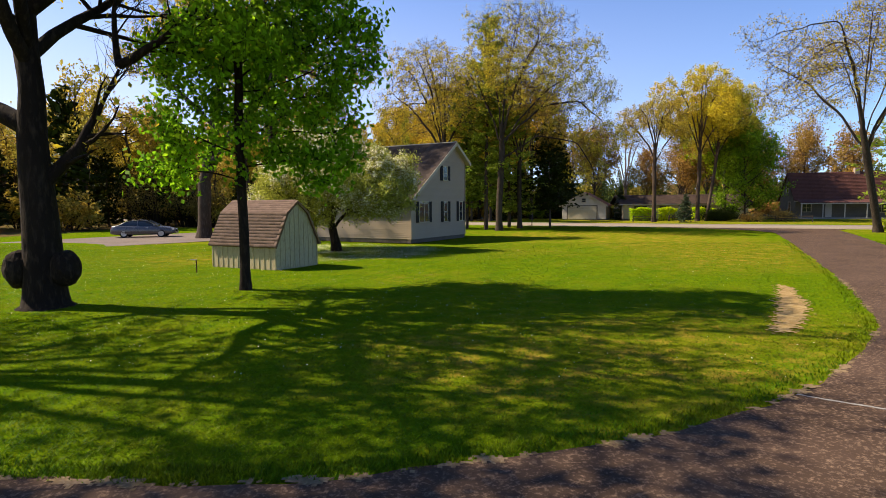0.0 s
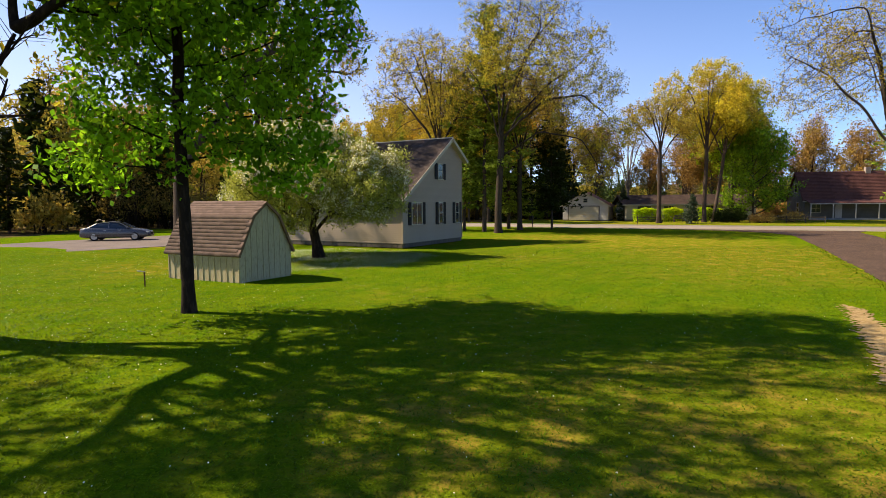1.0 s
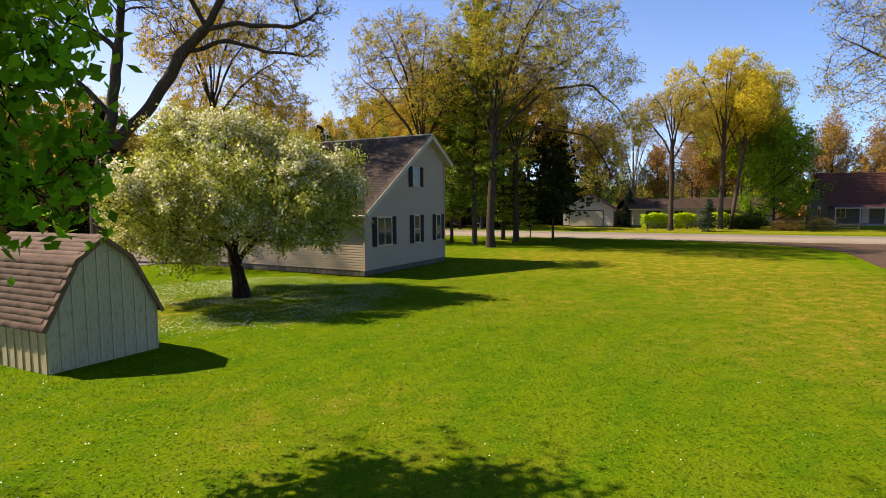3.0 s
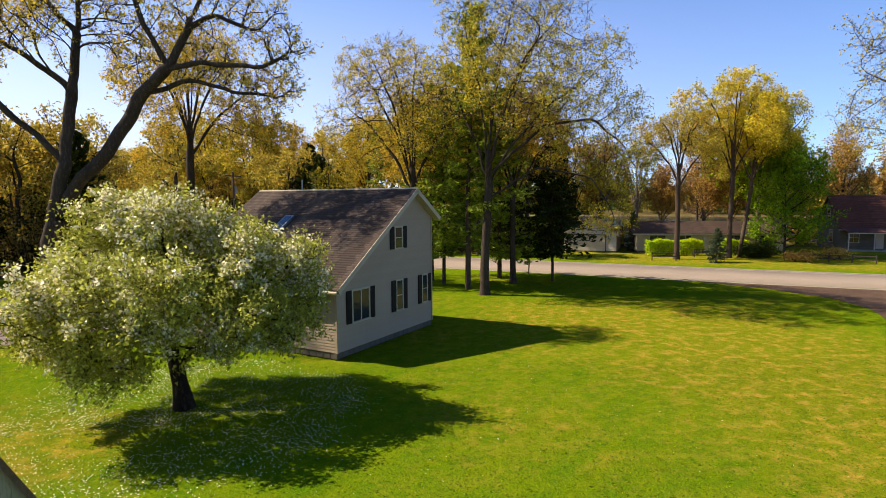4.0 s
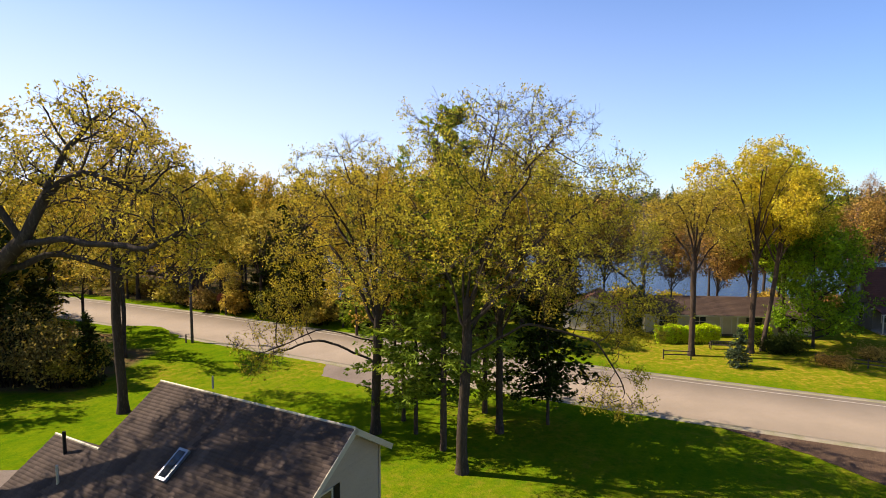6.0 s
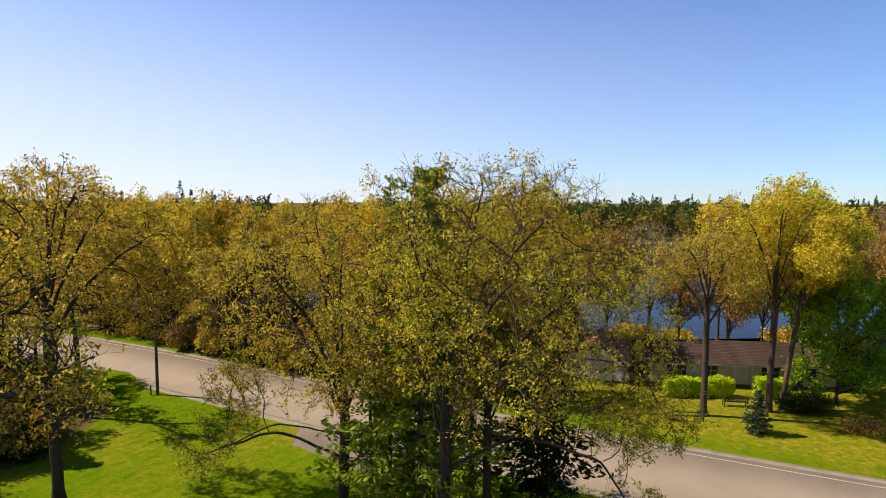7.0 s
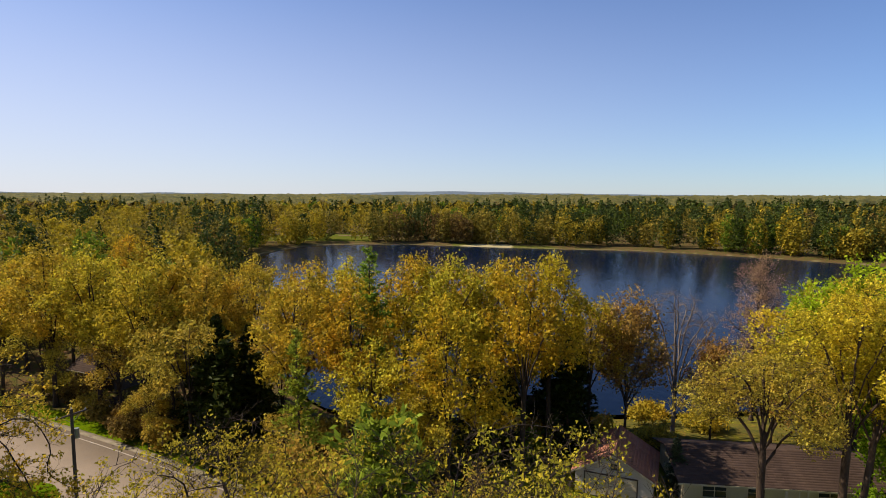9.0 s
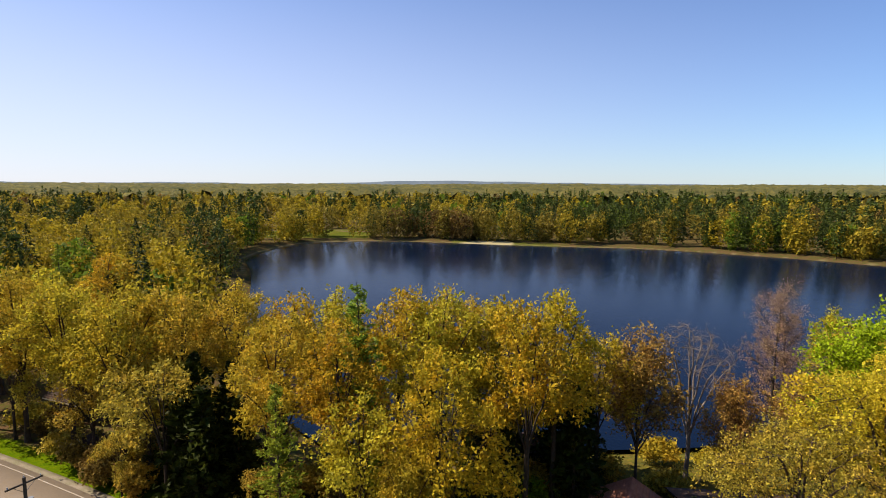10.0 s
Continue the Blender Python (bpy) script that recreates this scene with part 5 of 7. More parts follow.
def plain_house(name, x, y, turn, W, D, wall_h, ridge_h, wall_mat, roof_mat, label, category, ridge_axis="x", over=0.45, boards=0.0):
    """A house with local x along its front (0..W) and y to the back (0..D). Returns its root."""
    root = empty(name, pose(x, y, 0, 0, 0, turn), label, category)
    part("foundation", box((0.03, 0.03, -0.2), (W - 0.03, D - 0.03, 0.25)), BLOCK, root)
    if ridge_axis == "x":
        part("wall", prism([(0, 0.2), (D, 0.2), (D, wall_h), (D / 2, ridge_h - 0.1), (0, wall_h)], "x", 0, W), wall_mat, root)
        k = (ridge_h - wall_h) / (D / 2)
        for s_ in (0, 1):
            ye = -over if not s_ else D + over
            ze = wall_h - k * over + 0.08
            c = [(-over, ye, ze), (W + over, ye, ze), (W + over, D / 2, ridge_h + 0.04), (-over, D / 2, ridge_h + 0.04)]
            part("roof", slab(c if not s_ else c[::-1], 0.12), roof_mat, root)
        lay_courses(root, (-over, -over, wall_h - k * over + 0.08), (1, 0, 0), (0, 1, k), W + 2 * over, math.hypot(D / 2 + over, ridge_h - wall_h + k * over - 0.04), 0.3, roof_mat, 31, 0.6)
        part("fascia", box((-over, -over - 0.03, wall_h - k * over - 0.1), (W + over, -over, wall_h - k * over + 0.06)), TRIM, root)
    else:
        part("wall", prism([(0, 0.2), (W, 0.2), (W, wall_h), (W / 2, ridge_h - 0.1), (0, wall_h)], "y", 0, D), wall_mat, root)
        k = (ridge_h - wall_h) / (W / 2)
        for s_ in (0, 1):
            xe = -over if not s_ else W + over
            ze = wall_h - k * over + 0.08
            c = [(xe, -over, ze), (W / 2, -over, ridge_h + 0.04), (W / 2, D + over, ridge_h + 0.04), (xe, D + over, ze)]
            part("roof", slab(c if s_ else c[::-1], 0.12), roof_mat, root)
            d = Vector((W / 2 - xe, 0, ridge_h + 0.04 - ze))
            if s_:
                lay_courses(root, (xe, -over, ze), (0, 1, 0), d, D + 2 * over, d.length, 0.3, roof_mat, 33, 0.6)
            else:
                lay_courses(root, (xe, D + over, ze), (0, -1, 0), d, D + 2 * over, d.length, 0.3, roof_mat, 34, 0.6)
            bm = prism([(xe, ze), (W / 2, ridge_h + 0.04), (W / 2, ridge_h - 0.16), (xe, ze - 0.2)], "y", -over - 0.03, -over)
            part("rake_board", bm, TRIM, root)
    if boards:
        z = 0.2
        while z < wall_h - 0.05:
            part("clapboard", prism([(-0.022, z), (-0.006, z + boards), (0.0, z + boards), (0.0, z)], "x", 0, W), wall_mat, root)
            z += boards
    return root


def front_box(root, name, x0, x1, z0, z1, depth, material, label="", parent=None):
    return part(name, box((x0, -depth, z0), (x1, 0.0, z1), 0.0), material, parent or root, label)


def build_garage():
    r = plain_house("garage", 19.3, 91.2, -22.6, 6.8, 6.3, 2.4, 4.35, WALL_WHITE, SHINGLE_RUST, "white detached garage with a rust-red roof", "garage", "y", 0.35, 0.2)
    d = new("garage_door")
    d.parent = r
    for i in range(4):
        part("door_panel", box((0.9, -0.06, 0.12 + i * 0.52), (5.4, -0.02, 0.61 + i * 0.52), 0.012), TRIM, d, "pale sectional door panel")
    for a, b in ((0.78, 0.9), (5.4, 5.52)):
        front_box(r, "door_trim", a, b, 0.1, 2.2, 0.07, WOOD_DARK, parent=d)
    front_box(r, "door_trim", 0.78, 5.52, 2.2, 2.32, 0.072, WOOD_DARK, parent=d)
    window_unit(r, 3.1, 3.7, 2.8, 3.4, lambda a, o, z: (a, -o, z), shutters=False)
    part("side_wall_facing", box((6.8, 0.1, 0.2), (6.82, 6.2, 2.35)), BRICK_TAN, r, "tan facing of the side wall")
    return r


def build_ranch():
    r = plain_house("bungalow", 28.4, 88.9, -7.0, 18.5, 8.0, 2.62, 3.85, WALL_TAN, SHINGLE_GREY, "long low tan bungalow with a grey-brown roof", "house", "x", 0.7, 0.0)
    f = lambda a, o, z: (a, -o, z)
    for a0, a1 in ((1.6, 3.6), (5.4, 6.8), (11.2, 13.0), (15.0, 16.6)):
        window_unit(r, a0, a1, 1.0, 2.2, f, lights=2, shutters=False)
    d = new("door_1")
    d.parent = r
    part("door_leaf", box((8.7, -0.05, 0.25), (9.6, -0.01, 2.25)), TRIM, d, "cream front door")
    part("door_frame", box((8.6, -0.04, 0.25), (8.7, 0.0, 2.35)), WALL_WHITE, d)
    part("door_frame", box((9.6, -0.04, 0.25), (9.7, 0.0, 2.35)), WALL_WHITE, d)
    part("door_knob", rod((9.5, -0.05, 1.2), (9.5, -0.10, 1.2), 0.035, 8), STEEL, d)
    for xx in (8.2, 10.0):
        part("porch_post", box((xx, -0.65, 0.0), (xx + 0.12, -0.53, 2.4)), WALL_WHITE, r)
    return r


def build_red_house():
    r = plain_house("cottage", 56.0, 90.0, -14.0, 15.0, 7.5, 3.1, 7.3, WALL_GREY, SHINGLE_RED, "grey-green cottage with a dark red roof and a front porch", "house", "x", 0.3, 0.22)
    f = lambda a, o, z: (a, -o, z)
    # porch roof, posts and floor along the front
    k = (7.3 - 3.1) / 3.75
    part("porch_roof", slab([(0.0, -2.3, 2.55), (15.2, -2.3, 2.55), (15.2, -0.28, 3.0), (0.0, -0.28, 3.0)], 0.1), SHINGLE_RED, r)
    part("porch_beam", box((0.0, -2.3, 2.32), (15.2, -2.18, 2.46)), WALL_WHITE, r)
    part("porch_floor", box((0.0, -2.3, 0.0), (15.2, 0.0, 0.22)), CONCRETE, r)
    for i in range(6):
        part("porch_post", box((0.1 + i * 2.95, -2.28, 0.2), (0.22 + i * 2.95, -2.16, 2.34)), WALL_WHITE, r)
    window_unit(r, 1.0, 2.2, 1.1, 2.3, f, lights=2, shutters=False)
    window_unit(r, 11.0, 12.6, 1.0, 2.3, f, lights=2, shutters=False)
    d = new("door_2")
    d.parent = r
    part("door_leaf", box((4.2, -0.05, 0.25), (5.1, -0.01, 2.3)), WALL_WHITE, d, "pale front door")
    part("door_knob", rod((5.0, -0.05, 1.2), (5.0, -0.1, 1.2), 0.035, 8), STEEL, d)
    side = lambda a, o, z: (-o, a, z)
    window_unit(r, 3.2, 4.2, 4.2, 5.5, side, shutters=False)
    window_unit(r, 2.2, 3.2, 1.0, 2.6, side, shutters=False)
    part("chimney", box((9.4, 3.4, 6.6), (10.1, 4.1, 8.0), 0.02), BRICK_TAN, r)
    return r


def build_outbuilding():
    r = plain_house("outbuilding", 10.0, 105.5, -6.0, 8.5, 5.0, 2.3, 3.4, WALL_WHITE, SHINGLE_GREY, "small white outbuilding among the trees", "outbuilding", "x", 0.3, 0.2)
    window_unit(r, 1.2, 2.2, 1.0, 1.9, lambda a, o, z: (a, -o, z), shutters=False)
    window_unit(r, 5.4, 6.4, 1.0, 1.9, lambda a, o, z: (a, -o, z), shutters=False)
    return r


def build_cabin():
    r = plain_house("cabin", -46.5, 121.0, -24.0, 9.0, 6.0, 2.5, 4.6, WOOD_DARK, SHINGLE_GREY, "dark brown cabin in the woods beyond the road", "cabin", "x", 0.4, 0.25)
    window_unit(r, 1.4, 2.6, 1.0, 2.0, lambda a, o, z: (a, -o, z), shutters=False)
    r2 = plain_house("tool_hut", -34.6, 107.8, -24.0, 2.4, 2.4, 2.0, 2.7, WOOD_BROWN, SHINGLE_GREY, "small orange-brown wooden hut by the roadside", "hut", "y", 0.15, 0.2)
    d = new("door_3")
    d.parent = r2
    part("door_leaf", box((0.8, -0.06, 0.2), (1.6, -0.025, 1.9)), WOOD_DARK, d)


# ---- the car ----
def build_car():
    root = empty("car", pose(-25.3, 48.35, 0.02, 0, 0, 14.0), "blue-grey four-door saloon parked on the side driveway", "car")
    L, Wd = 4.9, 0.92
    # body: cross sections from tail (x=-L/2) to nose
    stations = [(-2.45, 0.42, 0.80, 0.78), (-2.38, 0.30, 0.95, 0.86), (-2.0, 0.24, 1.02, 0.91), (-1.2, 0.22, 0.98, 0.92), (0.0, 0.22, 0.95, 0.92), (1.0, 0.22, 0.93, 0.92), (1.7, 0.23, 0.86, 0.90), (2.2, 0.27, 0.74, 0.84), (2.42, 0.34, 0.62, 0.74), (2.47, 0.42, 0.54, 0.66)]
    bm = bmesh.new()
    rings = []
    for x, zl, zh, hw in stations:
        prof = [(-hw * 0.92, zl), (-hw, zl + 0.12), (-hw * 1.0, (zl + zh) * 0.52), (-hw * 0.95, zh - 0.07), (-hw * 0.86, zh), (0, zh + 0.03), (hw * 0.86, zh), (hw * 0.95, zh - 0.07), (hw * 1.0, (zl + zh) * 0.52), (hw, zl + 0.12), (hw * 0.92, zl)]
        rings.append([bm.verts.new((x, p[0], p[1])) for p in prof])
    for r0, r1 in zip(rings[:-1], rings[1:]):
        for i in range(len(r0)):
            j = (i + 1) % len(r0)
            bm.faces.new((r0[i], r0[j], r1[j], r1[i]))
    bm.faces.new(rings[0][::-1])
    bm.faces.new(rings[-1])
    body = part("body", bm, CAR_PAINT, root)
    for p in body.data.polygons:
        p.use_smooth = True
    # cabin: panes between the pillars, roof above
    def pane(segments, strips):
        bm_ = bmesh.new()
        st = [(-1.95, 0.72, 0.98), (-1.25, 0.64, 1.33), (-0.35, 0.62, 1.45), (0.25, 0.63, 1.40), (1.20, 0.76, 0.94)]
        hb = 0.80
        for k in segments:
            quad = []
            for x, hw, zt in (st[k], st[k + 1]):
                zm = 0.90 + (zt - 0.9) * 0.6
                quad.append([(x, -hb, 0.90), (x, -(hw + hb) / 2, zm), (x, -hw * 0.93, zt - 0.03), (x, 0, zt), (x, hw * 0.93, zt - 0.03), (x, (hw + hb) / 2, zm), (x, hb, 0.90)])
            for i in strips:
                bm_.faces.new([bm_.verts.new(v) for v in (quad[0][i], quad[0][i + 1], quad[1][i + 1], quad[1][i])])
        bmesh.ops.remove_doubles(bm_, verts=bm_.verts, dist=1e-5)
        return bm_
    part("windscreen", pane((3,), (2, 3)), GLASS, root, "sloping tinted windscreen")
    part("rear_window", pane((0,), (2, 3)), GLASS, root, "sloping tinted rear window")
    for strips in ((0, 1), (4, 5)):
        part("side_window", pane((0, 1), strips), GLASS, root, "dark tinted side window")
        part("side_window", pane((2, 3), strips), GLASS, root, "dark tinted side window")
    part("headlining", pane((1, 2), (2, 3)), TYRE, root, "dark headlining under the roof")
    bm = bmesh.new()
    for x0, hw0, z0_, x1, hw1, z1_ in ((-1.27, 0.60, 1.335, -0.35, 0.585, 1.455), (-0.35, 0.585, 1.455, 0.27, 0.60, 1.405)):
        vs = [bm.verts.new(v) for v in ((x0, -hw0, z0_), (x1, -hw1, z1_), (x1, 0, z1_ + 0.04), (x0, 0, z0_ + 0.04), (x0, hw0, z0_), (x1, hw1, z1_))]
        bm.faces.new((vs[0], vs[1], vs[2], vs[3]))
        bm.faces.new((vs[3], vs[2], vs[5], vs[4]))
    part("roof", bm, CAR_PAINT, root)
    for s_ in (-1, 1):
        for x0, z0_, x1, z1_ in ((-1.97, 0.98, -1.26, 1.34), (-0.42, 0.95, -0.40, 1.43), (1.22, 0.94, 0.26, 1.41)):
            part("pillar", rod((x0, s_ * 0.80, z0_ - 0.03), (x1, s_ * 0.60, z1_), 0.035, 6), CAR_PAINT, root)
        part("side_mirror", box((0.85, s_ * 0.90 - 0.08, 0.96), (1.0, s_ * 0.90 + 0.08, 1.08), 0.03), CAR_PAINT, root)
        part("headlight", box((2.18, s_ * 0.62 - 0.16, 0.60), (2.40, s_ * 0.62 + 0.16, 0.70), 0.02), LAMP_CLEAR, root)
        part("tail_light", box((-2.44, s_ * 0.66 - 0.14, 0.76), (-2.30, s_ * 0.66 + 0.14, 0.90), 0.02), LAMP_RED, root)
        part("door_trim", box((-1.6, s_ * 0.918 - 0.012, 0.44), (1.4, s_ * 0.918 + 0.012, 0.47)), TYRE, root)
        for dx in (-0.75, 0.25):
            part("door_handle", box((dx, s_ * 0.90 - 0.02, 0.80), (dx + 0.2, s_ * 0.90 + 0.02, 0.83), 0.006), ALLOY, root)
    part("bumper", box((2.40, -0.62, 0.28), (2.50, 0.62, 0.44), 0.03), CAR_PAINT, root)
    part("bumper", box((-2.50, -0.72, 0.34), (-2.40, 0.72, 0.52), 0.03), CAR_PAINT, root)
    part("grille", box((2.44, -0.34, 0.46), (2.485, 0.34, 0.60), 0.01), TYRE, root)
    for x in (-1.43, 1.42):
        for s_ in (-1, 1):
            wh = new("wheel")
            wh.parent = root
            wh.matrix_basis = pose(x, s_ * 0.80, 0.325)
            bm = bmesh.new()
            bmesh.ops.create_cone(bm, cap_ends=True, segments=24, radius1=0.325, radius2=0.325, depth=0.22, matrix=pose(0, 0, 0, 90))
            bmesh.ops.bevel(bm, geom=[e for e in bm.edges if abs(e.verts[0].co.y - e.verts[1].co.y) < 1e-4], offset=0.03, segments=1, affect="EDGES")
            part("tyre", bm, TYRE, wh)
            bm = bmesh.new()
            bmesh.ops.create_cone(bm, cap_ends=True, segments=20, radius1=0.215, radius2=0.215, depth=0.02, matrix=pose(0, s_ * 0.108, 0, 90))
            for i in range(5):
                a = i * 2 * math.pi / 5
                rod((0, s_ * 0.122, 0), (0.2 * math.cos(a), s_ * 0.118, 0.2 * math.sin(a)), 0.022, 5, bm=bm)
            part("rim", bm, ALLOY, wh)
    return root


# ---- small things of the yard and the roadside ----
def build_stake():
    r = empty("standpipe", pose(-9.63, 22.07, 0), "short rusty standpipe with a bent top in the lawn", "pipe")
    part("pipe", rod((0, 0, -0.1), (0, 0, 0.52), 0.022, 8), RUST, r)
    part("elbow", rod((0.02, 0.0, 0.51), (-0.24, 0.02, 0.535), 0.02, 8), STEEL, r)
    part("coupling", rod((0, 0, 0.40), (0, 0, 0.46), 0.03, 8), RUST, r)


def build_pole():
    r = empty("utility_pole", pose(-22.73, 84.85, 0, 0, 0, -26), "weathered wooden utility pole with a crossarm and a grey transformer", "utility pole")
    part("pole", rod((0, 0, -0.5), (0, 0, 10.4), 0.16, 12, 0.11), WOOD_POLE, r)
    part("crossarm", box((-0.06, -1.25, 9.9), (0.06, 1.25, 10.02), 0.01), WOOD_POLE, r)
    for yy in (-1.1, 0.0, 1.1):
        part("insulator", rod((0, yy, 10.02 if yy else 10.4), (0, yy, 10.18 if yy else 10.56), 0.045, 8, 0.03), LAMP_CLEAR, r)
    tr = part("transformer", rod((-0.02, 0.33, 7.9), (-0.02, 0.33, 8.7), 0.19, 14), STEEL, r, "grey transformer can")
    part("bracket", box((-0.05, 0.05, 8.2), (0.05, 0.2, 8.4)), STEEL, r)
    part("brace", rod((0, -0.75, 9.92), (0, -0.05, 9.3), 0.018, 5), STEEL, r)
    part("brace", rod((0, 0.75, 9.92), (0, 0.05, 9.3), 0.018, 5), STEEL, r)
    part("ground_marker", box((-0.5, -0.5, 0.0), (-0.38, -0.38, 0.95), 0.01), WOOD_DARK, r)


def build_sign():
    r = empty("roadside_sign", pose(-26.1, 102.2, 0, 0, 0, -22), "red-stained wooden sign on two posts beside the road", "sign")
    for xx in (-0.62, 0.62):
        part("post", box((xx - 0.06, -0.06, -0.2), (xx + 0.06, 0.06, 1.9), 0.01), WOOD_DARK, r)
    part("board", box((-0.75, -0.10, 1.35), (0.75, -0.05, 2.25), 0.015), SIGN_RED, r)
    part("cap", prism([(-0.9, 2.22), (0.9, 2.22), (0.0, 2.62)], "y", -0.14, 0.1), SIGN_RED, r)


def build_bench():
    r = empty("garden_bench", pose(33.85, 81.9, 0, 0, 0, 172), "brown slatted wooden garden bench under the trees", "bench")
    for i in range(4):
        part("seat_slat", box((-1.1, -0.28 + i * 0.14, 0.42), (1.1, -0.17 + i * 0.14, 0.455), 0.006), WOOD_DARK, r)
    part("back_rail", box((-1.1, 0.27, 0.86), (1.1, 0.32, 0.94), 0.008), WOOD_DARK, r)
    part("back_rail", box((-1.1, 0.27, 0.48), (1.1, 0.32, 0.55), 0.008), WOOD_DARK, r)
    for i in range(13):
        part("back_slat", box((-1.04 + i * 0.165, 0.28, 0.55), (-0.97 + i * 0.165, 0.305, 0.86)), WOOD_DARK, r)
    for xx in (-1.08, 1.0):
        for yy in (-0.27, 0.25):
            part("leg", box((xx, yy, 0.0), (xx + 0.08, yy + 0.07, 0.62 if yy < 0 else 0.9), 0.006), WOOD_DARK, r)
        part("arm", box((xx - 0.01, -0.3, 0.62), (xx + 0.09, 0.3, 0.66), 0.006), WOOD_DARK, r)


def build_fence(x0, y0, x1, y1, label, rails=(0.45, 0.8), h=0.95, spacing=2.2, name="rail_fence"):
    d = Vector((x1 - x0, y1 - y0, 0))
    n = max(1, round(d.length / spacing))
    r = empty(name, pose(x0, y0, 0, 0, 0, math.degrees(math.atan2(d.y, d.x))), label, "fence")
    for i in range(n + 1):
        part("post", box((i * d.length / n - 0.05, -0.05, -0.2), (i * d.length / n + 0.05, 0.05, h), 0.01), WOOD_DARK, r)
    for z in rails:
        for i in range(n):
            part("rail", box((i * d.length / n, -0.03, z - 0.05), ((i + 1) * d.length / n, 0.03, z + 0.05), 0.01), WOOD_DARK, r)


def build_mailbox():
    r = empty("mailbox", pose(10.56, 66.6, 0, 0, 0, -26), "dark mailbox on a leaning wooden post", "mailbox")
    part("post", rod((0, 0, -0.2), (0.06, 0, 1.05), 0.06, 8), WOOD_DARK, r)
    bm = prism([(-0.11, 1.05), (0.11, 1.05), (0.11, 1.2)] + [(0.11 * math.cos(a), 1.2 + 0.11 * math.sin(a)) for a in (0.5, 1.05, 1.57, 2.1, 2.64)] + [(-0.11, 1.2)], "y", -0.28, 0.28)
    bx = part("box", bm, SHUTTER, r)
    part("flag", box((0.115, -0.05, 1.18), (0.125, 0.1, 1.23)), LAMP_RED, bx)
    part("door", box((-0.10, -0.295, 1.06), (0.10, -0.282, 1.26), 0.004), SHUTTER, bx)


build_house()
build_shed()
build_garage()
build_ranch()
build_red_house()
build_outbuilding()
build_cabin()
build_car()
build_stake()
build_pole()
build_sign()
build_bench()
build_fence(26.4, 78.3, 29.0, 78.0, "low weathered rail fence on the verge")
build_fence(40.5, 76.8, 47.5, 72.6, "old weathered rail fence beside the road")
build_mailbox()


# ---- trees of the yard ----
def build_burl_oak():
    """The big oak with burls low on its trunk."""
    rng = np.random.default_rng(41)
    H = 16.0
    limbs = [(4.6, -4.8, 0.6, 9.5, 0.27), (5.6, -2.2, 1.6, 13.0, 0.26), (3.1, 1.7, 0.9, 6.4, 0.20), (6.2, 1.0, -3.2, 12.0, 0.20), (7.5, 3.2, 0.6, 11.5, 0.20), (8.5, -2.0, -6.6, 13.0, 0.18), (7.0, -6.0, -4.0, 12.0, 0.2), (9.5, 1.2, 3.0, 14.0, 0.16), (8.8, -3.5, 5.5, 15.0, 0.16)]
    w, an, wy = grow(rng, H, 6.6, 7.0, 0.50, n1=12, n2=9, n3=8, dome=True, trunk_to=0.62, twig=1.1, limbs=limbs, sides=14, lean=(-0.2, 0.3))
    # the right fork goes on outward
    for p, q, r in (((1.7, 0.9, 6.4), (4.2, 0.4, 7.8), 0.13), ((1.7, 0.9, 6.4), (1.3, 1.8, 8.8), 0.10), ((4.2, 0.4, 7.8), (6.4, -0.6, 9.2), 0.07)):
        p, q = np.array(p), np.array(q)
        cp = curve(p, q, (p + q) / 2 + np.array([0, 0, -0.3]), 7, 0.09, rng)
        w.tube(cp, np.linspace(r, r * 0.35, 7), 6)
        for i in range(10):
            o, tg = along(cp, 0.3 + 0.07 * i)
            dr = unit(tg + unit(rng.normal(0, 1, 3)) * 0.95 + np.array([0, 0, 0.3]))
            e = o + dr * rng.uniform(0.9, 2.0)
            bp = curve(o, e, (o + e) / 2 + rng.normal(0, 0.12, 3), 5, 0.06, rng)
            w.tube(bp, np.linspace(0.03, 0.006, 5), 4)
            for k in range(6):
                q3, t3 = along(bp, 0.3 + 0.11 * k)
                d3 = unit(t3 + unit(rng.normal(0, 1, 3)))
                w.tube(np.stack([q3, q3 + d3 * 0.35, q3 + d3 * 0.75 + np.array([0, 0, 0.05])]), [0.009, 0.006, 0.003], 3)
                an = np.concatenate([an, [q3 + d3 * 0.75]])
    root = empty("oak_tree", pose(-10.28, 14.50, 0), "huge dark oak with round burls low on its trunk", "tree")
    an2 = an
    high = an2[:, 2] > 9.0
    full = an2[rng.random(len(an2)) < np.where(high, 0.27, 0.14)]
    tree_parts(root, w, BARK, [("crown", leaves(rng, np.repeat(full, np.where(full[:, 2] > 9.0, 2, 1), axis=0), 2, 0.20, 0.16, 0.5), L_GOLD)])
    for nm, c, r, seed in (("burl", (-0.56, -0.10, 1.04), 0.42, 3), ("burl", (0.58, -0.02, 1.04), 0.40, 4)):
        bm = bmesh.new()
        bmesh.ops.create_icosphere(bm, subdivisions=3, radius=1.0)
        for v in bm.verts:
            k = 1 + 0.10 * noise.noise(v.co * 2.2 + Vector((seed, 0, 0))) + 0.05 * noise.noise(v.co * 6.0)
            v.co = Vector((v.co.x * r * 0.85 * k, v.co.y * r * 1.0 * k, v.co.z * r * 1.18 * k)) + Vector(c)
        part(nm, bm, BARK, root, "rough round burl")
    return root


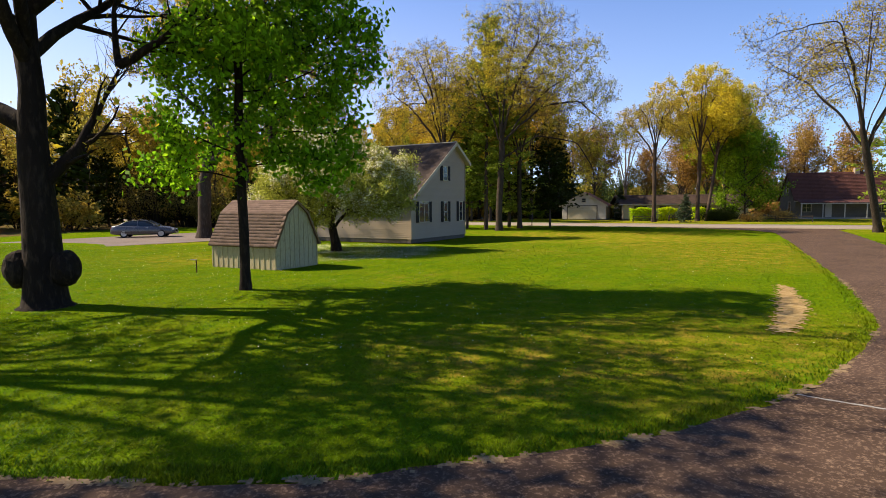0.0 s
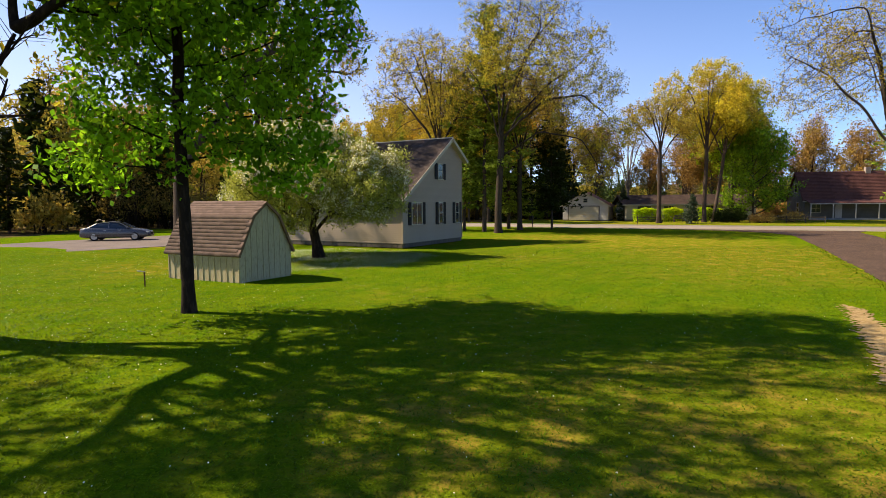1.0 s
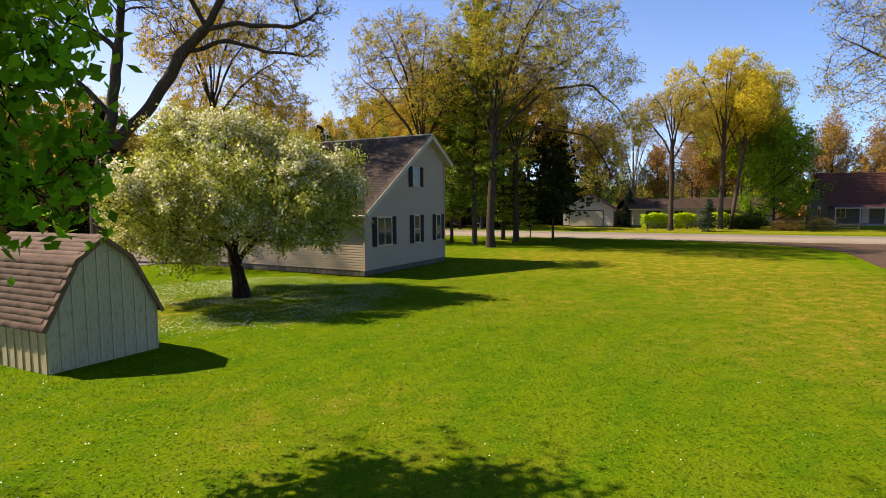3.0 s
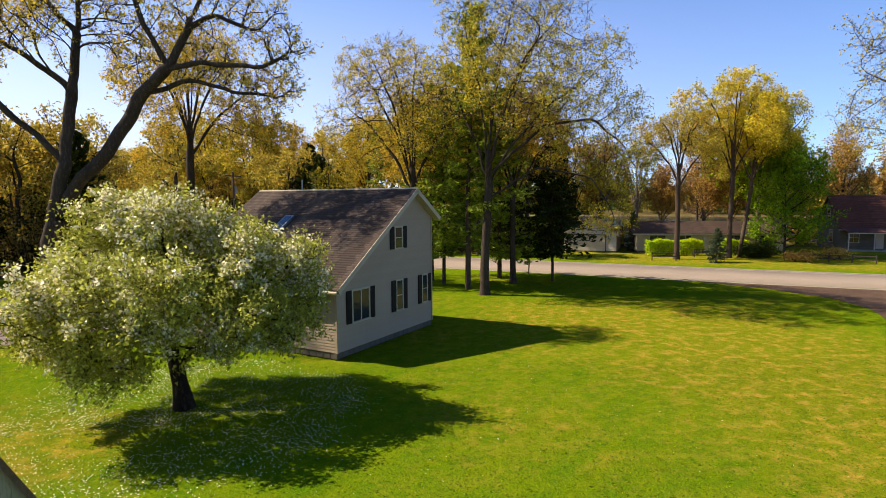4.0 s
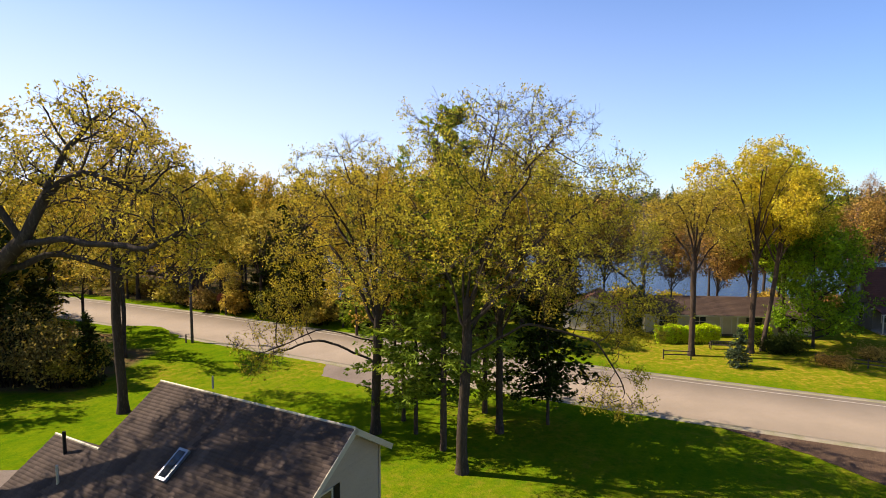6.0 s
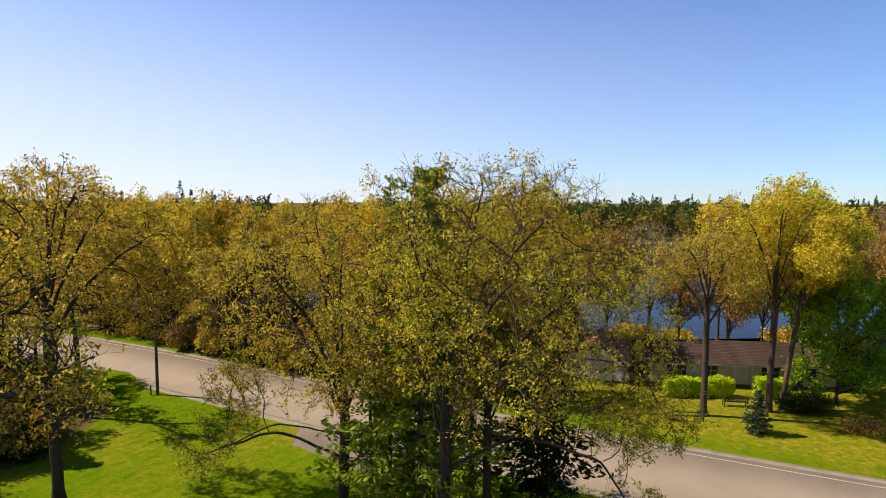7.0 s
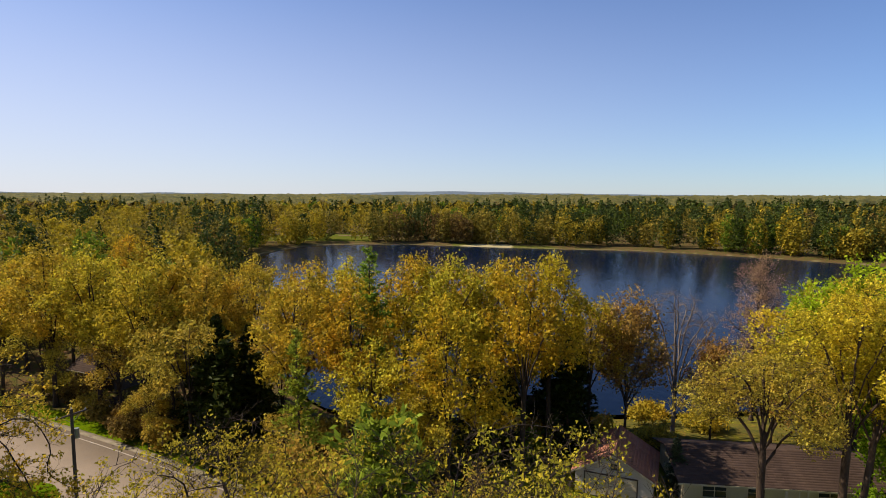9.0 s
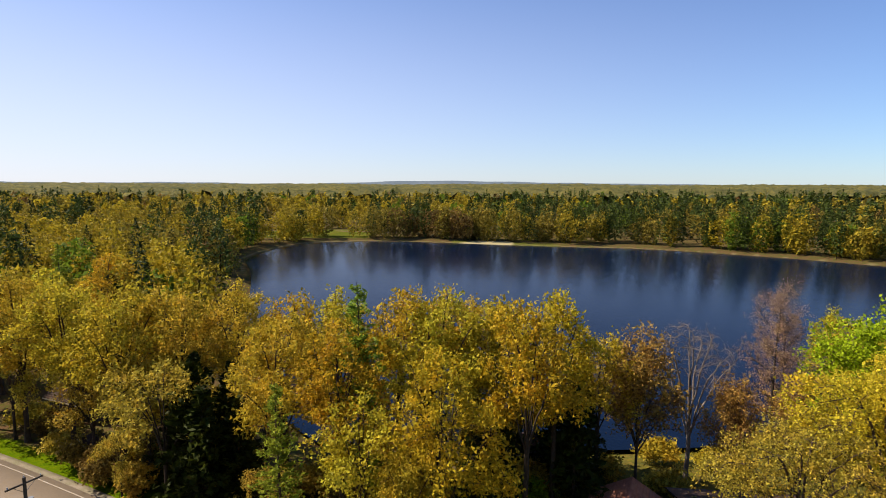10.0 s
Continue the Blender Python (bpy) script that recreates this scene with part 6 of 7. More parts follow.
build_burl_oak()
oak(-6.03, 17.22, 13.6, 4.0, 2.3, 0.155, 52, L_MAPLE, "slender young maple in bright green leaf", fork=0.72, n=1050, step=0.36, kill=0.58, twigs=3, twig=0.5, per=5, size=0.2, spread=0.17, droop=0.7, sides=12, only=True, wood_mat=BARK,
    blobs=[(-1.8, -0.3, 3.7, 1.0), (2.5, 0.4, 3.9, 1.1), (-1.3, 0.0, 4.9, 1.3), (1.1, 0.0, 4.6, 1.5), (2.2, 0.3, 5.6, 1.5), (-1.4, 0.4, 7.0, 1.6), (2.2, -0.5, 8.5, 1.8), (0.5, 1.4, 7.0, 1.8), (0.5, -1.6, 7.0, 1.7), (-1.0, 0.0, 10.0, 1.7), (1.8, 0.6, 11.2, 1.8), (0.4, -0.6, 12.4, 1.5), (3.1, 0.0, 7.2, 1.3)])
APPLE_AT = (-6.1, 32.9)
oak(*APPLE_AT, 7.0, 5.0, 1.1, 0.27, 63, L_APPLE, "old apple tree in white blossom with a leaning trunk", fork=0.27, lean=(-0.45, 0.1), n=1500, step=0.3, kill=0.5, twigs=3, twig=0.5, per=11, size=0.11, spread=0.16, droop=0.1, tri=True, sides=10, only=True, wood_mat=BARK, extra=("blossom", 0.25, 14, 0.10, 0.085, L_BLOSSOM), name="apple_tree",
    blobs=[(-3.1, -0.8, 2.6, 1.4), (-3.3, 0.6, 3.8, 1.6), (-1.8, 0.0, 5.7, 1.6), (0.1, 0.0, 5.6, 1.5), (2.1, 0.0, 4.9, 1.5), (3.3, 0.4, 3.7, 1.4), (2.7, -1.5, 3.3, 1.3), (0.3, -2.6, 4.0, 1.7), (-1.7, -2.7, 3.6, 1.7), (0.3, 2.7, 4.2, 1.8), (-2.1, 2.5, 4.1, 1.7), (2.3, 2.2, 3.9, 1.5), (3.9, 0.2, 4.7, 0.9), (3.4, -0.2, 2.5, 1.1), (-1.0, -2.7, 2.2, 1.2), (0.6, -0.9, 3.4, 1.4), (-1.6, 2.5, 2.4, 1.2), (1.4, 2.3, 2.5, 1.2), (1.4, -1.6, 2.4, 1.0), (-0.6, -2.5, 2.1, 1.1), (0.6, 0.4, 2.6, 1.1), (-1.6, -1.4, 2.5, 1.1), (2.6, 0.8, 2.6, 1.0)])
oak(-16.9, 10.4, 18.0, 7.6, 6.5, 0.42, 66, L_OAK, "spreading oak in young leaf at the driveway's edge", n=850, step=0.55, twigs=3, per=4, size=0.22, spread=0.2, fork=0.4, boughs=9, keep=0.42, tri=True, wood_mat=BARK)
# the tree leaning towards the house
oak(-19.4, 46.3, 20.0, 6.5, 7.5, 0.56, 74, L_OAK, "tall old forked oak leaning over the house, thinly leaved", lean=(0.1, 0.0), fork=0.25, n=2600, step=0.42, kill=0.6, twigs=3, twig=0.65, per=4, size=0.14, spread=0.10, tri=True, keep=0.62, bare_top=0.35, ex=1.9, sides=10, only=True,
    guides=[[(0.1, 0.0, 4.5), (1.7, 0.0, 7.7), (3.55, 0.0, 9.4), (5.65, 0.1, 12.5), (7.3, -0.5, 13.9), (8.4, -0.4, 15.9), (9.6, -0.3, 16.7), (11.7, -0.2, 15.8)], [(7.3, -0.5, 13.9), (6.2, -0.8, 16.1), (5.6, -1.0, 18.2)], [(8.4, -0.4, 15.9), (9.0, 0.0, 17.6), (10.0, 0.4, 19.0)], [(5.65, 0.1, 12.5), (8.0, 0.4, 13.4), (10.0, 0.3, 12.9), (12.9, 0.2, 12.4)], [(7.0, -0.4, 13.7), (8.8, -0.8, 14.1), (12.6, -1.2, 13.6), (14.0, -1.3, 14.5)],
            [(0.1, 0.0, 4.8), (1.1, 0.0, 8.5), (1.5, 0.4, 12.0), (1.5, 1.2, 16.4), (1.9, 1.3, 19.6)], [(1.5, 1.2, 16.2), (-0.9, 1.2, 18.7)], [(1.5, 0.6, 13.0), (-1.2, 0.4, 15.0), (-3.0, 0.2, 16.0)], [(1.1, 0.2, 9.0), (-1.5, -1.0, 12.0), (-3.5, -1.5, 14.5)]],
    blobs=[(5.6, -1.0, 18.0, 2.0), (10.0, 0.4, 18.6, 2.0), (11.5, -0.2, 16.6, 1.9), (12.6, 0.2, 13.0, 1.6), (13.6, -1.2, 14.6, 1.6), (8.2, -0.4, 16.5, 1.8), (8.5, 2.0, 15.0, 1.9), (1.9, 1.3, 18.8, 2.2), (-1.2, 1.2, 18.2, 2.2), (-3.0, 0.2, 16.0, 2.2), (-3.6, -1.6, 14.0, 2.2), (3.6, 1.0, 16.0, 2.0), (0.5, -2.4, 16.0, 2.2), (9.8, 0.2, 13.8, 1.4)])
oak(-19.0, 64.4, 22.8, 8.0, 7.0, 0.36, 85, L_OAK, "tall oak with a straight trunk and thin yellow-green leaves", fork=0.60, boughs=9, n=1700, step=0.5, kill=0.8, twigs=3, twig=0.7, per=6, size=0.17, spread=0.11, tri=True, keep=0.6, bare_top=0.5, sides=10)
GRP = "trees before the road"
oak(5.55, 54.8, 21.8, 8.6, 4.5, 0.33, 96, L_OAK, "big spreading oak in young yellow-green leaf", group=GRP, lean=(0.2, -0.3), fork=0.46, boughs=8, crown=(2.0, 0.0), bare_top=0.65, n=2700, step=0.45, kill=0.68, lobes=11, twigs=3, twig=0.7, per=9, size=0.115, spread=0.11, tri=True, keep=0.46, sides=12, blobs=[(8.2, -2.0, 5.2, 2.2), (9.6, 1.0, 9.0, 2.8), (8.8, 1.0, 13.0, 2.8), (4.5, 0.0, 18.8, 3.0), (-1.0, 0.0, 19.5, 2.4)],
    guides=[[(0.1, -0.2, 6.8), (3.5, -1.2, 9.0), (7.0, -2.2, 8.2), (8.8, -2.4, 5.0)], [(0.1, -0.2, 8.4), (4.2, 0.4, 12.0), (7.6, 0.8, 12.6), (10.0, 0.9, 10.6)], [(0.2, -0.3, 9.6), (2.0, -0.2, 14.0), (3.8, 0.0, 18.6)]])
oak(0.0, 60.4, 19.6, 7.6, 4.0, 0.33, 107, L_OAK, "oak with wide bare lower boughs and thin new leaves", group=GRP, lean=(0.2, -1.2), fork=0.48, boughs=8, crown=(-1.2, 0.0), bare_top=0.7, n=2100, step=0.47, kill=0.72, lobes=12, twigs=3, twig=0.7, per=9, size=0.12, spread=0.11, tri=True, keep=0.46, sides=10, blobs=[(-7.0, -1.5, 6.0, 2.2), (-6.2, 1.5, 8.6, 2.4)],
    guides=[[(0.1, -0.6, 5.2), (-3.6, -0.6, 6.6), (-7.6, -0.4, 5.2)], [(0.1, -0.6, 6.4), (-3.0, -2.0, 7.6), (-6.8, -3.0, 6.2)]])
broadleaf(1.75, 62.5, 15.5, 3.2, 6.0, 0.14, 118, L_OAK, "thin young oak with sparse leaves", group=GRP, n1=12, n2=6, n3=5, per=3, size=0.25, spread=0.2, upright=0.4)
broadleaf(0.9, 66.3, 15.0, 3.4, 5.0, 0.15, 119, L_OLIVE, "thin young oak with sparse leaves", group=GRP, n1=12, n2=6, n3=5, per=3, size=0.25, spread=0.2, upright=0.4)
oak(8.3, 60.4, 17.5, 6.0, 4.0, 0.25, 121, L_OLIVE, "oak with dark trunk and olive young leaves", group=GRP, fork=0.48, boughs=8, n=1100, step=0.5, kill=0.8, twigs=3, per=5, size=0.15, spread=0.11, tri=True, keep=0.7)
conifer(4.5, 57.7, 20.9, 3.8, 3.6, 0.22, 131, L_PINE, "tall white pine standing among the oaks", group=GRP, whorl=0.8, per_whorl=8, cards=38, card=0.40, taper=0.45, ragged=0.45, up=0.2, name="pine_tree", thin=0.2)
conifer(2.7, 60.2, 13.5, 3.6, 2.6, 0.15, 134, L_PINE, "young white pine between the oak trunks", group=GRP, whorl=0.7, per_whorl=8, cards=30, card=0.36, taper=0.55, ragged=0.4, up=0.15, name="pine_tree", thin=0.2)
conifer(7.6, 64.0, 15.0, 4.8, 2.2, 0.2, 132, L_PINE, "white pine with soft grey-green needles", group=GRP, whorl=0.75, per_whorl=8, cards=34, card=0.38, taper=0.6, ragged=0.4, up=0.15, name="pine_tree", thin=0.2)
conifer(11.8, 61.8, 11.0, 3.2, 2.4, 0.12, 133, L_SPRUCE, "dark ragged spruce on a thin bare trunk", group=GRP, whorl=0.42, per_whorl=8, cards=13, card=0.4, taper=0.5, ragged=0.35, up=0.0, name="spruce_tree")
# beyond the road, round the bungalow
oak(29.7, 79.5, 17.6, 5.6, 6.5, 0.30, 141, L_OLIVE, "tall oak with a reddish trunk and few leaves on the verge", fork=0.62, boughs=9, n=1200, step=0.5, kill=0.8, twigs=3, per=5, size=0.16, spread=0.15, tri=True, keep=0.85, sides=10, wood_mat=BARK_PINE)
oak(36.2, 80.4, 21.6, 6.8, 7.0, 0.30, 142, L_GOLD, "tall oak with golden young leaves", fork=0.55, boughs=9, n=1150, step=0.52, kill=0.82, twigs=3, per=5, size=0.2, spread=0.18, tri=True, keep=0.8, wood_mat=BARK_PINE)
oak(37.9, 81.3, 20.4, 6.2, 7.0, 0.25, 143, L_GOLD, "tall oak with golden young leaves", lean=(1.6, 0.4), fork=0.55, boughs=8, n=760, step=0.52, twigs=3, per=5, size=0.2, spread=0.18, tri=True, keep=0.8, wood_mat=BARK_PINE)
oak(43.0, 86.5, 18.8, 5.6, 4.0, 0.28, 144, L_OLIVE, "broad oak with olive and gold leaves", fork=0.45, boughs=8, n=820, step=0.52, twigs=3, per=5, size=0.2, spread=0.18, tri=True, keep=0.85)
broadleaf(44.0, 82.5, 11.8, 4.7, 0.8, 0.16, 145, L_GREEN, "dense fresh green maple by the road", n1=26, n2=7, n3=5, per=5, size=0.32, spread=0.26)
broadleaf(47.6, 94.5, 19.6, 5.6, 4.0, 0.3, 146, L_LIME, "large maple in bright lime-green leaf", n1=30, n2=7, n3=5, per=5, size=0.36, spread=0.3, dome=True, trunk_to=0.5)
conifer(32.3, 75.4, 3.7, 1.25, 0.25, 0.06, 147, L_BLUE, "small blue-green spruce on the verge", whorl=0.22, per_whorl=8, cards=9, card=0.22, taper=0.9, ragged=0.12, name="spruce_tree")
conifer(28.6, 90.8, 5.4, 1.3, 0.3, 0.07, 148, L_BLUE, "blue spruce beside the garage", whorl=0.26, per_whorl=8, cards=9, card=0.24, taper=0.9, ragged=0.12, name="spruce_tree")
# over the driveway
oak(37.4, 48.4, 19.0, 9.0, 6.0, 0.32, 151, L_OAK, "leaning oak beside the driveway with a wide thin crown", lean=(-3.0, -1.5), fork=0.45, boughs=9, n=1900, step=0.5, kill=0.75, twigs=3, twig=0.75, per=3, size=0.13, spread=0.16, tri=True, keep=0.6, blobs=[(-10.0, -5.5, 12.5, 2.8), (-13.5, -6.5, 14.0, 2.2)])
conifer(42.8, 52.0, 15.0, 5.0, 2.2, 0.22, 152, L_PINE, "white pine at the driveway's edge", whorl=0.8, per_whorl=6, cards=13, card=0.5, taper=0.6, ragged=0.35, up=0.15, name="pine_tree", thin=0.15)
shrub(39.0, 47.3, 1.3, 1.7, 153, L_LIME, "bright green bush at the foot of the oak")
shrub(42.0, 50.2, 1.5, 1.8, 154, L_LIME, "bright green bush beside the driveway")
# hedges and bushes round the bungalow
for hx, ln, sd in ((28.1, 3.8, 161), (32.4, 2.6, 162), (37.3, 3.3, 163)):
    hedge_row(hx, 84.9 - 0.02 * (hx - 28), ln, 1.2, 1.75, -1.5, sd, "clipped bright yellow-green hedge before the bungalow")
shrub(39.6, 80.6, 1.9, 2.1, 164, L_SPRUCE, "dark spreading juniper under the oaks", n=110, per=6, squash=(1.2, 0.8))
shrub(41.5, 75.5, 1.4, 1.6, 165, L_RUST, "reddish twiggy bush on the verge", per=2)
shrub(46.5, 77.5, 1.7, 1.7, 166, L_RUST, "reddish twiggy bush on the verge", per=2)
# thicket left of the house
for i, (x, y, h, r, m) in enumerate([(-28.0, 70.0, 5.6, 2.8, L_BROWN), (-26.2, 70.4, 4.2, 2.2, L_OLIVE), (-31.5, 71.0, 7.8, 3.7, L_BROWN), (-27.0, 73.0, 3.4, 2.2, L_OLIVE), (-36.0, 69.5, 8.2, 3.9, L_BROWN), (-29.5, 75.5, 3.0, 2.4, L_BROWN), (-33.5, 74.5, 6.0, 3.2, L_OLIVE), (-38.0, 75.0, 7.0, 3.6, L_BROWN)]):
    shrub(x, y, h, r, 170 + i, m, "rust-brown twiggy bush in a thicket" if m in (L_RUST, L_BROWN) else "olive-leaved twiggy bush in a thicket", group="thicket", per=4, size=0.26, n=46)
conifer(-25.2, 70.6, 6.2, 1.9, 0.4, 0.1, 181, L_SPRUCE, "dark young spruce at the edge of the thicket", whorl=0.35, per_whorl=8, cards=10, card=0.32, name="spruce_tree")


# ---- trees between the road and the lake ----
def placed(proto, spots, turn0=0):
    """Further trees like the first one; each spot is x, y, height over the first one's height."""
    for i, (x, y, s) in enumerate(spots):
        copy_thing(proto, spot(x, y, turn0 + 67 * i, s * 0.98, s))


SHORE = "trees on the lake shore"
gold = oak(-1.5, 93.4, 20.2, 5.6, 2.6, 0.26, 201, S_GOLD, "oak in golden-yellow spring leaf near the lake", group=SHORE, fork=0.42, boughs=8, n=560, step=0.6, kill=1.15, lobes=8, twigs=3, twig=0.8, fine=False, per=5, size=0.31, spread=0.24, tri=True, keep=0.9)
placed(gold, [(7.4, 86.6, 0.98), (14.7, 93.3, 1.1), (18.0, 98.0, 1.1), (3.0, 101.0, 1.08), (-9.0, 103.0, 1.02), (-42.5, 129.3, 1.06)])
oliv = oak(-17.0, 112.5, 20.6, 6.4, 1.8, 0.28, 202, S_OAK, "oak in yellow-green spring leaf near the lake", group=SHORE, fork=0.40, boughs=8, n=640, step=0.6, kill=1.2, lobes=9, twigs=3, twig=0.8, fine=False, per=5, size=0.31, spread=0.24, tri=True, keep=0.9)
placed(oliv, [(-48.0, 123.8, 0.98), (-34.5, 111.5, 0.81), (-28.0, 118.0, 0.9), (-7.8, 97.6, 1.02), (6.5, 98.9, 1.08), (-3.5, 104.0, 1.03), (9.5, 104.5, 1.04), (13.5, 103.0, 1.02), (23.5, 102.5, 0.84), (-58.0, 128.0, 0.95), (-27.0, 104.8, 1.06), (-35.0, 108.6, 1.08), (-21.5, 107.0, 1.04), (-43.0, 112.3, 1.08), (-40.0, 117.5, 0.92), (4.5, 86.0, 0.62), (55.5, 112.0, 0.84), (-53.0, 116.5, 0.86)], 20)
oak(0.9, 88.6, 15.6, 4.6, 2.2, 0.2, 209, S_OAK, "young oak in fresh yellow-green leaf near the road", group=SHORE, fork=0.42, boughs=8, n=520, step=0.55, kill=1.1, lobes=8, twigs=3, twig=0.8, fine=False, per=4, size=0.3, spread=0.22, tri=True, keep=0.8)
brow = oak(-19.2, 97.9, 15.6, 5.4, 2.0, 0.22, 203, L_OLIVE, "brownish thin-leaved oak beside the road", group=SHORE, fork=0.38, boughs=8, n=520, step=0.58, kill=1.15, lobes=9, twigs=3, twig=0.8, fine=False, per=4, size=0.32, spread=0.24, tri=True, keep=0.85)
placed(brow, [(-23.5, 103.2, 0.95), (-31.0, 106.0, 0.8), (-10.5, 101.0, 0.85), (-22.0, 112.0, 1.0), (-45.0, 113.0, 0.8), (-62.0, 121.0, 0.95), (-50.5, 131.5, 0.98), (12.0, 101.0, 0.7), (-7.5, 92.5, 0.5), (-24.5, 99.6, 0.5)], 45)
rust = broadleaf(26.9, 100.6, 16.4, 3.6, 4.0, 0.2, 204, L_RUST, "maple with rust-red buds near the garage", group=SHORE, n1=15, n2=6, n3=5, per=3, size=0.3, spread=0.25, dome=True, trunk_to=0.55, tri=True)
placed(rust, [(66.0, 104.0, 1.0), (72.0, 99.0, 0.95), (60.0, 107.0, 0.95), (36.0, 100.0, 0.75), (40.5, 96.5, 0.8), (46.0, 99.0, 0.85), (-66.0, 131.0, 1.05), (-71.0, 118.0, 0.9)], 10)
rosy = broadleaf(45.4, 108.9, 20.2, 2.9, 4.0, 0.2, 205, L_ROSE, "bare larch-like tree with rosy twigs", group=SHORE, n1=26, n2=6, n3=6, per=3, size=0.14, spread=0.16, upright=0.1)
placed(rosy, [(73.6, 114.5, 0.97), (47.5, 110.5, 0.85)], 80)
oak(33.4, 103.6, 17.4, 5.6, 6.0, 0.26, 206, L_ROSE, "dead grey tree with bare crooked boughs", group=SHORE, fork=0.32, boughs=8, ex=2.15, n=620, step=0.5, kill=0.9, lobes=8, twigs=3, twig=0.8, per=1, size=0.04, spread=0.05, keep=0.1, wood_mat=DEAD_WOOD)
pine = conifer(0.0, 95.6, 22.7, 3.6, 4.0, 0.24, 207, L_PINE, "tall white pine near the lake", group=SHORE, whorl=0.85, per_whorl=6, cards=12, card=0.55, taper=0.75, ragged=0.35, up=0.25, name="pine_tree", thin=0.17)
placed(pine, [(-5.2, 88.0, 0.72), (-55.0, 139.0, 0.95)], 30)
spru = conifer(-17.0, 100.4, 13.4, 3.5, 0.5, 0.2, 208, L_SPRUCE, "dark green spruce beside the road", group=SHORE, whorl=0.7, per_whorl=6, cards=7, card=0.8, taper=0.75, ragged=0.25, name="spruce_tree")
placed(spru, [(-13.5, 98.6, 0.9), (21.5, 101.6, 0.94), (22.8, 106.6, 0.86), (-20.4, 101.8, 0.8), (9.3, 90.0, 0.8), (-48.0, 140.0, 1.2), (13.2, 97.0, 0.75), (-18.0, 103.4, 1.05), (-15.2, 104.6, 0.95), (5.8, 104.5, 0.8), (11.0, 105.5, 0.75), (15.5, 105.0, 0.7), (19.0, 104.0, 0.7), (-14.4, 95.6, 1.0), (-12.2, 97.6, 0.85), (-16.2, 96.8, 1.12), (20.0, 97.5, 0.95)], 15)
for i, (x, y, h, r, m) in enumerate([(-23.5, 101.0, 3.4, 2.2, L_OLIVE), (-30.0, 104.8, 3.0, 2.0, L_BROWN), (-10.5, 93.8, 3.5, 2.4, L_OLIVE), (-5.0, 92.0, 3.2, 2.6, L_GREEN), (3.0, 92.0, 3.6, 2.4, L_OLIVE), (16.5, 98.6, 2.6, 2.0, L_GREEN), (30.5, 101.0, 2.6, 2.2, L_OLIVE), (32.0, 108.0, 2.4, 2.6, L_OAK), (38.0, 106.0, 2.2, 2.4, L_OAK), (52.0, 104.0, 3.0, 2.6, L_OLIVE), (58.0, 101.5, 3.0, 2.6, L_RUST)]):
    shrub(x, y, h, r, 220 + i, m, "twiggy undergrowth bush near the lake", group="undergrowth", per=4, size=0.36, n=36, tri=True)

ub = shrub(-28.0, 103.0, 3.0, 2.4, 240, L_BROWN, "brown undergrowth bush in the trees' shade", group="undergrowth", per=4, size=0.36, n=34, tri=True)
ug = shrub(-12.5, 100.5, 2.8, 2.5, 241, L_OLIVE, "olive undergrowth bush in the trees' shade", group="undergrowth", per=4, size=0.36, n=34, tri=True)
for i, (x, y, s) in enumerate([(-33.0, 107.5, 1.1), (-37.0, 110.0, 1.0), (-26.0, 106.5, 1.2), (-22.0, 104.0, 0.9), (-17.5, 107.0, 1.1), (-14.0, 105.5, 1.0), (-9.0, 99.5, 0.9), (-6.0, 101.0, 1.1), (-1.5, 99.5, 1.0), (2.5, 97.0, 0.9), (5.5, 101.5, 1.1), (9.0, 97.5, 0.9), (11.5, 99.5, 1.0), (16.0, 101.5, 1.1), (19.5, 106.0, 1.0), (25.0, 104.0, 0.9), (-41.0, 114.5, 1.1), (-46.0, 117.0, 1.1), (13.0, 108.0, 0.9), (0.5, 106.0, 1.0)]):
    copy_thing((ub, ug)[i % 2], spot(x, y, 73 * i, s, s))

# ---- woods to the west, behind the car ----
WEST = "woods behind the driveway"
wo = oak(-45.0, 72.0, 18.0, 5.2, 5.0, 0.26, 301, L_OAK, "woodland oak with brownish young leaves", group=WEST, fork=0.45, n=380, step=0.65, kill=1.3, lobes=8, twigs=3, twig=0.8, fine=False, per=4, size=0.34, spread=0.24, tri=True, keep=0.9)
wr = oak(-52.0, 66.0, 16.0, 4.8, 3.0, 0.2, 302, L_OLIVE, "woodland maple with brownish new leaves", group=WEST, fork=0.45, n=360, step=0.65, kill=1.3, lobes=8, twigs=3, twig=0.8, fine=False, per=4, size=0.32, spread=0.24, tri=True, keep=0.9)
wg = oak(-38.0, 76.0, 17.5, 5.2, 4.0, 0.24, 303, L_OLIVE, "woodland oak in olive-yellow leaf", group=WEST, fork=0.45, n=380, step=0.65, kill=1.3, lobes=8, twigs=3, twig=0.8, fine=False, per=4, size=0.34, spread=0.24, tri=True, keep=0.9)
wp = conifer(-42.0, 64.0, 16.0, 3.8, 1.6, 0.2, 304, L_SPRUCE, "dark green woodland spruce on brown litter", group=WEST, whorl=0.9, per_whorl=6, cards=5, card=1.0, taper=0.7, ragged=0.3, name="spruce_tree")
wb = shrub(-40.0, 61.0, 4.6, 3.0, 305, L_OLIVE, "olive undergrowth bush in the woods", group=WEST, per=4, size=0.38, n=30, tri=True)
for i, (x, y, s) in enumerate([(-34.0, 77.0, 0.55), (-37.5, 72.5, 0.6), (-41.0, 70.0, 0.62), (-43.5, 72.0, 0.55), (-43.0, 60.5, 0.65), (-47.0, 58.5, 0.6), (-52.0, 57.0, 0.65), (-57.0, 54.0, 0.6), (-39.0, 78.5, 0.7), (-49.5, 62.0, 0.75)]):
    copy_thing(wp, spot(x, y, 50 * i, s, s))
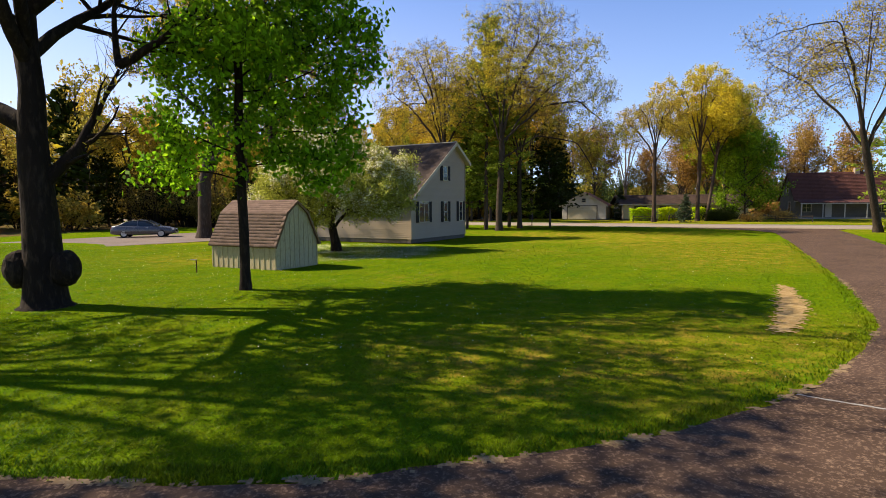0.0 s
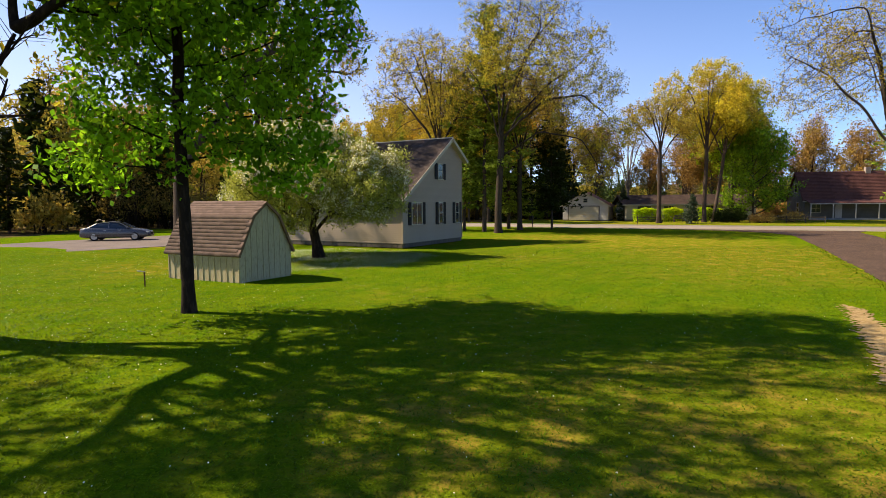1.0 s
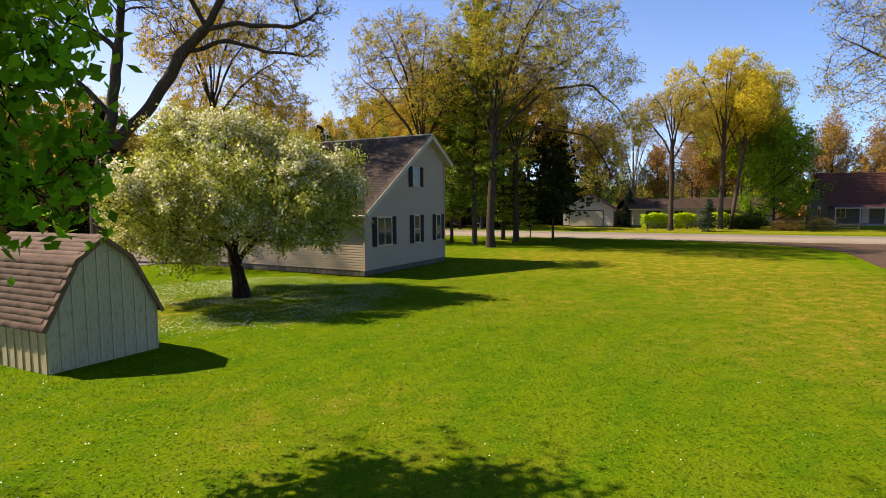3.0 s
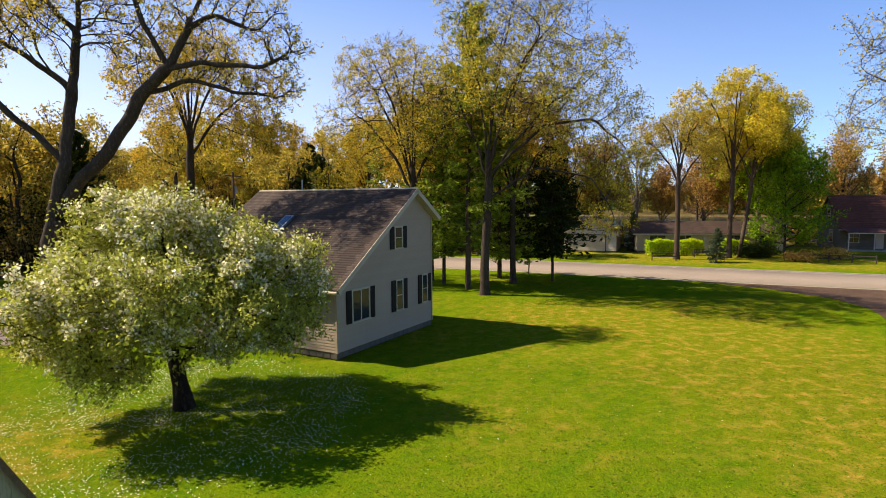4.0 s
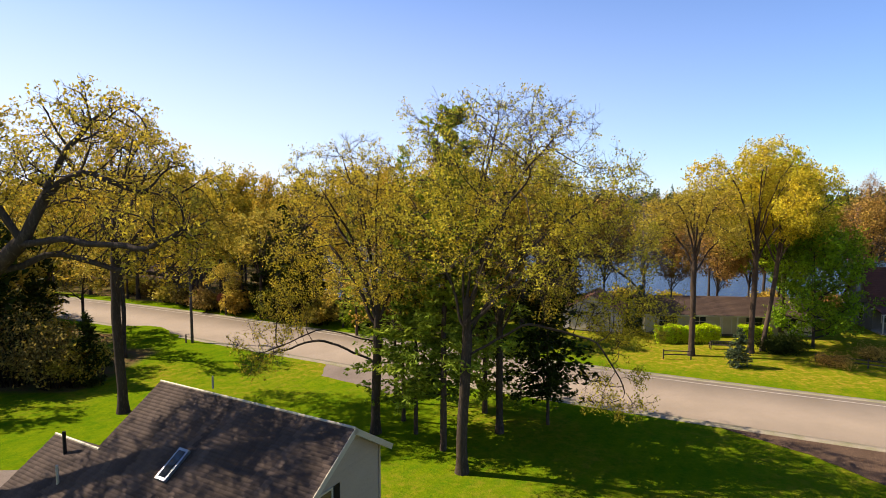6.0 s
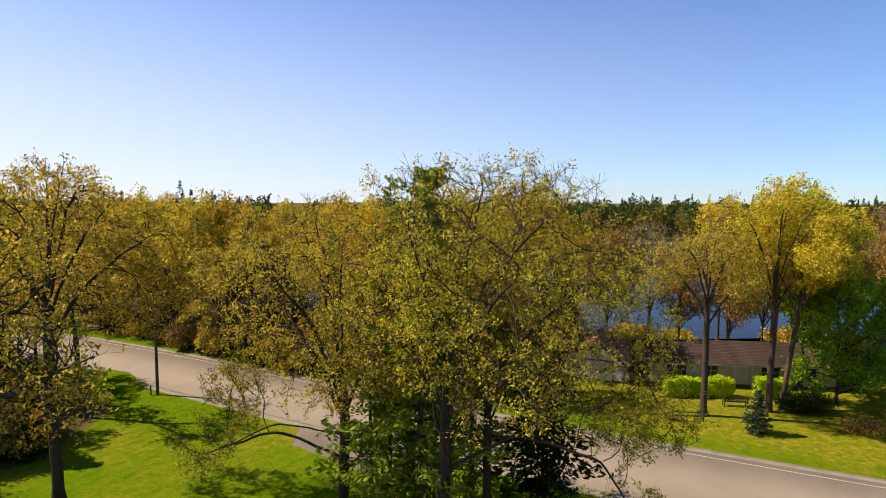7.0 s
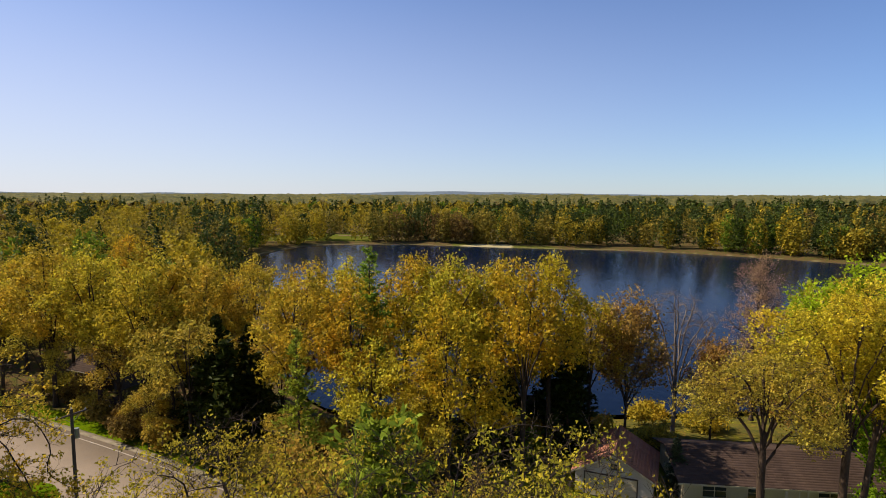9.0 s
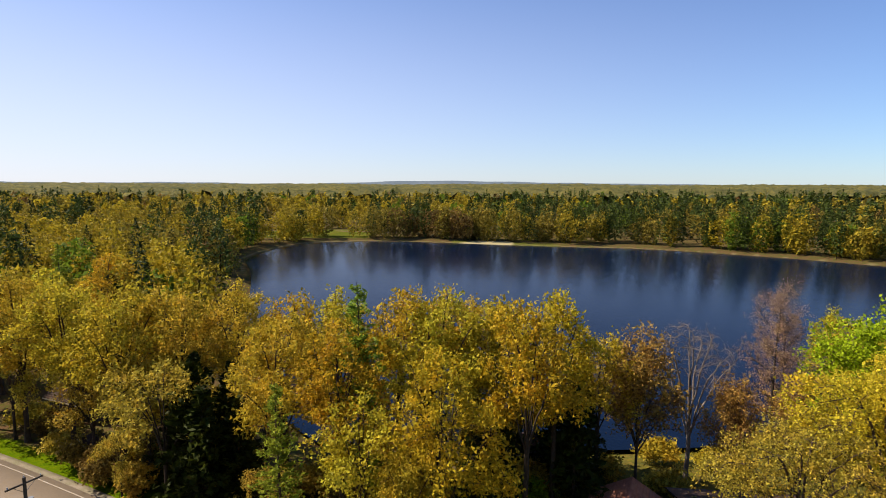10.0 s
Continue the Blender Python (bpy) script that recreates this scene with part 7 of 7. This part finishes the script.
wrng = np.random.default_rng(77)
for i in range(400):
    x, y = wrng.uniform(-92, -26), wrng.uniform(44, 106)
    if len([1 for o in scene.objects if o.get("group") == WEST]) > 112:
        break
    if float(woods_mask(np.array([x]), np.array([y]))[0]) < 0.6 or edge_distance(np.array([x]), np.array([y]), SIDE_DRIVE)[0] < 6 or y - 0.45 * (x + 30) < 70:
        continue
    pr = (wo, wr, wg, wb, wp, wb, wr)[i % 7]
    s = wrng.uniform(0.75, 1.1)
    copy_thing(pr, spot(x, y, wrng.uniform(0, 360), s, s * wrng.uniform(0.9, 1.1)))


# ---- far woods: one mass of light trees ----
def far_woods():
    rng = np.random.default_rng(9)
    mats = [F_OAK, F_GOLD, F_OLIVE, F_RUST, F_PINE, F_SPRUCE, F_GREEN, BARK]
    V, S = [], []
    def crown(x, y, z, H, R, z0, n, size, slot):
        d = unit(rng.normal(0, 1, (n, 3)))
        c = d * rng.uniform(0.55, 1.0, (n, 1)) ** 0.5 * np.array([R, R, (H - z0) / 2]) * (1 + 0.22 * np.sin(d[:, :1] * 5 + x) * np.cos(d[:, 1:2] * 4 + y))
        c[:, 2] += (H + z0) / 2
        a = unit(rng.normal(0, 1, (n, 3)))
        b = unit(np.cross(a, rng.normal(0, 1, (n, 3))))
        s = size * rng.uniform(0.6, 1.3, (n, 1))
        q = np.stack([c - a * s - b * s * 0.6, c + b * s * 0.9 - a * s * 0.4, c + a * s * 1.1], 1) + np.array([x, y, z])
        V.append(q.reshape(-1, 3))
        S.append(np.full(n, slot))
    def cone(x, y, z, H, R, n, size, slot):
        q = rng.random(n) ** 0.8
        az = rng.uniform(0, 2 * np.pi, n)
        rr = R * (1 - q) ** 0.8 * rng.uniform(0.5, 1.1, n)
        c = np.stack([np.cos(az) * rr, np.sin(az) * rr, H * (0.08 + 0.92 * q)], -1)
        a = unit(np.stack([np.cos(az), np.sin(az), -0.25 + 0 * az], -1) + rng.normal(0, 0.4, (n, 3)))
        b = unit(np.cross(a, rng.normal(0, 1, (n, 3))))
        s = size * rng.uniform(0.6, 1.2, (n, 1)) * (0.5 + 0.5 * (1 - q[:, None]))
        k = np.stack([c - a * s - b * s * 0.35, c - a * s + b * s * 0.35, c + a * s * 1.1], 1) + np.array([x, y, z])
        V.append(k.reshape(-1, 3))
        S.append(np.full(n, slot))
    def stem(x, y, z, H, r):
        k = np.array([[[x - r, y, z - 1], [x + r, y, z - 1], [x, y, z + H]], [[x, y - r, z - 1], [x, y + r, z - 1], [x, y, z + H]]])
        V.append(k.reshape(-1, 3))
        S.append(np.full(2, 7))
    lake = LAKE_R
    cand = []
    for i in range(9000):
        if len(cand) > 2300:
            break
        u_ = rng.random()
        y = 120 + 760 * u_ ** 1.5
        x = rng.uniform(-0.95, 0.95) * (y * 0.95 + 20) + 6
        cand.append((x, y))
    # a closer row along the far bank
    bank = [p for p in lake if p[1] > 235]
    for p, q in zip(bank[:-1], bank[1:]):
        ln = math.hypot(q[0] - p[0], q[1] - p[1])
        nx, ny = (q[1] - p[1]) / ln, -(q[0] - p[0]) / ln
        for s_ in np.arange(0, ln, 4.2):
            f = s_ / ln
            off = rng.uniform(8, 17)
            cand.append((p[0] + (q[0] - p[0]) * f + nx * off + rng.normal(0, 1.5), p[1] + (q[1] - p[1]) * f + ny * off + rng.normal(0, 1.5)))
    cx, cy = np.array([c[0] for c in cand]), np.array([c[1] for c in cand])
    ok = ~inside(cx, cy, lake) & (edge_distance(cx, cy, lake) > 6.5)
    ok &= ~((cy < 140) & (np.abs(cx) < 68)) & ~((cx > -80) & (cx < 75) & (cy < 118))
    ok &= edge_distance(cx, cy, ROAD_MID, closed=False) > 12
    ok &= (clearing(cx, cy) < 0.5) | (rng.random(len(cx)) < 0.32)
    for x, y in zip(cx[ok], cy[ok]):
        d = math.hypot(x - 6, y - 40)
        det = 1.0 if d < 260 else (0.95 if d < 420 else 0.24)
        size = 0.55 if d < 260 else (0.66 if d < 420 else 1.5)
        k = rng.random()
        conif = (0.60 if (x > 40 and y > 230) else 0.26) + 0.22 * math.sin(x * 0.06 + y * 0.023)
        if k < conif:
            H = rng.uniform(15, 25)
            if rng.random() < 0.5:
                cone(x, y, 0, H, rng.uniform(3.2, 5.0), int(480 * det), size * 1.25, 5 if rng.random() < 0.5 else 4)
            else:
                crown(x, y, 0, H, rng.uniform(2.6, 3.8), 1.0, int(420 * det), size * 0.9, 4)
        else:
            H = rng.uniform(12, 19)
            fld = math.sin(x * 0.05 + 1.7 * math.sin(y * 0.031)) + math.cos(y * 0.043 + 0.9 * math.sin(x * 0.027)) + rng.normal(0, 0.7)
            slot = 3 if fld < -1.9 else 2 if fld < -0.5 else 0 if fld < 0.7 else 1 if fld < 1.9 else 6
            crown(x, y, 0, H, rng.uniform(4.0, 6.2), rng.uniform(-1.5, 1.0), int(560 * det), size * 0.95, slot)
        if d < 300:
            stem(x, y, 0, H * 0.75, 0.2)
    v = np.concatenate(V)
    me = mesh_from("far_woods", v, [np.arange(len(v)).reshape(-1, 3)], mats, np.concatenate(S))
    tagged(new("far_woods", me), "mixed spring woods of yellow-green oaks and dark pines round the lake", "woods", kind="stuff")


far_woods()


def far_canopy():
    """The closed roof of the woods from beyond the far trees to the horizon."""
    rng = np.random.default_rng(10)
    ys = 820 * 1.0165 ** np.arange(0, 106)
    xs = np.linspace(-1.15, 1.15, 340)
    X = xs[None, :] * (ys[:, None] + 150)
    Y = np.repeat(ys[:, None], len(xs), 1) + rng.normal(0, 4, X.shape)
    Z = 10.5 + rng.normal(0, 3.4, X.shape) + 2.0 * noise_grid(X, Y, 0.012)
    Z += smooth(np.hypot(X, Y - 300), 1200, 4000) * (2 + 6 * noise_grid(X, Y, 0.0011))
    n, k = X.shape
    idx = np.arange(n * k).reshape(n, k)
    F = np.stack([idx[:-1, :-1], idx[:-1, 1:], idx[1:, 1:], idx[1:, :-1]], -1).reshape(-1, 4)
    me = mesh_from("distant_canopy", np.stack([X, Y, Z], -1), [F], [CANOPY_FAR])
    tagged(new("distant_canopy", me), "hazy olive woodland reaching to the horizon", "woods", kind="stuff")


far_canopy()


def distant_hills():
    """Low wooded hills, miles off, closing the skyline; the haze before them is in their colour."""
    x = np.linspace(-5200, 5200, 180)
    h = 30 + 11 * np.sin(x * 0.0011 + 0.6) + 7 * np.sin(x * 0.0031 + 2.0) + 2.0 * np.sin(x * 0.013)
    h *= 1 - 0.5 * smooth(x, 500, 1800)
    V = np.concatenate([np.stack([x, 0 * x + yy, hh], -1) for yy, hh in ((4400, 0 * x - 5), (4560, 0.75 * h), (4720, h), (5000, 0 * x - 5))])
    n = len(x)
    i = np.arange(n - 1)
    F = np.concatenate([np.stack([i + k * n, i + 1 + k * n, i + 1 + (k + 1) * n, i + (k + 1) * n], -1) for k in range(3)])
    tagged(new("backdrop_hills", mesh_from("backdrop_hills", V, [F], [HILLS])), "low wooded hills along the skyline, coloured blue as by distance haze", "hills", kind="structure")


distant_hills()


# ---- grass near the camera's way ----
def grass():
    rng = np.random.default_rng(12)
    n = 300000
    y = 4.9 + 33 * rng.random(n) ** 1.75
    x = rng.uniform(-1, 1, n) * (y * 0.85 + 3.5) + 0.8
    ok = ~inside(x, y, DRIVEWAY) & ~inside(x, y, PATCH)
    S0 = (x + 6.74) * 0.465 + (y - 22.85) * 0.886
    S1 = -(x + 6.74) * 0.886 + (y - 22.85) * 0.465
    ok &= ~((S0 > -0.02) & (S0 < 2.6) & (S1 > -0.02) & (S1 < 3.7))
    x, y = x[ok], y[ok]
    n = len(x)
    z = 0.10 * noise_grid(x, y, 0.045) * smooth(edge_distance(x, y, DRIVEWAY), 2, 12) - 0.01
    edge = edge_distance(x, y, DRIVEWAY) < 0.4
    h = rng.uniform(0.012, 0.045, n) * (1 + 0.9 * edge)
    az = rng.uniform(0, 2 * np.pi, n)
    w = rng.uniform(0.006, 0.012, n) * (0.8 + y / 14)
    reach = rng.uniform(0.03, 0.075, n) * (0.8 + y / 30)
    p = np.stack([x, y, z], -1)
    s = np.stack([-np.sin(az) * w, np.cos(az) * w, 0 * w], -1)
    tip = p + np.stack([np.cos(az) * reach, np.sin(az) * reach, h], -1)
    v = np.stack([p - s, p + s, tip], 1).reshape(-1, 3)
    me = mesh_from("grass", v, [np.arange(len(v)).reshape(-1, 3)], [L_GRASS])
    tagged(new("grass", me), "short mown grass of the lawn", "grass", kind="stuff")
    n = 2000
    y = 8 + 30 * rng.random(n)
    x = rng.normal(-7, 9, n)
    ok = ~inside(x, y, DRIVEWAY)
    x, y = x[ok], y[ok]
    n = len(x)
    z = 0.10 * noise_grid(x, y, 0.045) * smooth(edge_distance(x, y, DRIVEWAY), 2, 12) + rng.uniform(0.05, 0.08, n)
    r = rng.uniform(0.006, 0.013, n)
    ang = np.arange(6) * np.pi / 3
    v = np.stack([x[:, None] + np.cos(ang) * r[:, None], y[:, None] + np.sin(ang) * r[:, None], z[:, None] + 0.006 * np.sin(ang * 2)], -1).reshape(-1, 3)
    me = mesh_from("clover_flowers", v, [np.arange(len(v)).reshape(-1, 6)], [L_FLOWER])
    tagged(new("clover_flowers", me), "tiny white and yellow flowers in the lawn", "flowers", kind="stuff")


grass()


def fallen_petals():
    """Petals shed over the grass round the apple tree, thicker towards the trunk."""
    rng = np.random.default_rng(21)
    m = 150
    r, az = 6.2 * np.sqrt(rng.random(m)), rng.uniform(0, 2 * np.pi, m)
    drift = np.stack([APPLE_AT[0] - 0.3 + r * np.cos(az), APPLE_AT[1] - 0.6 + r * np.sin(az)], -1)
    n = 11000
    at = drift[rng.integers(0, m, n)] + rng.normal(0, 0.42, (n, 2)) * np.array([1.3, 1.0])
    x, y = at[:, 0], at[:, 1]
    ok = rng.random(n) < smooth(7.2 - np.hypot(x - APPLE_AT[0], y - APPLE_AT[1]), 0, 2.0)
    x, y = x[ok], y[ok]
    z = 0.10 * noise_grid(x, y, 0.045) * smooth(edge_distance(x, y, DRIVEWAY), 2, 12) + rng.uniform(0.012, 0.04, len(x))
    v, f = leaves(rng, np.stack([x, y, z], -1), 1, 0.045, 0.0, 0.0, 0.9)
    v = v.reshape(-1, 4, 3)
    v[:, :, 2] = z[:, None] + 0.35 * (v[:, :, 2] - z[:, None])
    tagged(new("fallen_petals", mesh_from("fallen_petals", v.reshape(-1, 3), [f], [L_BLOSSOM])), "white petals shed on the grass under the apple tree", "petals", kind="stuff")


fallen_petals()
